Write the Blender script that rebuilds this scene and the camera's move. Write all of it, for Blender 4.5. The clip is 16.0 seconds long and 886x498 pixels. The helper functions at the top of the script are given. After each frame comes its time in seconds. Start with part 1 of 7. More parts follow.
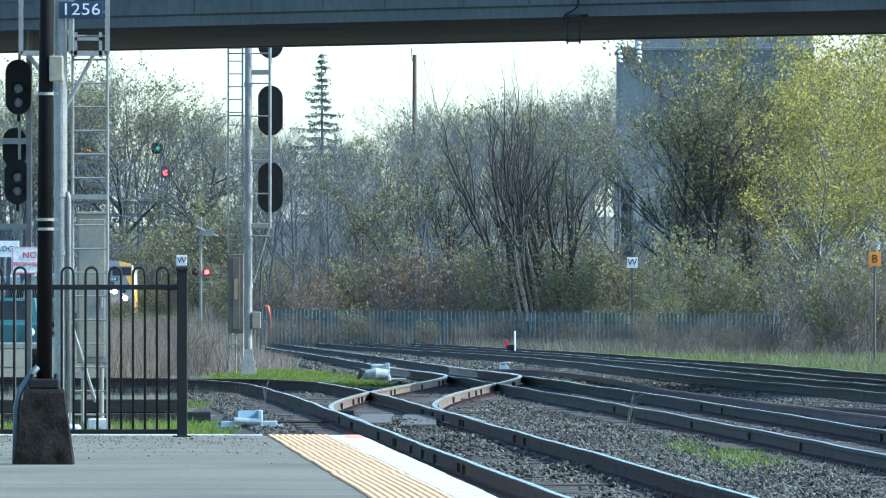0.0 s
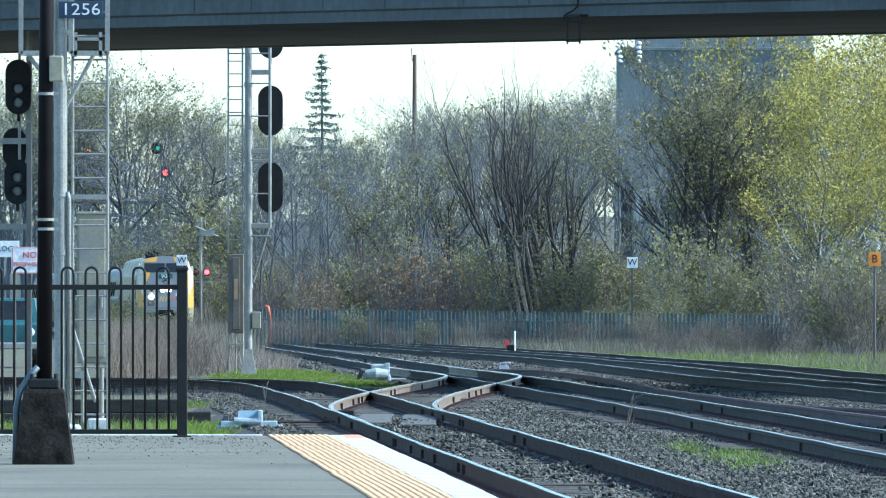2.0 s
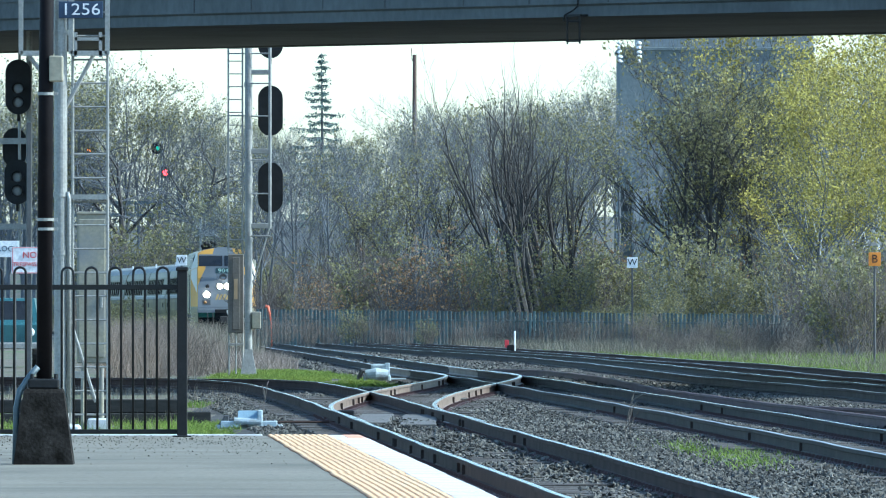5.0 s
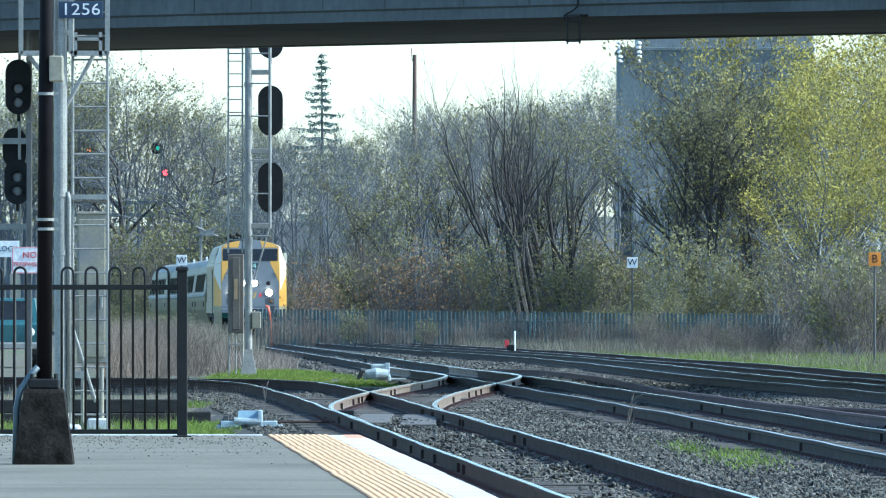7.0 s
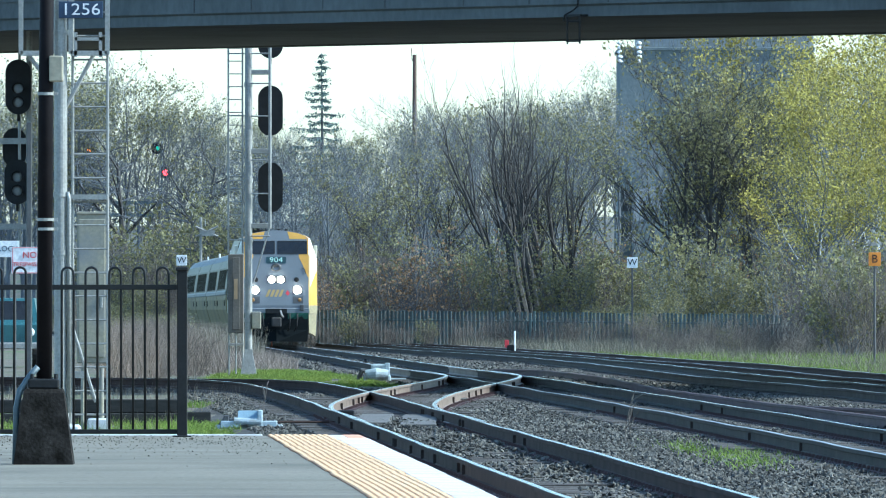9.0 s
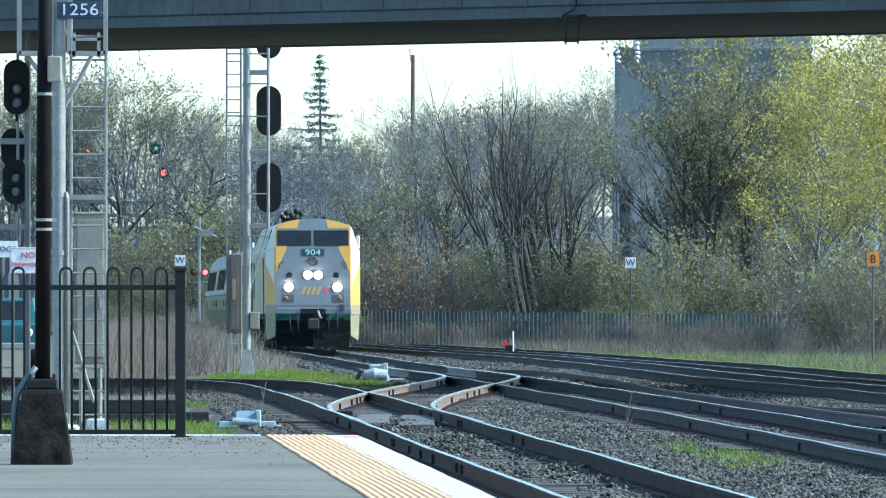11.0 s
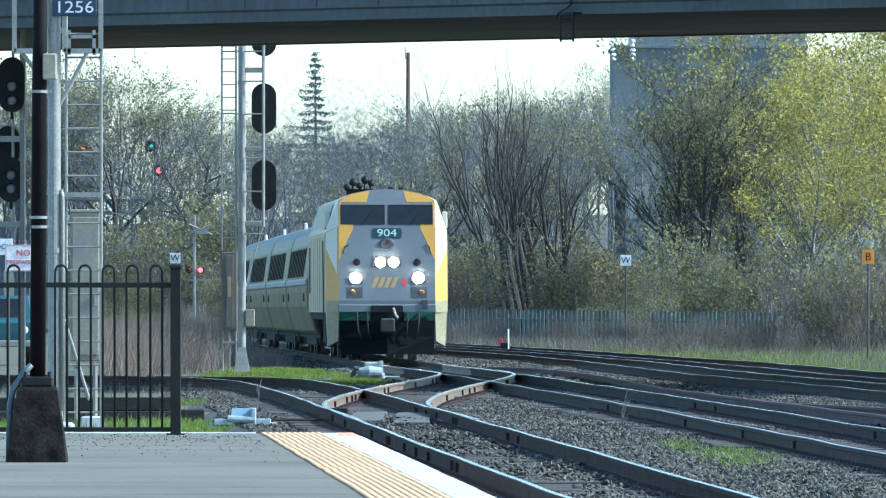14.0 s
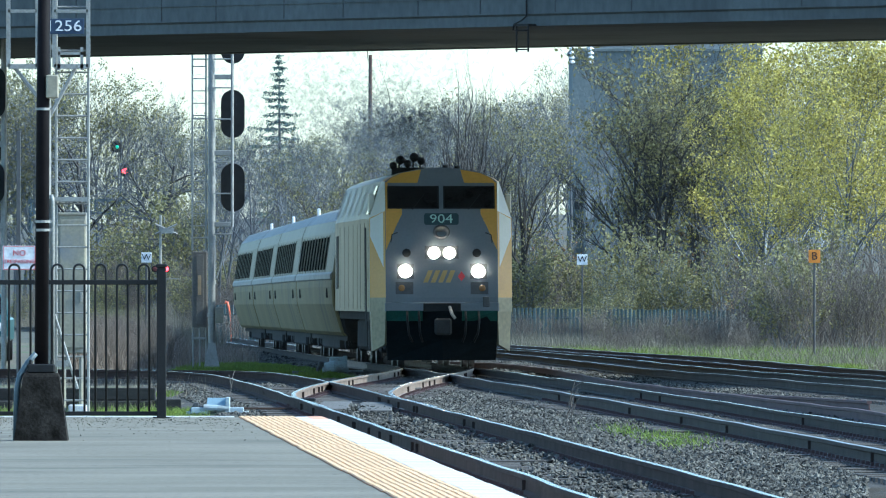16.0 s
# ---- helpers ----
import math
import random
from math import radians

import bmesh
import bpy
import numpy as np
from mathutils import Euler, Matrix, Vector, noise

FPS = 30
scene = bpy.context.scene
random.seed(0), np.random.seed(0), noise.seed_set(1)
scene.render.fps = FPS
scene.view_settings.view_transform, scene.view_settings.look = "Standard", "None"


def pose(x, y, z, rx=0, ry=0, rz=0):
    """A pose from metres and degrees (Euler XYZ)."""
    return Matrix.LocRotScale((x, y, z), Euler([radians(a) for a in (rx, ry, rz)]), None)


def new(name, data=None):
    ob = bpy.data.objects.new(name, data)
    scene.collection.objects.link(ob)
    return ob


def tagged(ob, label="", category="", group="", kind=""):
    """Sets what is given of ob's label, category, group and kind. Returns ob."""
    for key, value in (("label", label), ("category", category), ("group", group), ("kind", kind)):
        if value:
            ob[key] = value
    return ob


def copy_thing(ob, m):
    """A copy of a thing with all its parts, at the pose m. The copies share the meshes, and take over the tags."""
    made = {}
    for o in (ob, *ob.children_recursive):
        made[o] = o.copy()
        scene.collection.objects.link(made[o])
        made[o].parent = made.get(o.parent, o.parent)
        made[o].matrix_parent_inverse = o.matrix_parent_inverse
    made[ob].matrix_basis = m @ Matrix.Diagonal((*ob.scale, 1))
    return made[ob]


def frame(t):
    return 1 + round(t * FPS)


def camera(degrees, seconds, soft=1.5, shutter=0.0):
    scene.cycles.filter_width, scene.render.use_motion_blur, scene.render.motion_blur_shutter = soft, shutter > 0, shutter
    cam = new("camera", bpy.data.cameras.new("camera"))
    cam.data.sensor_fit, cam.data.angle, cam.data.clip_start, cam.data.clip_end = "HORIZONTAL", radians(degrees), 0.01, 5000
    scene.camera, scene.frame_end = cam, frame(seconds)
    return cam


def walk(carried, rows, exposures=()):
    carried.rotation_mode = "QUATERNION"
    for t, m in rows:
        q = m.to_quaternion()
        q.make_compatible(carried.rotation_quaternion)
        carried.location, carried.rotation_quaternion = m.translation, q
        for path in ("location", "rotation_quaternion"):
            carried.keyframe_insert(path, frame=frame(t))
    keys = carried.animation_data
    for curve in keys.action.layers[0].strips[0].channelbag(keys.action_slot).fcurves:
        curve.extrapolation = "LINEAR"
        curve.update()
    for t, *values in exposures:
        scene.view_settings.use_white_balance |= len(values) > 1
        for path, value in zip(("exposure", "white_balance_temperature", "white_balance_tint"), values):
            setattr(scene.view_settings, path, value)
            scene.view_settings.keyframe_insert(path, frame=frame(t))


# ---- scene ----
cam = camera(4.49, 16.0, soft=1.15)
FOCAL = 20000.0      # sight lines: metres of depth for a unit offset
EYE = (0.0, 0.0, 1.85)


def aim(right, up, back=0.0):
    """Camera pose: turned right and up by parts of the focal length, moved back by metres."""
    yaw = right / FOCAL
    pitch = (34.0 + up) / FOCAL
    return (Matrix.Translation((EYE[0], EYE[1] - back, EYE[2])) @ Matrix.Rotation(-yaw, 4, "Z")
            @ Matrix.Rotation(math.pi / 2 + pitch, 4, "X"))


walk(cam, [
    (0.0, aim(0, 0)), (4.2, aim(0, 0)), (9.2, aim(0, 0)), (11.3, aim(3.5, 0.5)), (12.0, aim(4.5, -1)),
    (12.5, aim(6, -1.5)), (13.0, aim(8, -1.5)), (13.5, aim(10, -3)), (14.0, aim(11.5, -3.8)),
    (14.5, aim(18, -3.2)), (15.0, aim(30.5, -4, 0.2)), (15.5, aim(58, -4, 2.8)), (16.0, aim(79, -5.5, 11.2)),
], exposures=[(0.0, 1.12, 5080, -4), (16.0, 1.12, 5080, -4)])

# ---- light ----
SUN_AZ = radians(97)      # from +y towards +x
SUN_EL = radians(37)
world = bpy.data.worlds.new("sky")
scene.world = world
world.use_nodes = True
wn = world.node_tree
for n in list(wn.nodes):
    wn.nodes.remove(n)
sky = wn.nodes.new("ShaderNodeTexSky")
sky.sky_type = "NISHITA"
sky.sun_disc = False
sky.sun_elevation = SUN_EL
sky.sun_rotation = SUN_AZ
sky.air_density, sky.dust_density, sky.ozone_density = 1.0, 0.9, 1.0
bgn = wn.nodes.new("ShaderNodeBackground")
bgn.inputs["Strength"].default_value = 0.15
wout = wn.nodes.new("ShaderNodeOutputWorld")
wn.links.new(sky.outputs[0], bgn.inputs[0])
wn.links.new(bgn.outputs[0], wout.inputs[0])
sun_data = bpy.data.lights.new("sun", "SUN")
sun_data.energy = 3.65
sun_data.angle = radians(0.6)
sun_data.color = (1.0, 0.93, 0.82)
sun = new("sun", sun_data)
to_sun = Vector((math.sin(SUN_AZ) * math.cos(SUN_EL), math.cos(SUN_AZ) * math.cos(SUN_EL), math.sin(SUN_EL)))
sun.rotation_euler = (-to_sun).to_track_quat("-Z", "Y").to_euler()


# ---- materials ----
def srgb(r, g, b):
    f = lambda c: ((c / 255 + 0.055) / 1.055) ** 2.4 if c > 10 else c / 255 / 12.92
    return (f(r), f(g), f(b), 1.0)


def mix_colour(nt, fac, a, b):
    m = nt.nodes.new("ShaderNodeMix")
    m.data_type = "RGBA"
    nt.links.new(fac, m.inputs[0])
    for sock, v in ((m.inputs[6], a), (m.inputs[7], b)):
        if isinstance(v, tuple):
            sock.default_value = v
        else:
            nt.links.new(v, sock)
    return m.outputs[2]


def surface(name, a, b, rough=0.8, metal=0.0, scale=6.0, fine=60.0, bump=0.15, dist=0.01, dirt=None,
            dirt_at=(0.52, 0.68), island=0.0, obj_random=0.0, stretch=(1, 1, 1), translucent=0.0, emit=None, strength=0.0, spec=0.5, grain=0.2, specks=None):
    """Two-scale procedural surface: colour a to b in large patches, fine grain, optional dirt and bump."""
    m = bpy.data.materials.new(name)
    m.use_nodes = True
    nt = m.node_tree
    p = nt.nodes["Principled BSDF"]
    p.inputs["Specular IOR Level"].default_value = spec
    tc = nt.nodes.new("ShaderNodeTexCoord")
    mp = nt.nodes.new("ShaderNodeMapping")
    mp.inputs["Scale"].default_value = stretch
    nt.links.new(tc.outputs["Object"], mp.inputs[0])
    n1 = nt.nodes.new("ShaderNodeTexNoise")
    n1.inputs["Scale"].default_value, n1.inputs["Detail"].default_value = scale, 4
    n2 = nt.nodes.new("ShaderNodeTexNoise")
    n2.inputs["Scale"].default_value, n2.inputs["Detail"].default_value = fine, 3
    for n in (n1, n2):
        nt.links.new(mp.outputs[0], n.inputs["Vector"])
    ra = nt.nodes.new("ShaderNodeMapRange")
    ra.inputs[1].default_value, ra.inputs[2].default_value = 0.3, 0.7
    nt.links.new(n1.outputs[0], ra.inputs[0])
    col = mix_colour(nt, ra.outputs[0], a, b)
    hv = nt.nodes.new("ShaderNodeHueSaturation")
    nt.links.new(col, hv.inputs["Color"])
    rb = nt.nodes.new("ShaderNodeMapRange")
    rb.inputs[1].default_value, rb.inputs[2].default_value = 0.25, 0.75
    rb.inputs[3].default_value, rb.inputs[4].default_value = 1 - grain, 1 + grain
    nt.links.new(n2.outputs[0], rb.inputs[0])
    val = rb.outputs[0]
    for amount, kind in ((island, "geo"), (obj_random, "obj")):
        if amount:
            src = nt.nodes.new("ShaderNodeNewGeometry" if kind == "geo" else "ShaderNodeObjectInfo")
            out = src.outputs["Random Per Island"] if kind == "geo" else src.outputs["Random"]
            rr = nt.nodes.new("ShaderNodeMapRange")
            rr.inputs[3].default_value, rr.inputs[4].default_value = 1 - amount, 1 + amount
            nt.links.new(out, rr.inputs[0])
            mm = nt.nodes.new("ShaderNodeMath")
            mm.operation = "MULTIPLY"
            nt.links.new(val, mm.inputs[0])
            nt.links.new(rr.outputs[0], mm.inputs[1])
            val = mm.outputs[0]
    nt.links.new(val, hv.inputs["Value"])
    col = hv.outputs[0]
    if dirt:
        n3 = nt.nodes.new("ShaderNodeTexNoise")
        n3.inputs["Scale"].default_value, n3.inputs["Detail"].default_value = scale * 0.6, 6
        n3.inputs["Roughness"].default_value = 0.65
        off = nt.nodes.new("ShaderNodeVectorMath")
        off.inputs[1].default_value = (7.3, 1.9, 4.4)
        nt.links.new(mp.outputs[0], off.inputs[0])
        nt.links.new(off.outputs[0], n3.inputs["Vector"])
        rc = nt.nodes.new("ShaderNodeMapRange")
        rc.inputs[1].default_value, rc.inputs[2].default_value = dirt_at
        nt.links.new(n3.outputs[0], rc.inputs[0])
        col = mix_colour(nt, rc.outputs[0], col, dirt)
    if specks:
        n4 = nt.nodes.new("ShaderNodeTexNoise")
        n4.inputs["Scale"].default_value, n4.inputs["Detail"].default_value = specks[0], 5
        nt.links.new(tc.outputs["Object"], n4.inputs["Vector"])
        rd = nt.nodes.new("ShaderNodeMapRange")
        rd.inputs[1].default_value, rd.inputs[2].default_value = specks[1], specks[1] + 0.06
        nt.links.new(n4.outputs[0], rd.inputs[0])
        col = mix_colour(nt, rd.outputs[0], col, specks[2])
    nt.links.new(col, p.inputs["Base Color"])
    p.inputs["Roughness"].default_value = rough
    p.inputs["Metallic"].default_value = metal
    if bump:
        bp = nt.nodes.new("ShaderNodeBump")
        bp.inputs["Strength"].default_value, bp.inputs["Distance"].default_value = bump, dist
        nt.links.new(n2.outputs[0], bp.inputs["Height"])
        nt.links.new(bp.outputs[0], p.inputs["Normal"])
    if emit:
        p.inputs["Emission Color"].default_value = emit
        p.inputs["Emission Strength"].default_value = strength
    if translucent:
        tr = nt.nodes.new("ShaderNodeBsdfTranslucent")
        nt.links.new(col, tr.inputs["Color"])
        mx = nt.nodes.new("ShaderNodeMixShader")
        mx.inputs[0].default_value = translucent
        nt.links.new(p.outputs[0], mx.inputs[1])
        nt.links.new(tr.outputs[0], mx.inputs[2])
        nt.links.new(mx.outputs[0], nt.nodes["Material Output"].inputs[0])
    return m


def grey(v, tint=(1, 1, 1)):
    return (v * tint[0], v * tint[1], v * tint[2], 1.0)


M = {}
M["asphalt"] = surface("asphalt", grey(0.115, (1.16, 1.04, 0.78)), grey(0.165, (1.14, 1.04, 0.8)), 0.9, scale=0.6, fine=30, bump=0.5, dist=0.006, spec=0.3, dirt=grey(0.085, (1.12, 1.02, 0.8)), stretch=(0.6, 1.0, 1), grain=0.3, specks=(9.0, 0.66, grey(0.04)))
M["kerb"] = surface("concrete_kerb", grey(0.45), grey(0.6), 0.8, scale=2, dirt=grey(0.2))
# ridges paler, grooves browner: light on the ribs put into two colours
M["tactile"] = surface("tactile_ridge_lit_tone", (0.6, 0.4, 0.21, 1), (0.68, 0.47, 0.27, 1), 0.7, scale=1.2, fine=30, dirt=(0.7, 0.42, 0.2, 1), obj_random=0.08)
M["tactile_base"] = surface("tactile_groove_shade_tone", (0.3, 0.13, 0.05, 1), (0.4, 0.18, 0.07, 1), 0.8, scale=1.2, fine=30)
M["white_edge"] = surface("white_edge_paint", grey(0.5, (1.03, 1, 0.95)), grey(0.62, (1.03, 1, 0.95)), 0.7, scale=2, fine=40, dirt=(0.5, 0.36, 0.28, 1), dirt_at=(0.52, 0.66), obj_random=0.05)
M["worn_edge"] = surface("worn_orange_edge_paint", (0.6, 0.24, 0.12, 1), (0.7, 0.4, 0.25, 1), 0.75, scale=3)
M["ballast_ground"] = surface("ballast_ground", grey(0.045, (1.03, 0.98, 0.9)), grey(0.085, (1.03, 0.97, 0.88)), 0.95, spec=0.1, scale=0.5, fine=11, bump=1.0, dist=0.05, dirt=(0.06, 0.05, 0.035, 1))
M["stone"] = surface("ballast_stone", grey(0.042, (1.06, 0.99, 0.85)), grey(0.11, (1.06, 0.99, 0.83)), 0.8, spec=0.25, scale=0.8, fine=50, island=0.85, bump=0.3)
M["soil"] = surface("dry_soil_and_thatch", (0.08, 0.066, 0.042, 1), (0.13, 0.11, 0.075, 1), 0.95, scale=0.25, fine=4, bump=0.8, dist=0.08, dirt=(0.07, 0.11, 0.03, 1))
M["forest_floor"] = surface("woodland_leaf_litter", (0.05, 0.046, 0.036, 1), (0.1, 0.088, 0.065, 1), 0.95, scale=0.2, fine=2, bump=0.8, dist=0.1, dirt=(0.05, 0.07, 0.025, 1))
M["timber"] = surface("weathered_tie_timber", (0.045, 0.038, 0.032, 1), (0.1, 0.089, 0.078, 1), 0.9, scale=3, fine=18, stretch=(0.6, 6, 6), bump=0.6, obj_random=0.3)
M["pale_timber"] = surface("bleached_board_timber", (0.075, 0.07, 0.062, 1), (0.125, 0.117, 0.105, 1), 0.9, scale=3, fine=18, stretch=(0.6, 6, 6), bump=0.5, obj_random=0.15)
M["dark_timber"] = surface("creosoted_timber", (0.011, 0.011, 0.01, 1), (0.028, 0.026, 0.023, 1), 0.9, scale=3, fine=20, stretch=(0.6, 6, 6), bump=0.5)
M["rail_side"] = surface("rusty_rail_side", (0.034, 0.02, 0.015, 1), (0.068, 0.044, 0.034, 1), 0.85, metal=0.0, spec=0.2, scale=2, fine=40)
M["rail_weathered"] = surface("weathered_grey_rail_side", (0.034, 0.028, 0.022, 1), (0.064, 0.054, 0.044, 1), 0.8, spec=0.2, scale=2, fine=40, dirt=(0.05, 0.035, 0.03, 1))
M["rail_top"] = surface("polished_rail_top", grey(0.5, (1.06, 1, 0.92)), grey(0.62, (1.06, 1, 0.92)), 0.2, metal=1.0, scale=1.5, fine=20, bump=0.05)
# top without glint, for rusty rails and rails missing the sun's reflection
M["rail_glintless"] = surface("glintless_rail_top", (0.34, 0.32, 0.29, 1), (0.44, 0.41, 0.38, 1), 0.35, metal=0.8, scale=1.5, fine=20, bump=0.05)
M["rail_dark"] = surface("dark_rail_fitting", (0.03, 0.023, 0.02, 1), (0.05, 0.038, 0.033, 1), 0.85, spec=0.2)
M["rail_spare"] = surface("rusted_spare_rail", (0.06, 0.032, 0.03, 1), (0.11, 0.065, 0.06, 1), 0.75, scale=1.5, fine=30)
# pale beige paints sun on the sides of the crossover rails
M["frog"] = surface("worn_frog_steel_sunlit", (0.17, 0.125, 0.095, 1), (0.25, 0.19, 0.15, 1), 0.6, metal=0.2, scale=3, fine=30, dirt=(0.1, 0.05, 0.03, 1))
M["plate"] = surface("grey_steel_plate", grey(0.16), grey(0.24), 0.6, metal=0.4, scale=3, fine=30)
M["bridge"] = surface("weathered_bridge_concrete", grey(0.085, (0.95, 1.02, 1)), grey(0.125, (0.95, 1.02, 1)), 0.9, scale=0.35, fine=8, stretch=(1, 1, 0.5), dirt=grey(0.055), bump=0.2)
M["soffit"] = surface("stained_bridge_soffit", (0.09, 0.095, 0.093, 1), (0.135, 0.14, 0.137, 1), 0.9, scale=0.3, fine=6, dirt=(0.065, 0.066, 0.06, 1))
M["seam"] = surface("dark_joint_and_shade", grey(0.05), grey(0.09), 0.9)
M["galv"] = surface("galvanised_steel", grey(0.24, (1.02, 1, 0.92)), grey(0.32, (1.02, 1, 0.92)), 0.5, metal=0.3, scale=4, fine=30, bump=0.08)
M["cabinet"] = surface("grey_cabinet_paint", grey(0.21, (1.12, 1.02, 0.74)), grey(0.27, (1.12, 1.02, 0.74)), 0.55, scale=1.5, fine=25, dirt=grey(0.2), bump=0.05)
M["cabinet_brown"] = surface("taupe_cabinet_paint", (0.12, 0.105, 0.09, 1), (0.16, 0.145, 0.125, 1), 0.6, scale=1.5, fine=25, bump=0.05)
M["black"] = surface("black_paint", grey(0.008), grey(0.016), 0.6, spec=0.25, scale=5, fine=40, bump=0.08)
# brown pole paint taken near black to hold the shade on the shaft
M["pole_shaded"] = surface("shade_darkened_brown_pole_paint", (0.005, 0.004, 0.0045, 1), (0.009, 0.007, 0.0075, 1), 0.7, spec=0.12, scale=5, fine=40, bump=0.08)
M["lens"] = surface("unlit_lens", grey(0.25), grey(0.32), 0.25, scale=20, bump=0)
M["red_lamp"] = surface("red_lamp", (0.4, 0.01, 0.01, 1), (0.4, 0.01, 0.01, 1), 0.4, bump=0, emit=(1, 0.03, 0.04, 1), strength=6)
M["amber_lamp"] = surface("amber_lamp", (0.4, 0.1, 0.01, 1), (0.4, 0.1, 0.01, 1), 0.4, bump=0, emit=(1, 0.2, 0.03, 1), strength=1.6)
M["green_lamp"] = surface("green_lamp", (0.05, 0.4, 0.2, 1), (0.05, 0.4, 0.2, 1), 0.4, bump=0, emit=(0.1, 1, 0.6, 1), strength=0.25)
M["headlight"] = surface("headlight_glow", grey(0.8), grey(0.8), 0.3, bump=0, emit=(1, 0.78, 0.55, 1), strength=28)
M["sign_white"] = surface("white_sign", grey(0.7), grey(0.78), 0.5, scale=5, fine=40, bump=0)
M["sign_blue"] = surface("dark_blue_plate", (0.015, 0.03, 0.07, 1), (0.025, 0.045, 0.09, 1), 0.5, bump=0)
M["sign_orange"] = surface("orange_sign", (0.65, 0.22, 0.02, 1), (0.7, 0.26, 0.03, 1), 0.5, bump=0)
M["label_tan"] = surface("faded_tan_label", (0.34, 0.24, 0.13, 1), (0.4, 0.29, 0.17, 1), 0.6, bump=0)
M["red_paint"] = surface("red_paint", (0.5, 0.03, 0.04, 1), (0.55, 0.05, 0.06, 1), 0.5, bump=0)
M["loco_grey"] = surface("silver_grey_loco_paint", grey(0.155, (0.92, 1, 1.08)), grey(0.185, (0.92, 1, 1.08)), 0.5, metal=0.0, spec=0.3, scale=1.2, fine=20, bump=0.04, dirt=(0.15, 0.15, 0.15, 1), dirt_at=(0.55, 0.8), grain=0.05)
M["loco_yellow"] = surface("yellow_loco_paint", (0.54, 0.29, 0.04, 1), (0.6, 0.33, 0.055, 1), 0.4, scale=1.2, fine=20, bump=0.04, dirt=(0.42, 0.27, 0.08, 1), dirt_at=(0.6, 0.8), grain=0.07)
M["loco_cream"] = surface("pale_loco_side_paint", (0.27, 0.235, 0.135, 1), (0.33, 0.285, 0.165, 1), 0.45, scale=0.8, fine=12, bump=0.05, dirt=(0.17, 0.15, 0.11, 1))
M["coach"] = surface("silver_grey_coach_side", (0.18, 0.15, 0.075, 1), (0.22, 0.185, 0.095, 1), 0.65, metal=0.0, spec=0.2, scale=0.5, fine=8, bump=0.03, dirt=(0.12, 0.11, 0.07, 1), grain=0.08)
M["coach_band"] = surface("grey_coach_window_band", (0.135, 0.13, 0.085, 1), (0.165, 0.155, 0.1, 1), 0.5, spec=0.3, scale=0.5, fine=8, bump=0.03, dirt=(0.13, 0.12, 0.09, 1), grain=0.1)
# near-white tone that paints direct sun onto nose corners and mirrors
M["loco_sunlit"] = surface("sunlit_loco_flash_paint", (0.62, 0.58, 0.46, 1), (0.68, 0.64, 0.52, 1), 0.4, scale=1.2, fine=20, bump=0.03, grain=0.05)
M["emblem_gold"] = surface("dull_gold_emblem_paint", (0.34, 0.24, 0.08, 1), (0.4, 0.28, 0.1, 1), 0.45, bump=0)
M["number_pale"] = surface("pale_green_number_paint", (0.42, 0.6, 0.5, 1), (0.48, 0.66, 0.55, 1), 0.5, bump=0)
M["coach_roof"] = surface("pale_coach_roof", grey(0.26, (1, 1, 0.9)), grey(0.33, (1, 1, 0.9)), 0.6, spec=0.25, scale=0.5, fine=8, bump=0.05)
M["under"] = surface("sooty_underframe", grey(0.012), grey(0.035, (1, 0.95, 0.9)), 0.9, scale=2, fine=20)
M["plow"] = surface("dark_green_pilot", (0.004, 0.006, 0.007, 1), (0.008, 0.01, 0.011, 1), 0.9, spec=0.08, scale=2, fine=20)
M["plow_green"] = surface("green_pilot_band", (0.008, 0.04, 0.03, 1), (0.015, 0.055, 0.04, 1), 0.7, spec=0.2, scale=2, fine=20)
M["glass"] = surface("dark_window_glass", grey(0.012), grey(0.02), 0.08, scale=3, bump=0)
M["coach_glass"] = surface("tinted_coach_glass", grey(0.008), grey(0.014), 0.5, scale=3, bump=0, spec=0.0)
M["brick_wall"] = surface("pale_building_panel", grey(0.15, (0.86, 1, 1.02)), grey(0.2, (0.86, 1, 1.02)), 0.85, scale=0.3, fine=6)
M["board"] = surface("grey_green_board", (0.075, 0.105, 0.105, 1), (0.12, 0.155, 0.152, 1), 0.9, scale=1.5, fine=12, stretch=(4, 4, 0.5), obj_random=0.25, bump=0.3)
# distant haze is put into the bark and twig colours as blue-grey
M["bark"] = surface("haze_toned_bark", (0.07, 0.075, 0.081, 1), (0.145, 0.153, 0.163, 1), 0.9, scale=2, fine=25, stretch=(3, 3, 0.6), bump=0.5, obj_random=0.2)
M["bark_dark"] = surface("near_black_bark", (0.026, 0.024, 0.023, 1), (0.06, 0.055, 0.051, 1), 0.85, scale=2, fine=25, stretch=(3, 3, 0.6), bump=0.5)
M["bark_pale"] = surface("haze_paled_twig_bark", (0.088, 0.093, 0.1, 1), (0.15, 0.157, 0.167, 1), 0.9, scale=2, fine=25, bump=0.2, obj_random=0.2)
M["birch"] = surface("white_birch_bark", grey(0.5), grey(0.62), 0.8, scale=3, fine=9, stretch=(1, 1, 5), dirt=grey(0.06), dirt_at=(0.58, 0.66), bump=0.2)
M["leaf"] = surface("spring_leaf_yellow_green", (0.3, 0.265, 0.06, 1), (0.45, 0.385, 0.1, 1), 0.6, scale=0.4, fine=3, island=0.55, bump=0, translucent=0.35, spec=0.25)
M["leaf_dull"] = surface("budding_leaf_olive", (0.165, 0.158, 0.075, 1), (0.26, 0.24, 0.115, 1), 0.7, scale=0.3, fine=3, island=0.4, bump=0, translucent=0.4, spec=0.25)
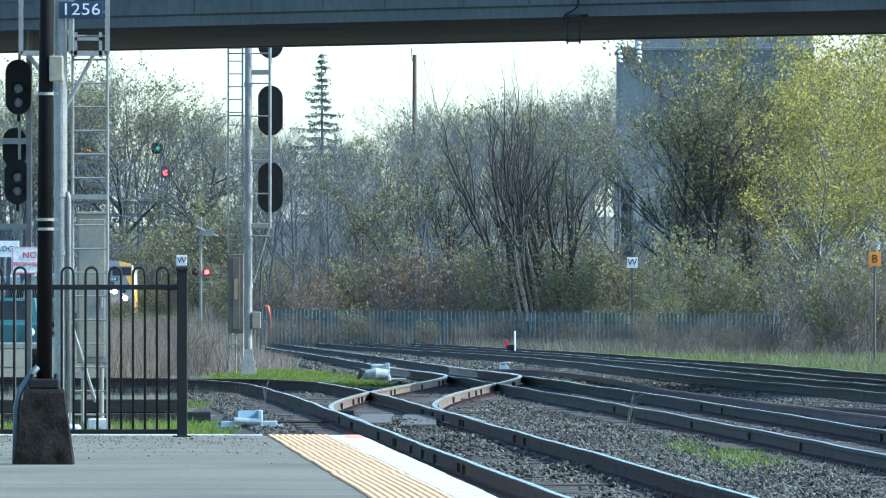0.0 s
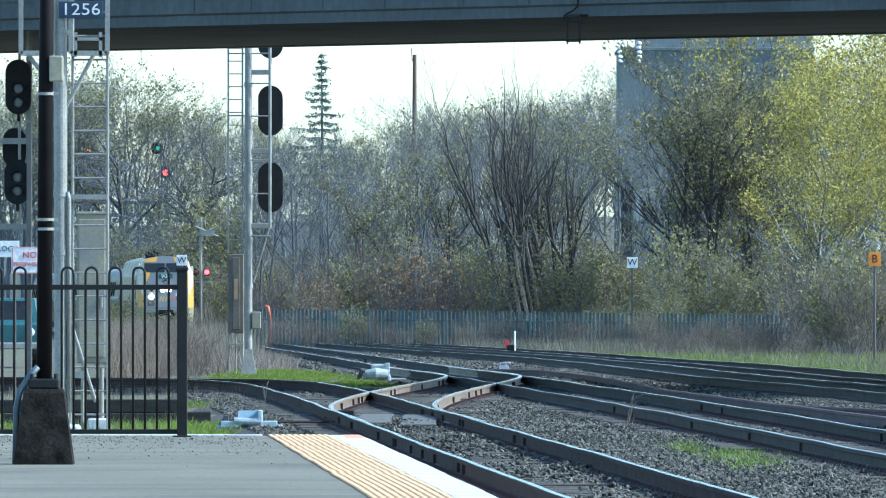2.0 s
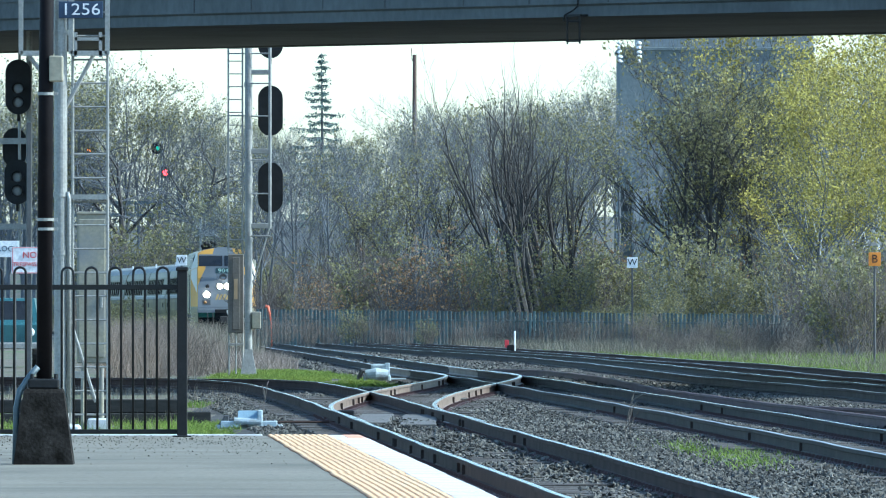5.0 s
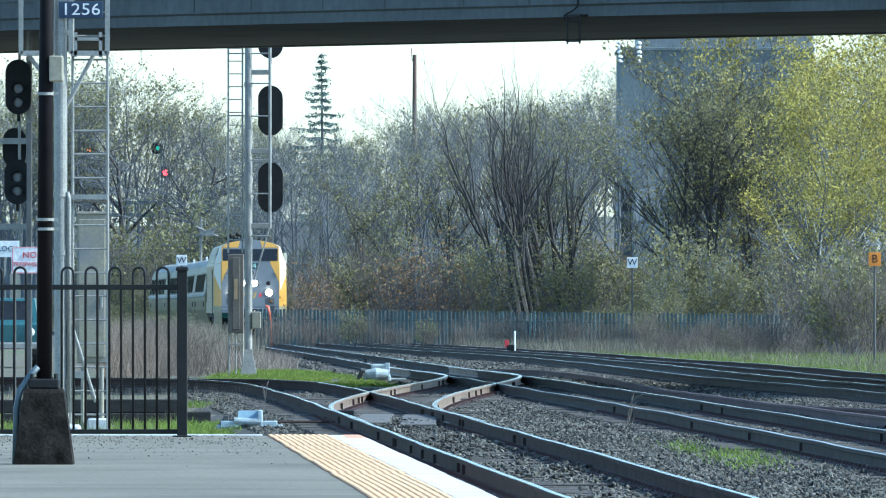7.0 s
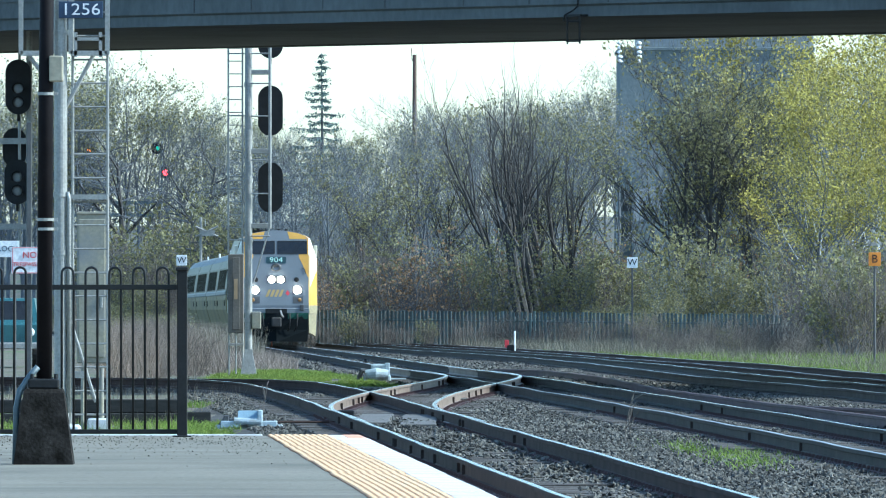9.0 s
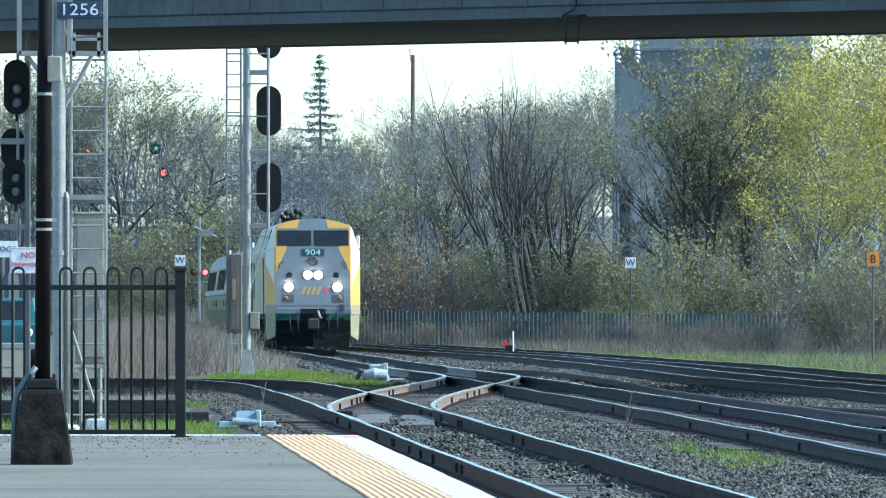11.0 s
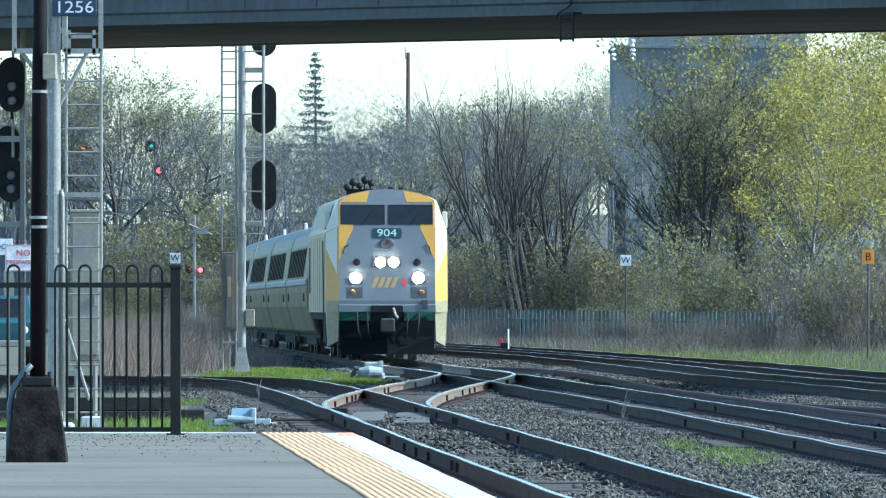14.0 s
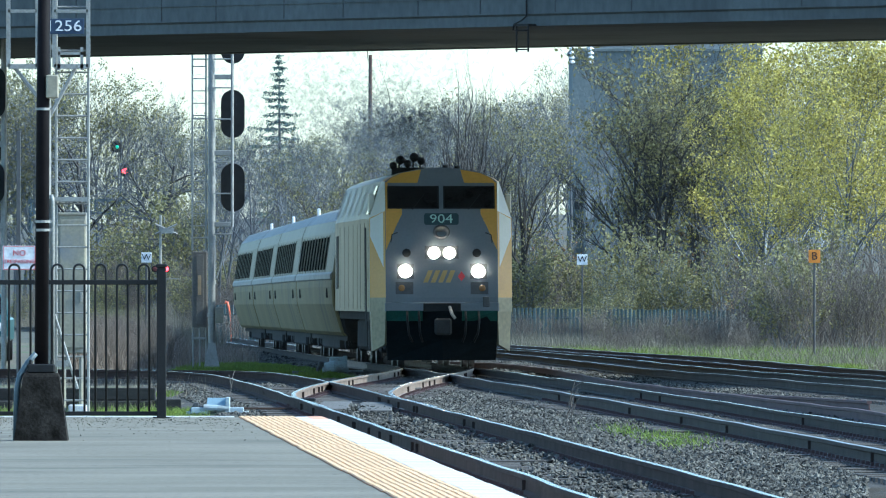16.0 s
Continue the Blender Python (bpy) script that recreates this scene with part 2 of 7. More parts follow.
M["leaf_olive"] = surface("spring_leaf_yellow_olive", (0.23, 0.2, 0.06, 1), (0.36, 0.31, 0.1, 1), 0.65, scale=0.3, fine=3, island=0.5, bump=0, translucent=0.35, spec=0.25)
M["leaf_brown"] = surface("dry_rust_leaf", (0.22, 0.14, 0.075, 1), (0.3, 0.2, 0.11, 1), 0.8, scale=0.3, fine=3, island=0.4, bump=0, translucent=0.35, spec=0.2)
# needles lightened so their colour holds the haze before the spruce
M["needle"] = surface("hazed_spruce_needle", (0.1, 0.14, 0.13, 1), (0.15, 0.2, 0.18, 1), 0.7, scale=0.6, fine=5, island=0.3, bump=0, translucent=0.2, spec=0.2)
M["reed"] = surface("dry_reed_straw", (0.2, 0.165, 0.125, 1), (0.28, 0.24, 0.18, 1), 0.85, scale=0.5, fine=4, island=0.35, bump=0, translucent=0.3, spec=0.2)
M["straw_mid"] = surface("grey_brown_stalk", (0.17, 0.138, 0.115, 1), (0.28, 0.23, 0.19, 1), 0.9, scale=0.5, fine=4, island=0.4, bump=0, translucent=0.25, spec=0.2)
M["weed"] = surface("dull_dry_weed", (0.14, 0.125, 0.095, 1), (0.22, 0.2, 0.155, 1), 0.9, scale=0.5, fine=4, island=0.4, bump=0, translucent=0.25, spec=0.2)
M["grass"] = surface("fresh_green_grass", (0.12, 0.18, 0.03, 1), (0.21, 0.26, 0.05, 1), 0.7, scale=0.6, fine=5, island=0.35, bump=0, translucent=0.4, spec=0.25)
M["twig_brown"] = surface("reddish_brush_twig", (0.1, 0.083, 0.07, 1), (0.155, 0.133, 0.112, 1), 0.9, scale=0.5, fine=5, island=0.3, bump=0)
M["feather"] = surface("white_feather", grey(0.65), grey(0.75), 0.7, scale=6, bump=0)
M["feather_grey"] = surface("grey_feather", grey(0.25), grey(0.32), 0.7, scale=6, bump=0)

M["soot"] = surface("grey_exhaust_soot", grey(0.1, (0.88, 1, 1.1)), grey(0.14, (0.88, 1, 1.1)), 1.0, scale=1, bump=0, spec=0.0, translucent=0.4)


def thin_out(mat, share):
    """Lets most of the light pass, as a wisp of smoke does."""
    nt = mat.node_tree
    out = nt.nodes["Material Output"].inputs[0]
    mx = nt.nodes.new("ShaderNodeMixShader")
    mx.inputs[0].default_value = share
    nt.links.new(out.links[0].from_socket, mx.inputs[1])
    nt.links.new(nt.nodes.new("ShaderNodeBsdfTransparent").outputs[0], mx.inputs[2])
    nt.links.new(mx.outputs[0], out)


thin_out(M["soot"], 0.86)
M["pier"] = surface("near_black_concrete", (0.01, 0.009, 0.008, 1), (0.035, 0.031, 0.027, 1), 0.95, spec=0.05, scale=5, fine=40, bump=0.4, dirt=(0.008, 0.007, 0.006, 1), grain=0.35)
M["conduit_blue"] = surface("blue_grey_pipe", (0.06, 0.085, 0.1, 1), (0.08, 0.11, 0.125, 1), 0.5, scale=4, fine=40, bump=0.05)
M["wheel"] = surface("worn_wheel_steel", grey(0.05), grey(0.12), 0.5, metal=0.6, scale=3, fine=30)
M["number_board"] = surface("number_board", (0.012, 0.035, 0.04, 1), (0.02, 0.05, 0.055, 1), 0.4, bump=0)
M["loco_dark"] = surface("dark_grey_fitting", grey(0.05), grey(0.08), 0.5, scale=4, fine=30, bump=0.05)
M["amber_dull"] = surface("dull_amber_lens", (0.25, 0.12, 0.03, 1), (0.3, 0.15, 0.04, 1), 0.3, bump=0)
M["red_dark"] = surface("dark_red_box", (0.09, 0.02, 0.02, 1), (0.13, 0.03, 0.03, 1), 0.6)
M["galv_dark"] = surface("dark_galvanised_post", grey(0.06), grey(0.1), 0.6, metal=0.2, scale=3, fine=30)

M["cover_blue"] = surface("blue_grey_cover", (0.2, 0.28, 0.33, 1), (0.26, 0.35, 0.4, 1), 0.4, metal=0.2, scale=4, fine=30, bump=0.05)
M["pale_blue"] = surface("pale_blue_grey_paint", (0.34, 0.4, 0.43, 1), (0.42, 0.48, 0.5, 1), 0.6, scale=5, fine=40, bump=0.05, dirt=(0.22, 0.22, 0.2, 1))
M["debris"] = surface("dark_grit_and_leaf_litter", (0.03, 0.026, 0.02, 1), (0.09, 0.075, 0.055, 1), 0.9, island=0.5, bump=0)
M["gantry_blue"] = surface("blue_grey_gantry_paint", (0.05, 0.075, 0.09, 1), (0.08, 0.11, 0.13, 1), 0.6, scale=2, fine=20, bump=0.05)
M["pole_wood"] = surface("brown_pole_wood", (0.1, 0.065, 0.05, 1), (0.16, 0.105, 0.08, 1), 0.9, scale=2, fine=20, stretch=(3, 3, 0.4), bump=0.3)
M["marker_orange"] = surface("orange_plastic", (0.6, 0.1, 0.04, 1), (0.65, 0.14, 0.06, 1), 0.5, bump=0)
M["cladding"] = surface("pale_metal_cladding", grey(0.27, (0.95, 1, 1.03)), grey(0.34, (0.95, 1, 1.03)), 0.5, metal=0.2, scale=0.5, fine=6)
M["truck_teal"] = surface("teal_truck_paint", (0.03, 0.09, 0.1, 1), (0.045, 0.12, 0.13, 1), 0.3, scale=2, fine=20, bump=0.03)


# ---- mesh tools ----
class Shape:
    """Collects vertices, faces and material slots for one mesh."""

    def __init__(self):
        self.v, self.f, self.s = [], [], []

    def add(self, verts, faces, slot=0):
        o = len(self.v)
        self.v += [tuple(p) for p in verts]
        self.f += [tuple(i + o for i in f) for f in faces]
        self.s += [slot] * len(faces)
        return self

    def box(self, x0, x1, y0, y1, z0, z1, slot=0, c=0.0):
        """A box; c chamfers its edges."""
        if c <= 0:
            p = [(x, y, z) for z in (z0, z1) for y in (y0, y1) for x in (x0, x1)]
            return self.add(p, [(0, 2, 3, 1), (4, 5, 7, 6), (0, 1, 5, 4), (2, 6, 7, 3), (0, 4, 6, 2), (1, 3, 7, 5)], slot)
        ring = lambda a, b: [(x0 + a, y0 + b), (x1 - a, y0 + b), (x1 - b, y0 + a), (x1 - b, y1 - a),
                             (x1 - a, y1 - b), (x0 + a, y1 - b), (x0 + b, y1 - a), (x0 + b, y0 + a)]
        levels = [(z0, 2 * c, c), (z0 + c, c, 0), (z1 - c, c, 0), (z1, 2 * c, c)]
        p = [(x, y, z) for z, a, b in levels for x, y in ring(a, b)]
        f = [tuple(range(7, -1, -1)), tuple(range(24, 32))]
        for k in range(3):
            for i in range(8):
                j = (i + 1) % 8
                f.append((k * 8 + i, k * 8 + j, k * 8 + 8 + j, k * 8 + 8 + i))
        return self.add(p, f, slot)

    def tube(self, points, radii, n=8, slot=0, caps=True):
        """A round bar along points."""
        pts = [Vector(p) for p in points]
        if not isinstance(radii, (list, tuple)):
            radii = [radii] * len(pts)
        o = len(self.v)
        ref = None
        for i, p in enumerate(pts):
            d = (pts[min(i + 1, len(pts) - 1)] - pts[max(i - 1, 0)]).normalized()
            if ref is None:
                ref = Vector((1, 0, 0)) if abs(d.x) < 0.8 else Vector((0, 1, 0))
            u = (ref - d * ref.dot(d)).normalized()
            ref = u
            w = d.cross(u)
            for k in range(n):
                a = 2 * math.pi * k / n
                self.v.append(tuple(p + (u * math.cos(a) + w * math.sin(a)) * radii[i]))
        for i in range(len(pts) - 1):
            for k in range(n):
                j = (k + 1) % n
                self.f.append((o + i * n + k, o + i * n + j, o + i * n + n + j, o + i * n + n + k))
                self.s.append(slot)
        if caps:
            self.f.append(tuple(o + k for k in range(n - 1, -1, -1)))
            self.f.append(tuple(o + (len(pts) - 1) * n + k for k in range(n)))
            self.s += [slot, slot]
        return self

    def loft(self, sections, slot=0, caps=True, closed=True):
        """Skin through rings of equal length."""
        o, n = len(self.v), len(sections[0])
        for r in sections:
            self.v += [tuple(p) for p in r]
        for i in range(len(sections) - 1):
            for k in range(n if closed else n - 1):
                j = (k + 1) % n
                self.f.append((o + i * n + k, o + i * n + j, o + i * n + n + j, o + i * n + n + k))
                self.s.append(slot)
        if caps:
            self.f.append(tuple(o + k for k in range(n - 1, -1, -1)))
            self.f.append(tuple(o + (len(sections) - 1) * n + k for k in range(n)))
            self.s += [slot, slot]
        return self

    def slab(self, outline, y_of, thick=0.015, slot=0):
        """A plate with an outline in x and z, standing in front of y_of(z)."""
        n = len(outline)
        a = [(x, y_of(z) - thick, z) for x, z in outline]
        b = [(x, y_of(z) + 0.02, z) for x, z in outline]
        f = [tuple(range(n)), tuple(range(2 * n - 1, n - 1, -1))]
        f += [(i, i + n, (i + 1) % n + n, (i + 1) % n) for i in range(n)]
        return self.add(a + b, f, slot)

    def mesh(self, name, mats, smooth=False):
        me = bpy.data.meshes.new(name)
        me.from_pydata(self.v, [], self.f)
        for m in (mats if isinstance(mats, (list, tuple)) else [mats]):
            me.materials.append(m)
        if any(self.s):
            me.polygons.foreach_set("material_index", self.s)
        if smooth:
            me.polygons.foreach_set("use_smooth", [True] * len(self.f))
        me.update()
        return me


def part(name, shape, mats, parent=None, label="", smooth=False):
    me = shape if isinstance(shape, bpy.types.Mesh) else shape.mesh(name, mats, smooth)
    ob = new(name, me)
    if parent is not None:
        ob.parent = parent
    if label:
        ob["label"] = label
    return ob


def thing(name, x, y, z, label, category, group="", kind=""):
    e = new(name)
    e.empty_display_size = 0.2
    e.location = (x, y, z)
    return tagged(e, label, category, group, kind)


def solid(name, shape, mats, label, category="", group="", kind="", at=(0, 0, 0), smooth=False):
    ob = part(name, shape, mats, None, "", smooth)
    ob.location = at
    return tagged(ob, label, category, group, kind)


def ring_xz(cx, y, cz, rx, rz, n=20):
    return [(cx + rx * math.cos(2 * math.pi * k / n), y, cz + rz * math.sin(2 * math.pi * k / n)) for k in range(n)]


def lettering(text, size, mat, parent, x, y, z, name="lettering", rot=(90, 0, 0), align="CENTER"):
    cu = bpy.data.curves.new(name, "FONT")
    cu.body, cu.size, cu.align_x, cu.align_y, cu.extrude = text, size, align, "CENTER", 0.003
    cu.resolution_u = 3
    tmp = bpy.data.objects.new(name, cu)
    me = bpy.data.meshes.new_from_object(tmp)
    bpy.data.objects.remove(tmp)
    me.materials.clear()
    me.materials.append(mat)
    ob = new(name, me)
    ob.parent = parent
    ob.matrix_basis = pose(x, y, z, *rot)
    return ob


# ---- plan ----
def rail_z(y):
    """Height of the rail tops: level at the platform, falling gently beyond it."""
    u, v = min(y, 860.0) / 2 - 57.0, min(y, 860.0) / 2 - 135.0
    return -0.0029 * (u + math.sqrt(u * u + 60.0)) - 0.00095 * (v + math.sqrt(v * v + 200.0))


def spline(pts, step=1.0):
    """Catmull-Rom through plan points, resampled at even steps."""
    p = [np.array(q, float) for q in pts]
    p = [2 * p[0] - p[1]] + p + [2 * p[-1] - p[-2]]
    out = []
    for i in range(1, len(p) - 2):
        for k in range(24):
            t = k / 24.0
            out.append(0.5 * (2 * p[i] + (p[i + 1] - p[i - 1]) * t + (2 * p[i - 1] - 5 * p[i] + 4 * p[i + 1] - p[i + 2]) * t * t
                              + (3 * p[i] - p[i - 1] - 3 * p[i + 1] + p[i + 2]) * t ** 3))
    out.append(p[-2])
    a = np.array(out)
    s = np.concatenate([[0], np.cumsum(np.linalg.norm(np.diff(a, axis=0), axis=1))])
    q = np.arange(0, s[-1], step)
    return np.stack([np.interp(q, s, a[:, 0]), np.interp(q, s, a[:, 1])], 1), q


PLATFORM_TRACK = [(8.7, -80), (5.4, 0), (3.75, 40), (2.25, 80), (1.75, 92), (1.28, 103), (0.55, 120.6), (-0.15, 140), (-0.73, 156), (-1.49, 177),
    (-2.4, 199), (-2.95, 209.6), (-3.6, 216.4), (-5, 221.2), (-9, 226), (-16, 230)]
MAIN_TRACK = [(-38, 850), (-30, 780), (-23.5, 714), (-19.1, 660), (-14.85, 608), (-11.5, 554), (-8.57, 486), (-6.15, 417.2), (-4.25,
    366), (-2.62, 322), (-0.75, 268), (1.08, 226), (2.32, 194), (3.42, 165.4), (4.3, 139.2), (5.15, 115), (6.6, 80),
    (8.2, 40), (9.8, 0), (13, -80)]
CROSSOVER = [(-0.6, 262.6), (0, 250), (0.5, 242), (0.78, 234.4), (0.79, 227), (0.45, 214.8), (-0.05, 202), (-0.42, 191), (-0.71,
    180), (-0.87, 169), (-0.85, 162), (-0.72, 156), (-0.48, 150), (-0.2, 142)]
FAR_TRACK = [(-30, 800), (-21, 714), (-14.6, 650), (-10.3, 584), (-7.4, 530), (-5.6, 488), (-3.7, 444), (-1.4, 394), (0.9, 353),
    (2.7, 322), (3.9, 292), (4.85, 263), (5.55, 240), (6.3, 222), (7.1, 208), (8, 190), (9.6, 160), (11.7, 120), (15,
    60), (21, -80)]
SIDING = [(-3, 470), (-0.3, 424), (2, 384), (3.9, 348), (5.4, 311), (6.6, 286), (7.4, 266), (8.05, 250), (8.8, 228), (9.9, 206),
    (13, 150), (17, 84), (26, -80)]

# ---- ground ----
# slope added behind the woods to close the sky gaps between trunks
def hill(x, y):
    u = y + 12.0 * min(0.0, x + 8.0)
    t = min(max((u - 524.0) / 320.0, 0.0), 1.0)
    v = min(max((y - 880.0) / 240.0, 0.0), 1.0)
    return max(8.5 * t * t * (3 - 2 * t), 9.0 * v * v * (3 - 2 * v))


def along(pts, y):
    """Plan x of a track at y."""
    q = sorted((b, a) for a, b in pts)
    return float(np.interp(y, [b for b, a in q], [a for b, a in q]))


def ballast_left(y):
    if y < 111.4:
        return 0.39 + 0.04 * (81.4 - y) - 0.05
    if y < 206:
        return along(PLATFORM_TRACK, y) - 2.0
    k = min((y - 206) / 20.0, 1.0)
    return (1 - k) * (along(PLATFORM_TRACK, 206) - 2.0) + k * (along(MAIN_TRACK, y) - 1.8)


def ballast_right(y):
    return along(SIDING, y) + 1.6


def ground_z(x, y):
    base = rail_z(y) - 0.228
    left = min(max((-3.2 - 0.01 * (y - 120) - x) / 1.5, 0.0), 1.0) if y < 280 else 0.0
    far = min(max((y - 120.0) / 120.0, 0.0), 1.0)
    return base - 0.03 * left + hill(x, y) + 0.03 * far * noise.noise((x * 0.5, y * 0.06, 0))


def build_ground():
    xs = sorted(set(list(np.linspace(-30, 40, 141)) + [-2500, -900, -300, -120, -70, -45, 60, 90, 150, 300, 900, 2500]))
    ys = sorted(set(list(np.linspace(-40, 600, 129)) + list(np.linspace(620, 960, 35)) + [-600, -200, -100, 1120, 1400, 2000, 2800, 4500]))
    sh = Shape()
    for y in ys:
        for x in xs:
            sh.v.append((x, y, ground_z(x, y)))
    n = len(xs)
    for j in range(len(ys) - 1):
        for i in range(n - 1):
            sh.f.append((j * n + i, j * n + i + 1, j * n + n + i + 1, j * n + n + i))
            cx, cy = (xs[i] + xs[i + 1]) / 2, (ys[j] + ys[j + 1]) / 2
            sh.s.append(1 if ballast_left(cy) - 0.4 < cx < ballast_right(cy) and -40 < cy < 520 else (2 if cy > 472 else 0))
    solid("ground", sh, [M["soil"], M["ballast_ground"], M["forest_floor"]], "dry thatch and grey railway ballast, with an added backdrop slope behind", "ground", kind="structure", smooth=True)


build_ground()


# ---- platform ----
def edge_x(y):
    """Outer edge of the platform."""
    return 0.39 + 0.04 * (81.4 - y)


PLAT_END = 111.4
STRIP_A = math.atan(0.04)


def build_platform():
    sh = Shape()
    ys = [-70, -30, 0, 30, 60, 80, 96, PLAT_END]
    top = [[(-14.0, y, 0.2), (edge_x(y) - 0.98, y, 0.2), (edge_x(y) - 0.12, y, 0.188), (edge_x(y) - 0.12, y, -0.35)] for y in ys]
    sh.loft(top, caps=False, closed=False)
    e = PLAT_END
    sh.add([(-14, e, 0.2), (edge_x(e) - 0.12, e, 0.188), (edge_x(e) - 0.12, e, -0.5), (-14, e, -0.5)], [(0, 1, 2, 3)])
    plat = solid("platform", sh, M["asphalt"], "grey asphalt station platform with worn patches", "platform", kind="structure")
    k = Shape()
    k.box(-14, edge_x(e) - 0.97, e - 0.01, e + 0.14, -0.4, 0.212, c=0.01)
    part("end_kerb", k, M["kerb"], plat, "pale concrete kerb at the platform end")
    # tactile tiles
    t = Shape()
    t.box(0.004, 0.606, 0.004, 1.216, -0.03, 0.004, c=0.002)
    for i in range(10):
        x = 0.035 + i * 0.06
        for y0 in (0.02, 0.325, 0.63, 0.935):
            y1 = y0 + 0.27
            t.add([(x - 0.022, y0, 0.003), (x + 0.022, y0, 0.003), (x + 0.022, y1, 0.003), (x - 0.022, y1, 0.003),
                   (x - 0.018, y0 + 0.008, 0.012), (x + 0.018, y0 + 0.008, 0.012), (x + 0.018, y1 - 0.008, 0.012), (x - 0.018, y1 - 0.008, 0.012)],
                  [(4, 5, 6, 7), (0, 1, 5, 4), (1, 2, 6, 5), (2, 3, 7, 6), (3, 0, 4, 7)], 1)
    tile_me = t.mesh("tactile_tile", [M["tactile_base"], M["tactile"]])
    y = PLAT_END - 1.225
    while y > -50:
        o = part("tactile_tile", tile_me, None, plat)
        o.matrix_basis = pose(edge_x(y) - 0.93 + random.uniform(-0.008, 0.008), y, 0.203, 0, 0, math.degrees(STRIP_A) + random.uniform(-0.35, 0.35))
        y -= 1.226
    j = Shape()
    ys = [-50 + i * 2.2 for i in range(74)]
    j.loft([[(edge_x(q) - 0.3, q, 0.196), (edge_x(q) - 0.015, q, 0.196), (edge_x(q) - 0.015, q, -0.3), (edge_x(q) - 0.3, q, -0.3)] for q in ys if q < PLAT_END - 0.1])
    part("joint_mortar", j, M["kerb"], plat, "grey mortar between the edge blocks")
    # long painted edge blocks, the first ones worn back to orange paint along the track side
    w = Shape()
    w.box(0, 0.315, 0.012, 2.338, -0.35, 0.008, c=0.006)
    edge_me = w.mesh("edge_block", M["white_edge"])
    patch = Shape()
    patch.box(0.13, 0.3, 0.03, 2.31, 0.0, 0.0115, c=0.001)
    patch_me = patch.mesh("worn_patch", M["worn_edge"])
    y = PLAT_END - 2.34
    k = 0
    while y > -50:
        o = part("edge_block", edge_me, None, plat)
        o.matrix_basis = pose(edge_x(y) - 0.318, y, 0.2 + random.uniform(-0.003, 0.003), 0, 0, math.degrees(STRIP_A))
        if k < 1:
            part("worn_patch", patch_me, None, o, "patch worn back to orange paint")
        y -= 2.35
        k += 1


# ---- tracks ----
def rail_profile():
    """Half-metre-free rail section: foot, web and head, origin on the head."""
    return [(-0.07, -0.17), (0.07, -0.17), (0.07, -0.158), (0.012, -0.135), (0.01, -0.05), (0.037, -0.04), (0.037, -0.006), (0.03, 0.0),
            (-0.03, 0.0), (-0.037, -0.006), (-0.037, -0.04), (-0.01, -0.05), (-0.012, -0.135), (-0.07, -0.158)]


def rail_run(path, offset, wobble=0.0):
    prof = rail_profile()
    sh = Shape()
    n = len(prof)
    dirs = np.gradient(path, axis=0)
    rows = []
    for i, (x, y) in enumerate(path):
        d = dirs[i] / np.linalg.norm(dirs[i])
        nx, ny = d[1], -d[0]
        w = wobble * noise.noise((x * 0.05 + offset, y * 0.13, 3.1))
        z = rail_z(y) + wobble * 0.7 * noise.noise((x * 0.05, y * 0.17, offset * 3))
        rows.append([(x + nx * (offset + w + a), y + ny * (offset + w + a), z + b) for a, b in prof])
    sh.loft(rows)
    for i in range(len(rows) - 1):
        for k in range(n):
            if k == 7:
                sh.s[i * n + k] = 1
    return sh


def tie_mesh():
    t = Shape()
    t.box(-1.3, 1.3, -0.115, 0.115, -0.2, 0.0, c=0.008)
    return t.mesh("tie", M["timber"])


TIE = tie_mesh()


def fitting_meshes():
    """A spiked tie plate under the rail foot, and an anchor clipped round the rail web."""
    p = Shape()
    p.box(-0.17, 0.17, -0.09, 0.09, -0.008, 0.01)
    for x, y in ((-0.09, -0.05), (0.09, 0.05)):
        p.box(x - 0.018, x + 0.018, y - 0.018, y + 0.018, 0.0, 0.045)
    q = Shape()
    q.box(-0.05, 0.05, -0.02, 0.02, -0.165, -0.045, c=0.004)
    q.box(-0.085, 0.085, -0.025, 0.025, -0.185, -0.14)
    return p.mesh("tie_plate", M["rail_spare"]), q.mesh("rail_anchor", M["rail_dark"])


TIE_PLATE, RAIL_ANCHOR = fitting_meshes()


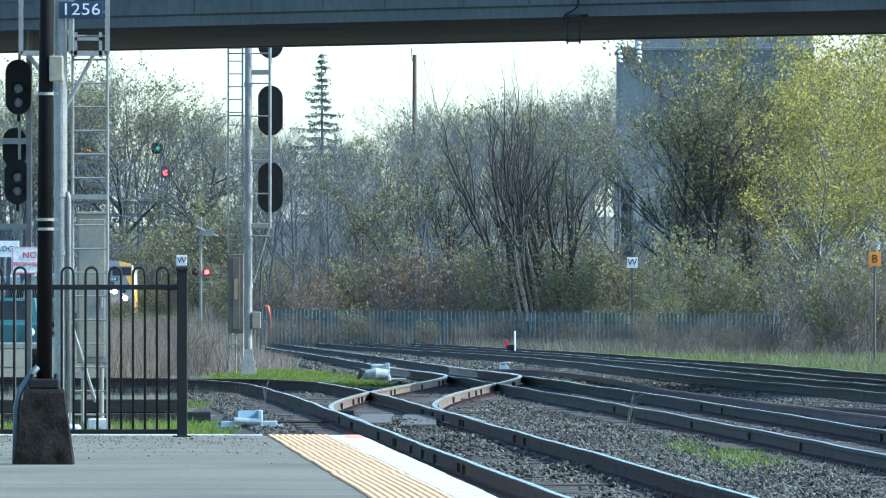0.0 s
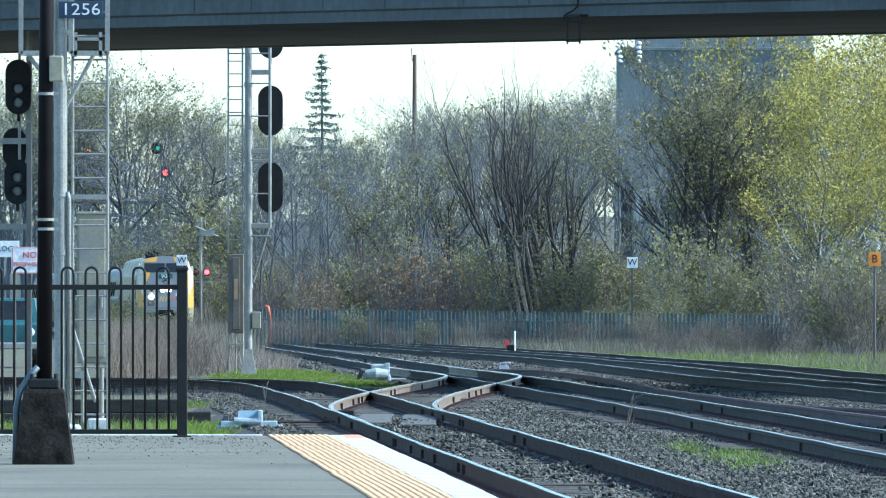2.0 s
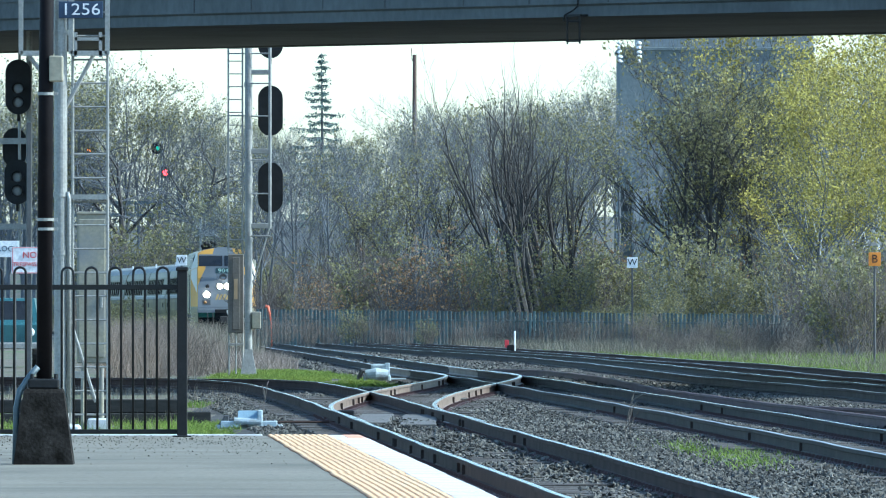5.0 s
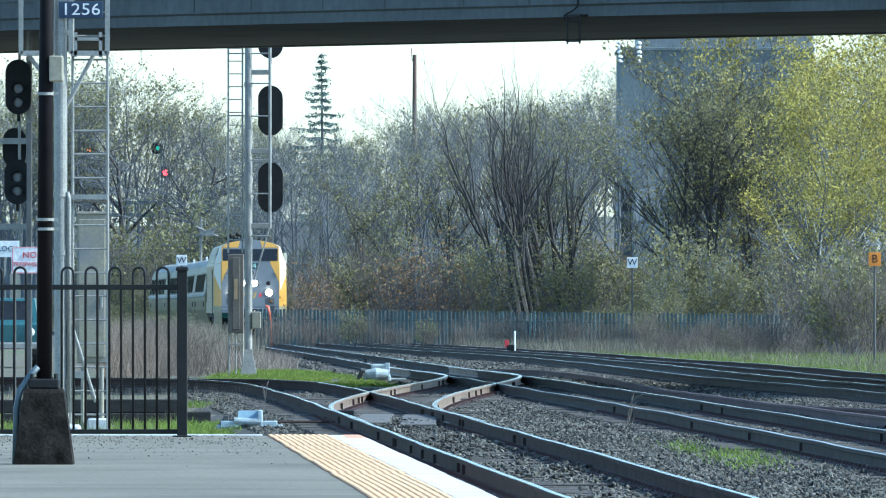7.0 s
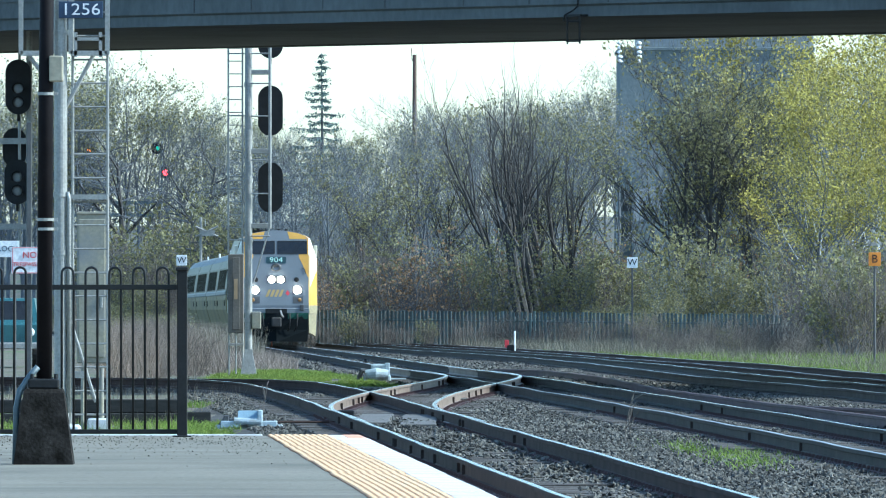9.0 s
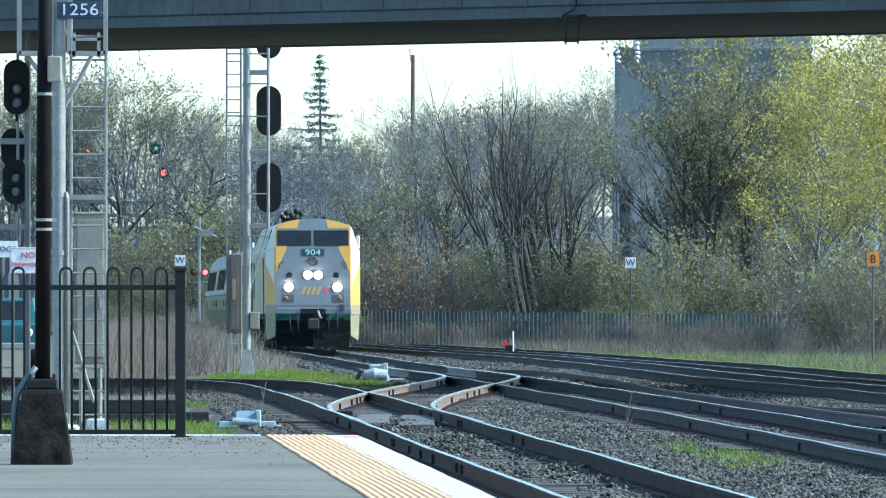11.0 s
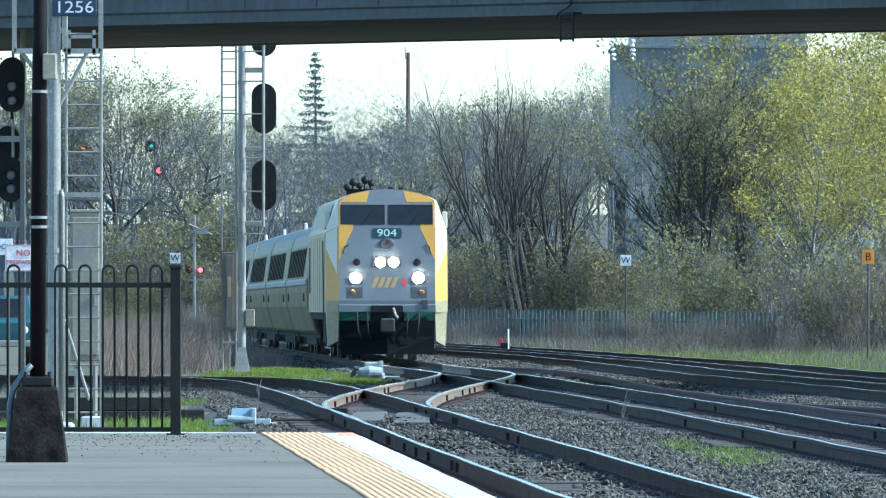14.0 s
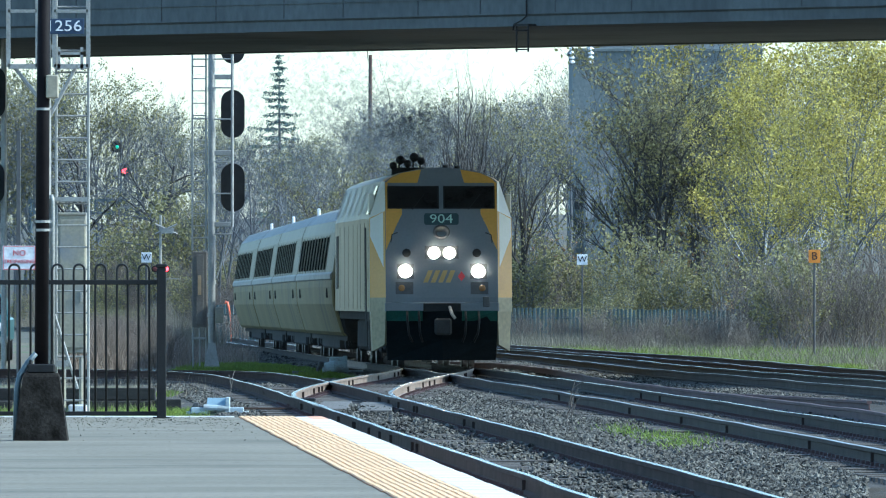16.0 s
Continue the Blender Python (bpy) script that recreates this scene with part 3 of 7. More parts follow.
def build_track(name, pts, label, y_range, tops, tie_range, spacing=0.56, wobble=0.02, side_mat="rail_side", fittings=None):
    path, s = spline(pts)
    if path[0][1] > path[-1][1]:
        path = path[::-1]
    keep = (path[:, 1] >= y_range[0]) & (path[:, 1] <= y_range[1])
    path = path[keep]
    tr = thing(name, 0, 0, 0, label, "railway track", kind="structure")
    for side, mat in zip((-0.755, 0.755), tops):
        part("rail", rail_run(path, side, wobble), [M[side_mat], mat], tr)
    d = np.gradient(path, axis=0)
    acc = np.concatenate([[0], np.cumsum(np.linalg.norm(np.diff(path, axis=0), axis=1))])
    q = np.arange(0, acc[-1], spacing)
    px, py = np.interp(q, acc, path[:, 0]), np.interp(q, acc, path[:, 1])
    dx, dy = np.interp(q, acc, d[:, 0]), np.interp(q, acc, d[:, 1])
    count = 0
    rest = Shape()
    for x, y, a, b in zip(px, py, dx, dy):
        if tie_range[0] <= y <= tie_range[1] and count < 300:
            o = part("tie", TIE, None, tr)
            o.matrix_basis = pose(x + random.uniform(-0.04, 0.04), y + random.uniform(-0.03, 0.03), rail_z(y) - 0.172 - random.uniform(0, 0.02),
                                  0, random.uniform(-0.6, 0.6), math.degrees(math.atan2(b, a)) - 90 + random.uniform(-1, 1))
            count += 1
            if fittings and fittings[0] < y < fittings[1]:
                turn = math.degrees(math.atan2(b, a)) - 90
                n = math.hypot(a, b)
                for side in (-0.755, 0.755):
                    w = wobble * noise.noise((x * 0.05 + side, y * 0.13, 3.1)) + side
                    p = part("tie_plate", TIE_PLATE, None, tr)
                    p.matrix_basis = pose(x + b / n * w, y - a / n * w, rail_z(y) - 0.172, 0, 0, turn)
                    if random.random() < 0.06:
                        p = part("rail_anchor", RAIL_ANCHOR, None, tr)
                        p.matrix_basis = pose(x + b / n * w, y - a / n * w + 0.16, rail_z(y), 0, 0, turn)
        else:
            n = math.hypot(a, b)
            ux, uy, z = b / n, -a / n, rail_z(y) - 0.18
            rest.add([(x + ux * p - uy * q, y + uy * p + ux * q, z + h) for h in (-0.18, 0.0) for q in (-0.115, 0.115) for p in (-1.3, 1.3)],
                     [(0, 2, 3, 1), (4, 5, 7, 6), (0, 1, 5, 4), (2, 6, 7, 3), (0, 4, 6, 2), (1, 3, 7, 5)])
    if rest.f and name != "track_crossover":
        part("distant_ties", rest, M["timber"], tr, "weathered ties of the rest of the track")["kind"] = "stuff"
    return tr


build_track("track_platform", PLATFORM_TRACK, "platform track with polished rails on weathered timber ties", (-70, 230), (M["rail_top"], M["rail_top"]), (72, 224), fittings=(88, 165))
# left rails of both main tracks: missing sun reflection put into the top colour
build_track("track_main", MAIN_TRACK, "main track curving in from the woods", (-70, 860), (M["rail_glintless"], M["rail_top"]), (98, 390), side_mat="rail_weathered", fittings=(100, 172))
build_track("track_crossover", CROSSOVER, "crossover track linking main and platform tracks", (140, 264), (M["rail_top"], M["rail_top"]), (160, 224), wobble=0.0, side_mat="frog", fittings=(160, 224)).location.z = 0.004
build_track("track_far", FAR_TRACK, "second main track on dark ballast", (-70, 804), (M["rail_glintless"], M["rail_top"]), (180, 340), side_mat="rail_weathered")
build_track("track_siding", SIDING, "rusty siding beside dry grass", (-70, 476), (M["rail_glintless"], M["rail_glintless"]), (200, 320))

# ---- overpass ----
def build_bridge():
    a = math.atan2(-17.8, 16.3)
    br = thing("road_overpass", 0, 217.6, 0.21, "grey concrete road overpass spanning the tracks", "bridge")
    br.rotation_euler = (0, 0, a)
    d = Shape()
    d.box(-44, 44, 0.35, 16.2, 6.47, 7.25, c=0.03)
    part("deck", d, M["soffit"], br, "stained concrete soffit")
    g = Shape()
    g.loft([[(x, 0.0, 6.42), (x, 0.5, 6.42), (x, 0.5, 6.75), (x, 0.42, 7.4), (x, 0.0, 7.4), (x, -0.06, 7.35), (x, -0.06, 6.66), (x, 0.0, 6.62)] for x in (-44, 44)])
    part("fascia_beam", g, M["bridge"], br)
    g = Shape()
    g.box(-44, 44, -0.14, 0.3, 7.4, 8.3, c=0.02)
    part("parapet", g, M["bridge"], br)
    g = Shape()
    g.box(-44, 44, 15.9, 16.3, 6.44, 8.3, c=0.02)
    part("far_beam", g, M["soffit"], br)
    j = Shape()
    j.box(-0.012, 0.012, -0.008, 0.03, 6.68, 7.34)
    jm = j.mesh("joint", M["seam"])
    for x in (-19.5, -13.3, -9.9, -7.2, -5.5, -3.4, -1.6, 0.65, 2.5, 4.7, 6.9, 11.7):
        part("joint", jm, None, br).location = (x, -0.062, 0)
    g = Shape()
    g.box(-44, 44, -0.085, -0.05, 6.98, 7.0)
    part("drip_ledge", g, M["bridge"], br)
    for x in (-42, 42):
        g = Shape()
        g.box(x - 1.2, x + 1.2, 0.2, 16.1, -1.5, 6.5, c=0.05)
        part("abutment", g, M["bridge"], br)
    # hanging frame and conduit
    h = Shape()
    for x in (3.72, 4.06):
        h.tube([(x, -0.2, 6.46), (x, -0.2, 5.9)], 0.018, 6)
    h.tube([(3.69, -0.2, 5.95), (4.08, -0.2, 5.95)], 0.016, 6)
    h.tube([(3.69, -0.2, 6.33), (4.08, -0.2, 6.33)], 0.016, 6)
    h.box(3.69, 4.08, -0.22, 0.1, 6.42, 6.46)
    part("hanging_bracket", h, M["black"], br, "black steel bracket frame")
    h = Shape()
    h.tube([(3.9, -0.1, 7.4), (3.9, -0.1, 6.62), (3.77, -0.1, 6.54), (3.54, -0.1, 6.46), (3.51, -0.1, 6.34)], 0.018, 6)
    part("conduit", h, M["black"], br)


# ---- station things ----
FENCE_Y = 110.5


def build_fence():
    fe = thing("hooped_fence", -2.55, FENCE_Y, 0.2, "black hoop-topped steel fence at the platform end", "fence")

    def post(x):
        p = Shape()
        p.box(x - 0.05, x + 0.05, -0.05, 0.05, 0.0, 1.62, c=0.006)
        p.box(x - 0.062, x + 0.062, -0.062, 0.062, 1.62, 1.665, c=0.012)
        p.box(x - 0.09, x + 0.09, -0.09, 0.09, 0.0, 0.015)
        part("post", p, M["black"], fe)

    for x in (0.0, -2.4, -4.8):
        post(x)
    for z, h, nm in ((1.44, 0.05, "top_bar"), (0.03, 0.045, "bottom_bar")):
        b = Shape()
        b.box(-6.5, -0.05, -0.022, 0.022, z, z + h, c=0.004)
        part(nm, b, M["black"], fe)
    hoop = Shape()
    pts = [(-0.058, 0, 0.05), (-0.058, 0, 1.58)]
    for k in range(1, 8):
        a = math.pi - math.pi * k / 8
        pts.append((0.058 * math.cos(a), 0, 1.6 + 0.058 * math.sin(a)))
    pts += [(0.058, 0, 1.58), (0.058, 0, 0.05)]
    hoop.tube(pts, 0.0125, 6)
    me = hoop.mesh("hoop", M["black"], True)
    for i in range(27):
        part("hoop", me, None, fe).location = (-0.19 - i * 0.2325, 0, 0)


def build_lamp_pole():
    lp = thing("platform_pole", -3.36, 95.2, 0.2, "dark brown steel platform pole on a tapered concrete base", "pole")
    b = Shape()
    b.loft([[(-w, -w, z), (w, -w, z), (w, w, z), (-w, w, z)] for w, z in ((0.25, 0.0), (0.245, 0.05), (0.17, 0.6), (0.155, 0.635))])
    part("concrete_base", b, M["pier"], lp, "near-black mottled concrete base")
    f = Shape()
    f.box(-0.13, 0.13, -0.13, 0.13, 0.635, 0.72, c=0.012)
    for x in (-0.1, 0.1):
        for y in (-0.1, 0.1):
            f.tube([(x, y, 0.7), (x, y, 0.76)], 0.014, 6)
    part("flange", f, M["black"], lp)
    p = Shape()
    p.tube([(0.0, 0, 0.7), (0.015, 0, 3.2), (0.03, 0, 4.6)], [0.066, 0.062, 0.058], 14)
    part("shaft", p, M["pole_shaded"], lp, smooth=True)
    for z in (1.98, 2.06, 3.12):
        c = Shape()
        c.tube([(0.016, 0, z - 0.012), (0.016, 0, z + 0.012)], 0.072, 14)
        c.box(0.07, 0.115, -0.02, 0.02, z - 0.012, z + 0.012)
        c.tube([(0.09, -0.03, z), (0.09, 0.03, z)], 0.012, 6)
        part("clamp", c, M["galv"], lp)
    j = Shape()
    j.box(0.045, 0.16, -0.1, 0.1, 3.22, 3.44, c=0.01)
    part("junction_box", j, M["cabinet"], lp, "pale grey junction box")
    c = Shape()
    c.tube([(-0.24, -0.1, 0.0), (-0.23, -0.1, 0.48), (-0.2, -0.1, 0.62), (-0.12, -0.08, 0.74), (-0.05, -0.07, 0.82)], 0.026, 10)
    part("conduit", c, M["conduit_blue"], lp, "blue-grey bent conduit pipe", True)


def build_ladder(sh, x0, x1, y, z0, z1, pitch=0.29, r=0.018):
    for x in (x0, x1):
        sh.tube([(x, y, z0), (x, y, z1)], r, 6)
    z = z0 + 0.3
    while z < z1:
        sh.tube([(x0, y, z), (x1, y, z)], 0.014, 6)
        z += pitch


def signal_head(parent, x, y, z, w=0.55, h=1.15, lenses=()):
    """A dark oval background plate with hoods; lenses are heights from its middle."""
    s = Shape()
    r = w / 2
    out = []
    for k in range(13):
        a = math.pi * k / 12
        out.append((x + r * math.cos(a), z + h / 2 - r + r * math.sin(a)))
    for k in range(13):
        a = math.pi + math.pi * k / 12
        out.append((x + r * math.cos(a), z - h / 2 + r + r * math.sin(a)))
    s.slab(out, lambda q: y, 0.03)
    s.box(x - r * 0.55, x + r * 0.55, y + 0.02, y + 0.22, z - h / 2 + 0.12, z + h / 2 - 0.12, c=0.02)
    s.tube([(x, y + 0.1, z - h / 2 - 0.14), (x, y + 0.1, z - h / 2 + 0.1)], 0.03, 8)
    head = part("signal_head", s, M["black"], parent, "black oval signal head")
    for dz in lenses:
        hood = Shape()
        n = 14
        for i in range(n):
            a0, a1 = math.pi * (-0.2 + 1.4 * i / n), math.pi * (-0.2 + 1.4 * (i + 1) / n)
            q = [(x + 0.13 * math.cos(a), z + dz + 0.13 * math.sin(a)) for a in (a0, a1)]
            q2 = [(x + 0.118 * math.cos(a), z + dz + 0.118 * math.sin(a)) for a in (a0, a1)]
            hood.add([(q[0][0], y - 0.03, q[0][1]), (q[1][0], y - 0.03, q[1][1]), (q[1][0], y - 0.22, q[1][1]), (q[0][0], y - 0.22, q[0][1]),
                      (q2[0][0], y - 0.03, q2[0][1]), (q2[1][0], y - 0.03, q2[1][1]), (q2[1][0], y - 0.22, q2[1][1]), (q2[0][0], y - 0.22, q2[0][1])],
                     [(0, 1, 2, 3), (7, 6, 5, 4), (3, 2, 6, 7), (0, 3, 7, 4), (1, 5, 6, 2)])
        part("hood", hood, M["black"], head)
        le = Shape()
        le.loft([ring_xz(x, y - 0.032, z + dz, 0.105, 0.105), ring_xz(x, y - 0.045, z + dz, 0.09, 0.09), ring_xz(x, y - 0.052, z + dz, 0.04, 0.04)])
        part("lens", le, M["lens"], head, smooth=True)
    return head


def build_mast_number():
    y = 136.0
    gz = rail_z(y) - 0.24
    m = thing("signal_mast", -4.6, y, gz, "galvanised signal mast with ladder, cage and number plate", "railway signal")
    f = Shape()
    f.box(-0.24, 0.24, -0.24, 0.24, -0.1, 0.28, c=0.03)
    part("footing", f, M["kerb"], m, "concrete footing")
    p = Shape()
    p.tube([(0, 0, 0.25), (0, 0, 6.4)], 0.078, 16)
    p.tube([(0, 0, 0.25), (0, 0, 0.42)], 0.13, 16)
    for z in (2.35, 3.05, 5.0):
        p.tube([(0, 0, z - 0.03), (0, 0, z + 0.03)], 0.092, 16)
    part("mast", p, M["galv"], m, smooth=False)
    c = Shape()
    c.tube([(0.1, -0.05, 0.3), (0.1, -0.05, 3.0), (0.08, -0.05, 3.08)], 0.026, 8)
    part("conduit", c, M["galv"], m, "bright conduit pipe", True)
    l = Shape()
    build_ladder(l, 0.14, 0.56, 0.12, 0.1, 6.6, 0.285, 0.018)
    l.box(0.08, 0.56, 0.0, 0.1, 2.99, 3.05)
    l.box(0.06, 0.3, 0.0, 0.1, 0.84, 0.92)
    l.tube([(0.12, 0, 1.52), (0.42, 0.05, 0.55)], 0.02, 6)
    part("ladder", l, M["galv"], m, "galvanised ladder")
    pl = Shape()
    pl.box(-0.02, 0.51, -0.12, -0.1, 5.17, 5.37, c=0.004)
    plate = part("number_plate", pl, M["sign_blue"], m, "dark blue plate with white number")
    lettering("1256", 0.2, M["sign_white"], plate, 0.245, -0.126, 5.27).scale = (1.2, 1.0, 1.0)
    cage = Shape()
    for x0, x1 in ((-0.48, -0.1), (0.12, 0.56)):
        for yy in (-0.08, 0.1):
            for x in (x0, x1):
                cage.box(x - 0.025, x + 0.025, yy - 0.02, yy + 0.02, 4.74, 6.5)
            cage.box(x0, x1, yy - 0.02, yy + 0.02, 4.72, 4.78)
            cage.box(x0, x1, yy - 0.02, yy + 0.02, 5.45, 5.49)
    cage.box(0.17, 0.5, -0.1, -0.06, 4.9, 4.94)
    cage.box(0.16, 0.2, -0.1, -0.06, 4.7, 5.0)
    cage.box(0.46, 0.5, -0.1, -0.06, 4.7, 5.0)
    cage.tube([(-0.4, 0, 4.74), (-0.06, 0, 4.3)], 0.025, 6)
    cage.tube([(0.4, 0, 4.74), (0.06, 0, 4.1)], 0.025, 6)
    part("cage", cage, M["galv"], m, "galvanised work platform cage")
    cab = thing("signal_cabinet", -4.53, 146.0, rail_z(146.0) - 0.26, "tall grey signal equipment cabinet", "cabinet")
    b = Shape()
    b.box(-0.195, 0.195, -0.2, 0.2, 0.98, 2.92, c=0.015)
    b.box(-0.2, 0.2, -0.22, 0.22, 2.9, 2.94, c=0.01)
    for x in (-0.12, 0.12):
        b.tube([(x, 0, 0), (x, 0, 0.95)], 0.03, 8)
    body = part("body", b, M["cabinet"], cab)
    d = Shape()
    d.box(-0.17, 0.17, -0.225, -0.2, 1.06, 2.84, c=0.006)
    door = part("door", d, M["cabinet"], cab)
    h = Shape()
    h.box(0.11, 0.14, -0.25, -0.22, 1.7, 1.86, c=0.004)
    part("handle", h, M["galv"], door)
    k = Shape()
    k.box(-0.06, 0.2, -0.16, 0.16, -0.08, 0.27, c=0.02)
    part("footing", k, M["kerb"], cab, "grey concrete footing")


def build_left_heads():
    y = 230.0
    gz = rail_z(y) - 0.3
    m = thing("signal_mast", -8.42, y, gz, "thin signal mast carrying two unlit signal heads", "railway signal")
    p = Shape()
    p.tube([(0, 0, 0), (0, 0, 7.6)], 0.06, 12)
    p.box(-1.2, 0.05, -0.06, 0.06, 5.02, 5.14)
    p.box(-1.2, 0.05, -0.06, 0.06, 3.28, 3.4)
    p.tube([(-0.2, 0.02, 2.9), (-0.2, 0.02, 6.9)], 0.03, 8)
    part("mast", p, M["galv"], m)
    signal_head(m, -0.22, -0.15, 6.2 - 0.02, 0.52, 1.12, (-0.03, -0.31))
    signal_head(m, -0.24, -0.15, 4.25, 0.52, 0.92, (0.1, -0.18))
    signal_head(m, -0.32, 0.5, 4.95, 0.48, 0.8)


def build_mast_main():
    y = 265.0
    gz = rail_z(y) - 0.22
    m = thing("signal_mast", -4.56, y, gz, "galvanised signal mast with ladder and dark signal heads", "railway signal")
    z = lambda py: 1.85 - (py - 475) * y / FOCAL - gz
    x = lambda px: (px - 784) * y / FOCAL + 4.56
    b = Shape()
    b.loft([[(-w, -w, q), (w, -w, q), (w, w, q), (-w, w, q)] for w, q in ((0.2, -0.05), (0.19, 0.02), (0.1, 0.5), (0.09, 0.62))])
    part("mast_base", b, M["galv"], m, "flared steel base")
    p = Shape()
    p.tube([(0, 0, 0.0), (0, 0, 8.3)], 0.088, 16)
    for q in (1.3, 2.1, z(425), z(320), z(235), z(150)):
        p.tube([(0, 0, q - 0.05), (0, 0, q + 0.05)], 0.105, 16)
    part("mast", p, M["galv"], m)
    l = Shape()
    build_ladder(l, x(404), x(429), 0.05, z(448), 8.3, 0.3, 0.022)
    for py in (425, 320, 205, 95):
        l.tube([(x(404), 0.05, z(py)), (0, 0, z(py))], 0.018, 6)
    part("ladder", l, M["galv"], m, "galvanised ladder")
    a = Shape()
    for py in (128, 268, 400):
        a.box(0.05, x(480), -0.06, 0.06, z(py) - 0.06, z(py) + 0.06, c=0.01)
    for py in (95, 148, 206, 284, 343, 418):
        a.tube([(0.05, -0.1, z(py)), (x(478), -0.12, z(py))], 0.02, 6)
    a.tube([(x(478), -0.2, z(405)), (x(478), -0.2, z(83))], 0.036, 8)
    a.tube([(0.12, -0.1, z(500)), (x(478), -0.1, z(400))], 0.018, 6)
    part("bracket", a, M["galv"], m, "signal head brackets")
    for py in (62, 196, 332):
        signal_head(m, x(478.5), 0.1, z(py), 0.58, 1.18 if py != 62 else 1.1)
    j = Shape()
    j.box(x(446), x(462), -0.14, 0.1, z(582), z(552), c=0.012)
    part("junction_box", j, M["cabinet"], m, "grey junction box")
    cab = thing("signal_cabinet", -4.56, y + 0.4, gz, "taupe relay cabinet on a steel stand", "cabinet")
    c = Shape()
    c.box(x(403), x(431), -0.15, 0.15, z(590), z(450), c=0.015)
    part("body", c, M["cabinet_brown"], cab)
    d = Shape()
    d.box(x(411), x(424), -0.175, -0.15, z(584), z(456), c=0.006)
    door = part("door", d, M["cabinet_brown"], cab)
    t = Shape()
    t.box(x(414), x(420), -0.182, -0.176, z(530), z(494))
    part("warning_label", t, M["label_tan"], door, "faded tan warning label")
    s = Shape()
    for px in (405, 417, 429):
        s.tube([(x(px), 0, 0.0), (x(px), 0, z(588))], 0.022, 6)
    s.box(x(403), x(431), -0.1, 0.1, z(612), z(608))
    part("stand", s, M["galv"], cab)

# ---- train ----
def lamp_disc(x, y, z, r, depth=0.05, n=18):
    s = Shape()
    s.loft([ring_xz(x, y + 0.02, z, r, r, n), ring_xz(x, y - depth * 0.6, z, r, r, n), ring_xz(x, y - depth, z, r * 0.7, r * 0.7, n)])
    return s


def rim_ring(x, y, z, r0, r1, depth, n=20):
    s = Shape()
    s.loft([ring_xz(x, y, z, r1, r1, n), ring_xz(x, y - depth, z, r1, r1, n), ring_xz(x, y - depth, z, r0, r0, n), ring_xz(x, y, z, r0, r0, n)], caps=False)
    return s


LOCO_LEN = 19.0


def face_y(z):
    """The nose leans back from the bumper beam, the windshields a little more."""
    return 0.0 if z < 1.5 else (z - 1.5) * 0.2 + max(0.0, z - 3.36) * 0.1


def bogie(parent, y, wheels=(-1.1, 1.1), r=0.5):
    b = Shape()
    for s in (-1, 1):
        b.box(s * 1.0 - 0.08, s * 1.0 + 0.08, y - 1.9, y + 1.9, 0.42, 0.68, c=0.03)
        b.box(s * 1.0 - 0.14, s * 1.0 + 0.14, y - 0.35, y + 0.35, 0.3, 0.9, c=0.03)
        for w in wheels:
            b.box(s * 1.0 - 0.12, s * 1.0 + 0.12, y + w - 0.2, y + w + 0.2, 0.36, 0.72, c=0.03)
    b.box(-1.0, 1.0, y - 0.25, y + 0.25, 0.45, 0.75)
    f = part("bogie", b, M["under"], parent, "sooty bogie frame")
    for w in wheels:
        wh = Shape()
        for s in (-1, 1):
            rings = []
            for dx, rr in ((0.0, r * 0.5), (0.0, r), (-0.02 * s, r), (-0.1 * s, r + 0.0), (-0.105 * s, r + 0.03), (-0.13 * s, r + 0.03), (-0.13 * s, r * 0.5)):
                rings.append([(s * 0.82 + dx, rr * math.cos(2 * math.pi * k / 20), rr * math.sin(2 * math.pi * k / 20)) for k in range(20)])
            wh.loft(rings)
        wh.tube([(-0.8, 0, 0), (0.8, 0, 0)], 0.08, 8)
        part("wheelset", wh, M["wheel"], f).location = (0, y + w, r)


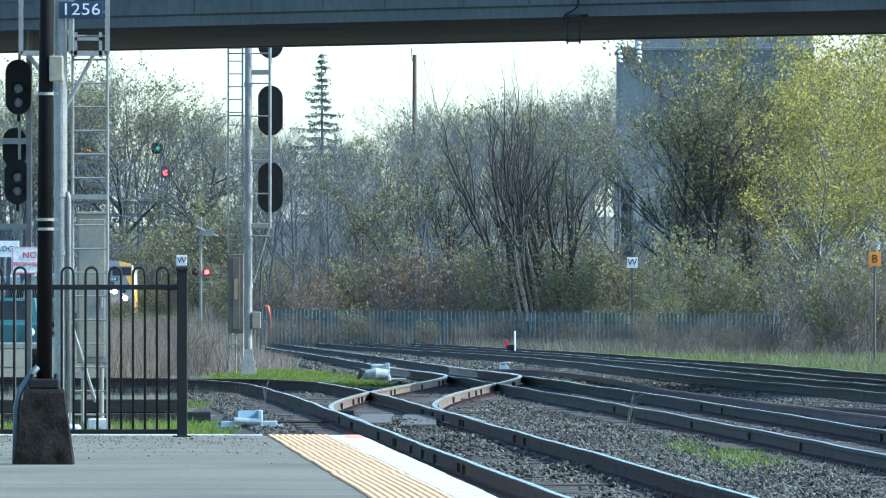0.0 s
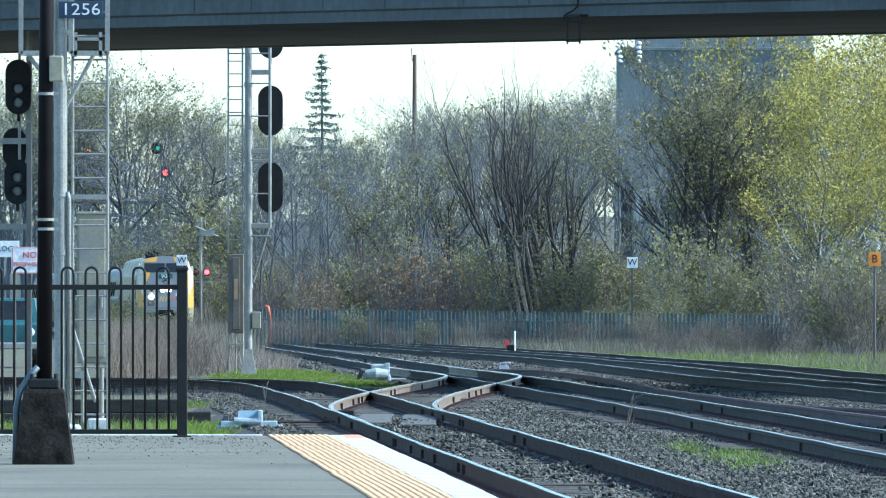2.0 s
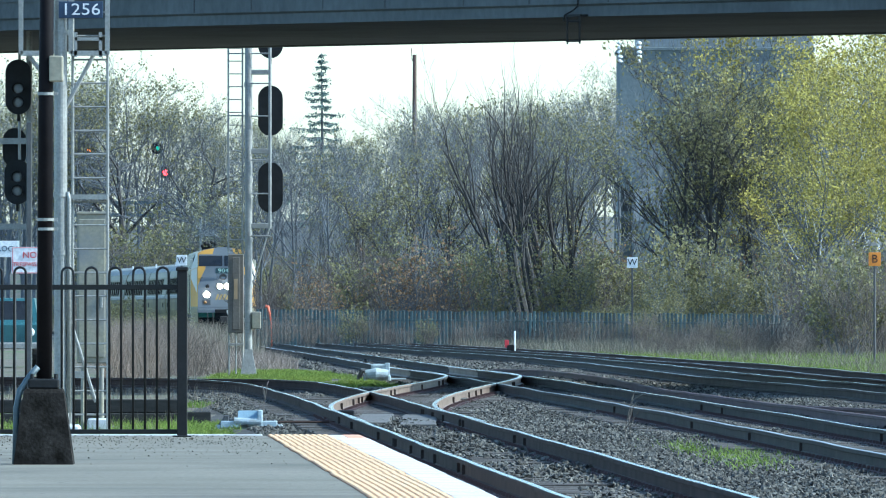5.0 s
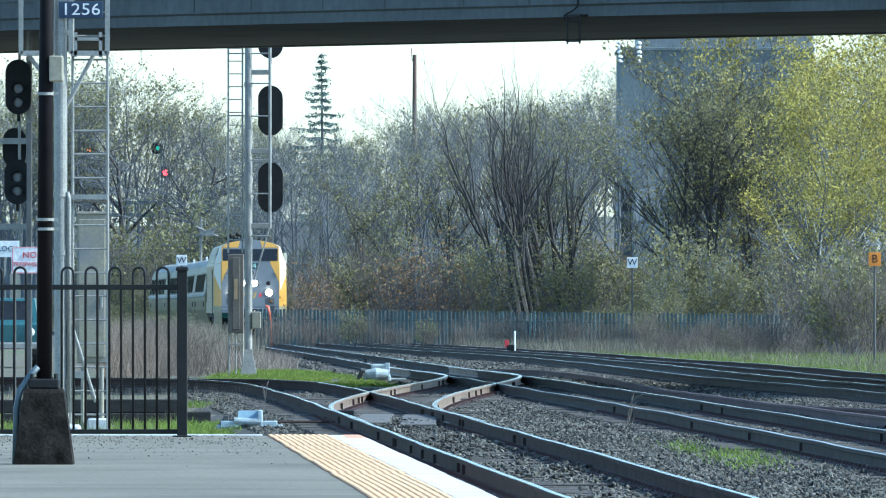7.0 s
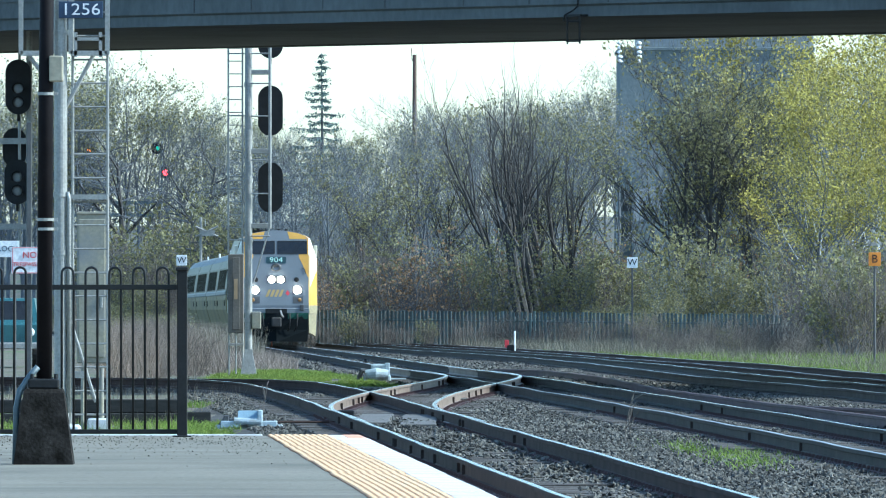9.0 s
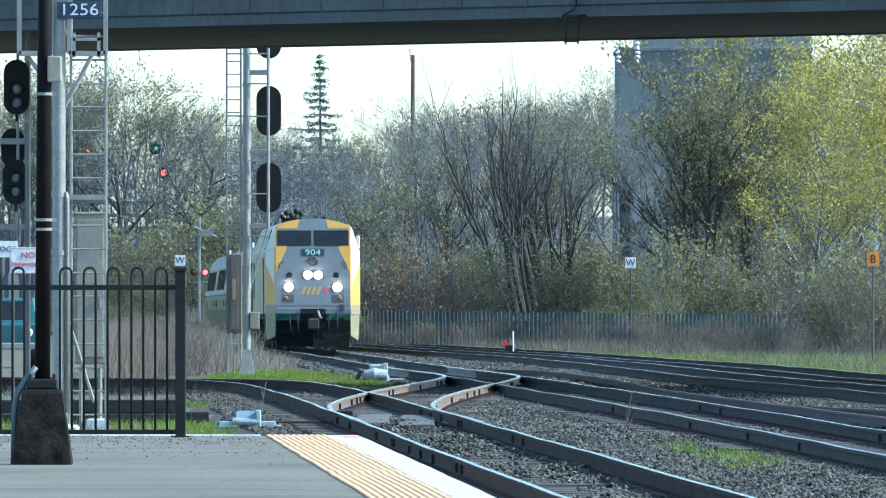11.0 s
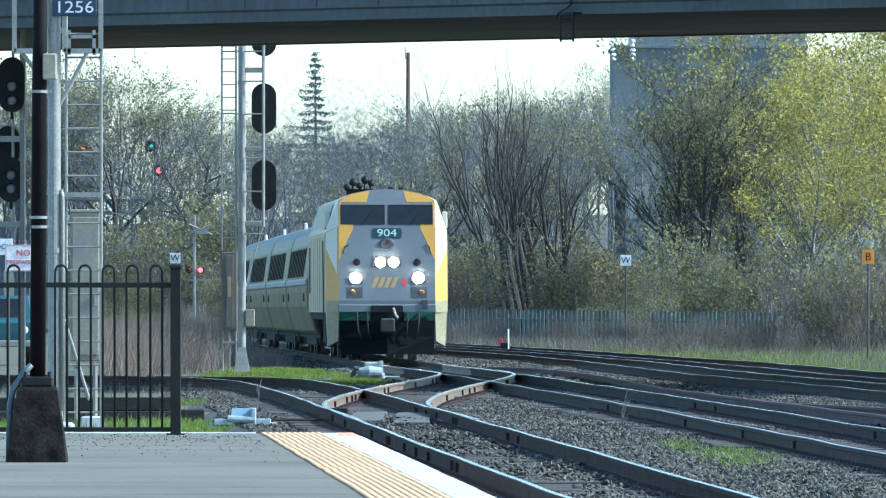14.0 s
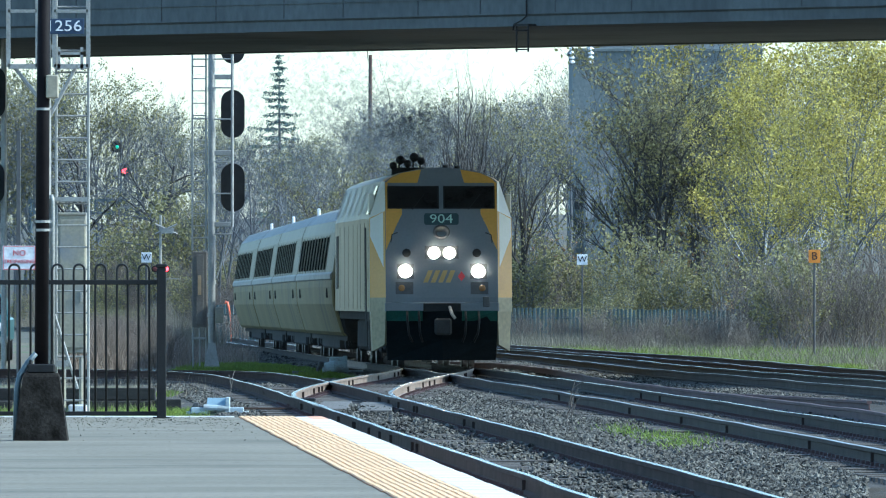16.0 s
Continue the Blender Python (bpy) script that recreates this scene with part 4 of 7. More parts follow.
def build_loco():
    lo = thing("locomotive", 0, 0, 0, "yellow and silver diesel passenger locomotive with lit headlights", "locomotive")

    def ring(y, k, rake):
        # k: 0 narrow nose, 1 full body; rake: share of the face's lean
        w = 1.2 + 0.32 * k
        top = 1.2 + 0.06 * k
        half = [(w, 1.2), (w, 1.5), (w, 2.2), (w, 3.2 + 0.15 * (1 - k)), (top, 3.98), (top - 0.12, 4.06), (0.85, 4.17), (0.45, 4.25), (0.0, 4.28)]
        pts = half + [(-a, b) for a, b in half[-2::-1]]
        return [(a, y + rake * face_y(b), b) for a, b in pts]

    nose = Shape()
    nose.loft([ring(0.0, 0, 1.0), ring(0.03, 0.06, 1.0), ring(0.45, 1.0, 0.8)], slot=0, caps=False)
    for i, f in enumerate(nose.f):
        if max(abs(nose.v[q][0]) for q in f) > 1.0 and min(abs(nose.v[q][0]) for q in f) > 0.6:
            low = min(nose.v[q][2] for q in f)
            nose.s[i] = 2 if low < 1.4 else (3 if 3.1 < low < 3.9 else 1)
    nose.add(ring(0.0, 0, 1.0), [(i, i + 1, 15 - i, 16 - i) for i in range(7)] + [(7, 8, 9)])
    part("nose", nose, [M["loco_grey"], M["loco_yellow"], M["loco_cream"], M["loco_sunlit"]], lo, "silver nose with yellow edges, paled near the top as if sunlit")
    for s in (-1, 1):
        # a pale wedge paints sunlight on the upper part of each nose corner
        p = Shape()
        corner = lambda u, z: (s * (1.22 + 0.3 * u + 0.004), 0.04 + 0.4 * u + (1 - 0.2 * u) * face_y(z) - 0.006, z)
        tri = [corner(0.06, 2.15), corner(0.06, 3.32), corner(0.94, 3.18), corner(0.94, 2.8)]
        q = [(x - s * 0.03, y + 0.03, z) for x, y, z in tri]
        f = [(0, 1, 2, 3), (7, 6, 5, 4)] + [(i, i + 4, (i + 1) % 4 + 4, (i + 1) % 4) for i in range(4)]
        p.add(tri + q, f if s < 0 else [g[::-1] for g in f])
        part("pale_flash", p, M["loco_sunlit"], lo, "pale wedge painting sunlight on the yellow nose corner")
    cabs = Shape()
    cabs.loft([ring(0.45, 1.0, 0.8), ring(1.4, 1.0, 0.4), ring(3.0, 1.0, 0.0)], slot=0, caps=False)
    part("cab", cabs, M["loco_cream"], lo, "pale yellowish cab shell")
    body = Shape()
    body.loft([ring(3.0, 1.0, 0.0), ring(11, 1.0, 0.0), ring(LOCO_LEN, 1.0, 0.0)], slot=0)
    part("body", body, M["loco_cream"], lo, "pale grey-yellow body side")
    # yellow flashes on the face
    for s in (-1, 1):
        f = Shape()
        out = [(0.84, 3.4), (1.19, 3.4), (1.19, 2.5), (1.13, 2.64), (0.98, 3.0), (0.84, 3.28)]
        f.slab([(s * a, b) for a, b in (out if s > 0 else out[::-1])][::-1], face_y, 0.006)
        out = [(0.5, 3.95), (1.18, 3.95), (1.06, 4.06), (0.84, 4.16), (0.42, 4.235)]
        f.slab([(s * a, b) for a, b in (out if s > 0 else out[::-1])][::-1], face_y, 0.006)
        f.slab([(s * a, b) for a, b in ([(1.14, 3.38), (1.19, 3.38), (1.19, 3.96), (1.14, 3.96)][::s])][::-1], face_y, 0.006)
        part("yellow_flash", f, M["loco_yellow"], lo, "yellow nose flash")
    for a, b in ((-1.12, -0.075), (0.075, 1.12)):
        w = Shape()
        w.slab([(a, 3.42), (a, 3.86), (b, 3.86), (b, 3.42)], face_y, 0.008)
        pane = part("windshield", w, M["glass"], lo, "dark windshield pane")
        fr = Shape()
        for x0, x1, z0, z1 in ((a - 0.03, b + 0.03, 3.86, 3.885), (a - 0.03, b + 0.03, 3.395, 3.42), (a - 0.03, a, 3.42, 3.86), (b, b + 0.03, 3.42, 3.86)):
            fr.slab([(x0, z0), (x0, z1), (x1, z1), (x1, z0)], face_y, 0.016)
        part("window_gasket", fr, M["black"], pane)
        wp = Shape()
        wp.tube([(a + 0.5, face_y(3.38) - 0.03, 3.38), (a + 0.75, face_y(3.7) - 0.03, 3.7)], 0.008, 5)
        part("wiper", wp, M["black"], pane)
    n = Shape()
    n.slab([(-0.34, 3.05), (-0.37, 3.09), (-0.37, 3.26), (-0.34, 3.3), (0.34, 3.3), (0.37, 3.26), (0.37, 3.09), (0.34, 3.05)], face_y, 0.012)
    pl = part("number_board", n, M["number_board"], lo, "dark blue-green number board")
    lettering("904", 0.27, M["number_pale"], pl, 0, face_y(3.175) - 0.018, 3.175, rot=(78.7, 0, 0)).scale = (1.25, 1.0, 1.0)
    b = Shape()
    fy = face_y(2.9)
    b.loft([ring_xz(0, fy + 0.05, 2.9, 0.19, 0.16), ring_xz(0, fy - 0.03, 2.9, 0.18, 0.15), ring_xz(0, fy - 0.035, 2.9, 0.13, 0.11), ring_xz(0, fy + 0.0, 2.9, 0.1, 0.08)])
    bell = part("bell_housing", b, M["loco_dark"], lo, "round grey warning light housing", True)
    hl = Shape()
    hl.slab([(-0.36, 2.33), (-0.36, 2.6), (0.36, 2.6), (0.36, 2.33)], face_y, 0.01)
    hh = part("headlight_housing", hl, M["loco_dark"], lo)
    for x in (-0.165, 0.165):
        part("headlight", lamp_disc(x, face_y(2.45) - 0.02, 2.45, 0.125, 0.03), M["headlight"], hh, "glowing headlight", True)
    for s in (-1, 1):
        d = Shape()
        d.slab([(s * 0.78 - 0.18, 1.9), (s * 0.78 - 0.18, 2.22), (s * 0.78 + 0.18, 2.22), (s * 0.78 + 0.18, 1.9)], face_y, 0.008)
        dh = part("ditch_light_housing", d, M["loco_dark"], lo)
        part("ditch_light", lamp_disc(s * 0.78, face_y(2.06) - 0.02, 2.06, 0.14, 0.035), M["headlight"], dh, "glowing ditch light", True)
        k = Shape()
        k.loft([ring_xz(s * 0.75, face_y(2.45) + dy, 2.45, r, r) for dy, r in ((0.03, 0.095), (-0.025, 0.09), (-0.03, 0.06))])
        part("marker_light", k, M["black"], lo, "unlit round marker light", True)
        c = Shape()
        c.slab([(s * 0.8 - 0.19, 1.57), (s * 0.8 - 0.19, 1.83), (s * 0.8 + 0.19, 1.83), (s * 0.8 + 0.19, 1.57)], face_y, 0.01)
        cl = part("class_light_box", c, M["loco_dark"], lo)
        part("amber_lens", lamp_disc(s * 0.86, face_y(1.7) - 0.01, 1.7, 0.07, 0.02), M["amber_dull"], cl, "dull amber lens", True)
        hd = Shape()
        hd.tube([(s * x, face_y(z) - d, z) for x, d, z in ((1.08, 0.0, 2.68), (1.08, 0.025, 2.7), (1.06, 0.025, 2.84), (0.96, 0.025, 2.88), (0.94, 0.0, 2.88))], 0.01, 6)
        part("grab_iron", hd, M["black"], lo)
    # plain emblem in yellow bars and a red leaf-like diamond
    e = Shape()
    for x0 in (-0.4, -0.24, -0.08, 0.08):
        e.slab([(x0, 1.82), (x0 + 0.11, 2.08), (x0 + 0.21, 2.08), (x0 + 0.1, 1.82)], face_y, 0.006)
    part("emblem", e, M["emblem_gold"], lo, "dull gold slanted bar emblem")
    e = Shape()
    e.slab([(0.42, 1.85), (0.34, 1.95), (0.42, 2.06), (0.5, 1.95)], face_y, 0.006)
    part("emblem_diamond", e, M["red_paint"], lo)
    a = Shape()
    a.box(-1.22, 1.22, -0.03, 0.5, 1.2, 1.4, c=0.02)
    part("anticlimber", a, M["loco_grey"], lo)
    a = Shape()
    a.box(-0.4, 0.4, -0.06, 0.0, 1.2, 1.38, c=0.01)
    part("coupler_pocket", a, M["black"], lo)
    a = Shape()
    a.box(0.87, 1.02, -0.06, 0.02, 1.3, 1.52, c=0.01)
    part("receptacle_box", a, M["loco_dark"], lo)
    c = Shape()
    c.box(-0.13, 0.13, -0.55, 0.3, 0.78, 0.98, c=0.03)
    c.box(-0.18, 0.18, -0.62, -0.42, 0.7, 1.06, c=0.04)
    part("coupler", c, M["under"], lo, "dark steel coupler")
    p = Shape()
    p.loft([[(-1.15, 0.12, 0.16), (0.0, -0.32, 0.16), (1.15, 0.12, 0.16), (1.15, 0.5, 0.16), (-1.15, 0.5, 0.16)],
            [(-1.18, 0.02, 0.6), (0.0, -0.2, 0.6), (1.18, 0.02, 0.6), (1.18, 0.5, 0.6), (-1.18, 0.5, 0.6)],
            [(-1.18, -0.02, 1.22), (0.0, -0.06, 1.22), (1.18, -0.02, 1.22), (1.18, 0.5, 1.22), (-1.18, 0.5, 1.22)]])
    part("pilot", p, M["plow"], lo, "near-black pilot plough")
    p = Shape()
    p.loft([[(-1.19, -0.01, 1.0), (-0.42, -0.125, 1.0), (-0.42, 0.1, 1.0), (-1.19, 0.1, 1.0)], [(-1.19, -0.03, 1.22), (-0.42, -0.065, 1.22), (-0.42, 0.1, 1.22), (-1.19, 0.1, 1.22)]])
    part("pilot_band", p, M["plow_green"], lo, "dark green band over the plough")
    p = Shape()
    p.loft([[(0.42, -0.125, 1.0), (1.19, -0.01, 1.0), (1.19, 0.1, 1.0), (0.42, 0.1, 1.0)], [(0.42, -0.065, 1.22), (1.19, -0.03, 1.22), (1.19, 0.1, 1.22), (0.42, 0.1, 1.22)]])
    part("pilot_band", p, M["plow_green"], lo, "dark green band over the plough")
    for x in (-0.75, -0.5, 0.5, 0.78):
        h = Shape()
        h.tube([(x, -0.08, 1.2), (x, -0.26, 1.0), (x * 0.96, -0.28, 0.72), (x * 0.85, -0.2, 0.55)], 0.024, 6)
        part("brake_hose", h, M["black"], lo, smooth=True)
    h = Shape()
    h.tube([(0.16, -0.12, 1.3), (0.2, -0.3, 1.14), (0.26, -0.34, 1.06)], 0.035, 6)
    part("jumper_cable", h, M["galv"], lo)
    for s in (-1, 1):
        f = Shape()
        f.add([(s * 1.2, 0.1, 1.22), (s * 1.5, 0.4, 1.22), (s * 1.5, 1.2, 1.22), (s * 1.22, 0.12, 0.5), (s * 1.46, 0.37, 0.36), (s * 1.46, 1.2, 0.36),
               (s * 1.14, 0.14, 1.22), (s * 1.44, 0.44, 1.22), (s * 1.44, 1.2, 1.22), (s * 1.16, 0.16, 0.5), (s * 1.4, 0.41, 0.36), (s * 1.4, 1.2, 0.36)],
              [(0, 1, 4, 3), (1, 2, 5, 4), (6, 9, 10, 7), (7, 10, 11, 8), (3, 4, 10, 9), (4, 5, 11, 10), (0, 3, 9, 6), (2, 8, 11, 5)])
        part("step_fairing", f, M["loco_cream"], lo, "pale step fairing")
        st = Shape()
        for z in (0.45, 0.75, 1.05):
            st.box(min(s * 1.2, s * 1.5), max(s * 1.2, s * 1.5), 1.25, 1.75, z, z + 0.03)
        st.tube([(s * 1.5, 1.22, 0.4), (s * 1.5, 1.22, 2.1)], 0.02, 6)
        st.tube([(s * 1.54, 1.8, 0.9), (s * 1.56, 1.8, 3.0)], 0.018, 6)
        part("cab_steps", st, M["loco_dark"], lo)
        d = Shape()
        d.box(min(s * 1.515, s * 1.53), max(s * 1.515, s * 1.53), 1.2, 1.95, 1.3, 3.15, c=0.003)
        part("cab_door", d, M["loco_cream"], lo, "pale cab side door")
        sw = Shape()
        sw.add([(s * (1.535 - 0.004), y, 3.28) for y in (1.1, 2.2)] + [(s * 1.31, y, 3.9) for y in (2.2, 1.25)]
               + [(s * 1.45, y, 3.28) for y in (1.1, 2.2)] + [(s * 1.2, y, 3.9) for y in (2.2, 1.25)],
               [(0, 1, 2, 3), (7, 6, 5, 4), (0, 4, 5, 1), (1, 5, 6, 2), (2, 6, 7, 3), (3, 7, 4, 0)])
        part("cab_side_window", sw, M["glass"], lo, "dark cab side window")
        # pale colour stands for sunlight on the mirror
        mi = Shape()
        mi.box(min(s * 1.4, s * 1.53), max(s * 1.4, s * 1.53), 0.95, 1.05, 3.3, 3.72, c=0.02)
        mi.tube([(s * 1.3, 1.0, 3.4), (s * 1.48, 1.0, 3.4)], 0.02, 6)
        part("mirror", mi, M["loco_sunlit"], lo, "rear-view mirror coloured pale as if sunlit")
        # side grilles, louvres and door seams
        for y0, y1, z0, z1 in ((LOCO_LEN - 1.9, LOCO_LEN - 0.7, 1.7, 2.9),):
            g = Shape()
            g.box(min(s * 1.515, s * 1.53), max(s * 1.515, s * 1.53), y0, y1, z0, z1)
            gr = part("side_grille", g, M["black"], lo, "black louvred side grille")
            q = Shape()
            z = z0 + 0.05
            while z < z1 - 0.04:
                q.box(min(s * 1.52, s * 1.55), max(s * 1.52, s * 1.55), y0 + 0.04, y1 - 0.04, z, z + 0.03)
                z += 0.1
            part("louvre", q, M["loco_dark"], gr)
        for y in (3.1, 5.2, 6.8, 9.0, 11.4, 13.6, 16.2):
            q = Shape()
            q.box(min(s * 1.51, s * 1.526), max(s * 1.51, s * 1.526), y, y + 0.035, 1.25, 3.1)
            part("panel_seam", q, M["loco_dark"], lo)
        for y in (3.4, 6.4, 9.4, 12.4, 15.4, 18.4):
            q = Shape()
            q.add([(s * 1.512, y, 3.3), (s * 1.512, y + 0.25, 3.3), (s * 1.27, y + 0.25, 3.96), (s * 1.27, y, 3.96)], [(0, 1, 2, 3) if s > 0 else (3, 2, 1, 0)])
            q.add([(s * 1.535, y, 3.3), (s * 1.535, y + 0.25, 3.3), (s * 1.295, y + 0.25, 3.96), (s * 1.295, y, 3.96)], [(0, 1, 2, 3) if s > 0 else (3, 2, 1, 0)])
            part("roof_louvre", q, M["loco_dark"], lo)
    u = Shape()
    u.box(-1.42, 1.42, 0.6, LOCO_LEN - 0.1, 1.02, 1.22, c=0.02)
    u.box(-1.3, 1.3, 7.0, LOCO_LEN - 7.0, 0.35, 1.05, c=0.08)
    part("underframe", u, M["under"], lo)
    bogie(lo, 4.2, (-1.35, 1.35), 0.51)
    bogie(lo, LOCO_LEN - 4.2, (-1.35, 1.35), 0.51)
    # roof: horns, antenna dome, fans
    h = Shape()
    h.box(-0.95, -0.25, 2.6, 2.9, 4.1, 4.3)
    part("horn_bracket", h, M["black"], lo)
    for x, z, r in ((-0.93, 4.34, 0.085), (-0.78, 4.46, 0.1), (-0.62, 4.38, 0.085), (-0.48, 4.52, 0.1), (-0.33, 4.44, 0.085)):
        h = Shape()
        h.tube([(x, 3.1, z), (x, 2.75, z), (x, 2.55, z), (x, 2.42, z)], [0.035, 0.04, 0.055, r], 12)
        h.tube([(x, 2.9, z), (x, 2.9, 4.25)], 0.02, 6)
        part("horn", h, M["black"], lo, "black air horn", True)
    for q in ((-0.9, -0.2, 4.2, 6.2, 4.12, 4.3), (-0.3, 0.3, 9, 15, 4.2, 4.33)):
        r = Shape()
        r.box(*q, c=0.04)
        part("roof_hatch", r, M["loco_dark"], lo)
    for x, y in ((0.12, 0.9), (0.4, 1.4)):
        r = Shape()
        r.tube([(x, y, 4.2), (x, y, 4.33)], 0.07, 10)
        part("antenna", r, M["black"], lo)
    return lo


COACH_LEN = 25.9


def build_coach():
    co = thing("passenger_coach", 0, 0, 0, "pale grey low passenger coach with a row of ten dark windows", "railway coach", "coaches behind the locomotive")
    half = [(1.28, 0.62), (1.36, 0.7), (1.55, 1.35), (1.58, 1.75), (1.56, 2.05), (1.42, 3.02), (1.32, 3.3), (1.08, 3.56), (0.6, 3.71), (0.0, 3.75)]
    ring = lambda y, k=1.0: [(a * k, y, b) for a, b in half + [(-a, b) for a, b in half[-2::-1]]]
    s = Shape()
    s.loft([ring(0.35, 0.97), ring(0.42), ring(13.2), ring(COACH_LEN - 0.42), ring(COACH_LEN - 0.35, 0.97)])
    for i, f in enumerate(s.f):
        low = min(s.v[q][2] for q in f)
        if len(f) == 4 and low > 2.0:
            s.s[i] = 1 if low > 3.2 else 2
    part("body", s, [M["coach"], M["coach_roof"], M["coach_band"]], co)
    for y in (0.18, COACH_LEN - 0.18):
        g = Shape()
        g.loft([ring(y - 0.17, 0.9), ring(y - 0.1, 0.95), ring(y, 0.91), ring(y + 0.1, 0.95), ring(y + 0.17, 0.9)])
        part("gangway_bellows", g, M["under"], co, "black gangway bellows")
    wx = lambda z: 1.56 - (z - 2.05) * 0.1443
    z0, z1 = 2.16, 2.92
    first, pitch, wide = 5.4, 2.0, 1.35
    for sgn in (-1, 1):
        w = Shape()
        w.add([(sgn * (wx(z) + o), y, z) for o in (0.006, -0.03) for y, z in ((0, z0), (wide, z0), (wide, z1), (0, z1))],
              [(0, 1, 2, 3), (7, 6, 5, 4), (0, 4, 5, 1), (1, 5, 6, 2), (2, 6, 7, 3), (3, 7, 4, 0)])
        me = w.mesh("window_pane", M["coach_glass"])
        fr = Shape()
        for y0, y1, a, b in ((-0.05, 0.0, z0, z1), (wide, wide + 0.05, z0, z1), (-0.05, wide + 0.05, z1, z1 + 0.05), (-0.05, wide + 0.05, z0 - 0.05, z0)):
            fr.add([(sgn * (wx(z) + o), y, z) for o in (0.016, -0.02) for y, z in ((y0, a), (y1, a), (y1, b), (y0, b))],
                   [(0, 1, 2, 3), (7, 6, 5, 4), (0, 4, 5, 1), (1, 5, 6, 2), (2, 6, 7, 3), (3, 7, 4, 0)])
        fme = fr.mesh("window_frame", M["coach_band"])
        for i in range(10):
            p = part("window_pane", me, None, co)
            p.location = (0, first + i * pitch, 0)
            part("window_frame", fme, None, p)
        b = Shape()
        b.add([(sgn * x, y, z) for y in (0.5, COACH_LEN - 0.5) for x, z in ((1.56, 1.9), (1.605, 1.94), (1.6, 2.05), (1.56, 2.1))],
              [(0, 1, 5, 4), (1, 2, 6, 5), (2, 3, 7, 6), (3, 0, 4, 7), (0, 3, 2, 1), (4, 5, 6, 7)])
        part("waist_rib", b, M["coach_roof"], co, "pale waist rib")
        for y in (1.1, 2.1, 4.4, COACH_LEN - 0.9):
            d = Shape()
            side = half[1:7]
            d.loft([[(sgn * (a + 0.006), yy, b) for a, b in side] for yy in (y, y + 0.05)], caps=False, closed=False)
            part("door_seam", d, M["under"], co)
        for y in (3.2, 22.6):
            h = Shape()
            h.box(min(sgn * 1.55, sgn * 1.6), max(sgn * 1.55, sgn * 1.6), y, y + 0.3, 1.5, 1.72, c=0.01)
            part("side_hatch", h, M["under"], co)
    r = Shape()
    for k in range(26):
        y = 0.8 + k * 0.98
        r.loft([[(a * 1.006, y + dy, b * 1.006) for a, b in half[6:] + [(-a, b) for a, b in half[-2:5:-1]]] for dy in (0, 0.12)], closed=False, caps=False)
    part("roof_rib", r, M["coach_roof"], co, "ribs across the pale roof")
    v = Shape()
    v.box(-1.0, -0.92, 1.6, 1.9, 3.5, 3.78, c=0.02)
    part("roof_vent", v, M["sign_white"], co, "small white roof vent")
    u = Shape()
    u.box(-1.2, 1.2, 0.6, COACH_LEN - 0.6, 0.5, 0.75)
    u.box(-1.15, 1.15, 7, 19, 0.28, 0.6, c=0.05)
    part("underframe", u, M["under"], co)
    for y in (3.6, COACH_LEN - 3.6):
        bogie(co, y, (-1.25, 1.25), 0.46)
    return co



# ---- trees and plants ----
def grow(rng, sh, base, height, spread, lean=(0, 0), stems=1, depth=4, r0=0.12, kids=(5, 4, 4, 3), up=0.45, tips=None, slots=(0, 1), start=0.25, sag=0.0, only=None, splay=0.5):
    """Tapered limbs that fork into ever finer twigs."""
    def limb(p, d, length, r, level):
        n = 5 if level == 0 else (4 if level == 1 else 3)
        pts, rad = [p], [r]
        q, e = Vector(p), Vector(d)
        bend = 0.1 if level == 0 else 0.22
        for i in range(n):
            e = (e + Vector((rng.uniform(-1, 1), rng.uniform(-1, 1), rng.uniform(-0.5, 0.7) - sag * level)) * bend).normalized()
            q = q + e * (length / n)
            pts.append(q.copy())
            rad.append(max(r * (1 - 0.78 * (i + 1) / n), 0.0055))
        sh.tube(pts, rad, (7, 5, 4, 3, 3)[level], slots[0] if level < 2 else slots[1], caps=False)
        if level >= depth:
            if tips is not None:
                tips.append((pts[-1], e))
                tips.append((pts[-2], e))
            return
        m = kids[level]
        for k in range(m):
            f = start + (1 - start) * (k + rng.random() * 0.8) / m if level == 0 else 0.2 + 0.8 * (k + rng.random()) / m
            f = min(f, 0.99) * n
            i = int(f)
            pos = pts[i].lerp(pts[i + 1], f - i)
            a = rng.uniform(0, 2 * math.pi)
            side = Vector((math.cos(a), math.sin(a), 0))
            axis = (pts[i + 1] - pts[i]).normalized()
            out = (axis * rng.uniform(0.5, 0.9) + side * spread * rng.uniform(0.6, 1.1) + Vector((0, 0, up * rng.uniform(0.3, 1.0)))).normalized()
            rr = rad[i] * rng.uniform(0.5, 0.7)
            limb(pos, out, length * rng.uniform(0.42, 0.62) * (1.1 - 0.35 * f / n), max(rr, 0.006), level + 1)

    for s in range(stems):
        if only is not None and s != only:
            continue
        a = 2 * math.pi * s / max(stems, 1) + rng.uniform(-0.4, 0.4)
        b = Vector(base) + Vector((math.cos(a), math.sin(a), 0)) * (0.0 if stems == 1 else rng.uniform(0.1, 0.5))
        tilt = 0.05 if stems == 1 else rng.uniform(0.06, splay)
        d = Vector((lean[0] + math.cos(a) * tilt, lean[1] + math.sin(a) * tilt, 1)).normalized()
        limb(b, d, height * (rng.uniform(0.7, 1.0) if stems > 1 else 0.9), r0 * (rng.uniform(0.6, 1.1) if stems > 1 else 1.0), 0)


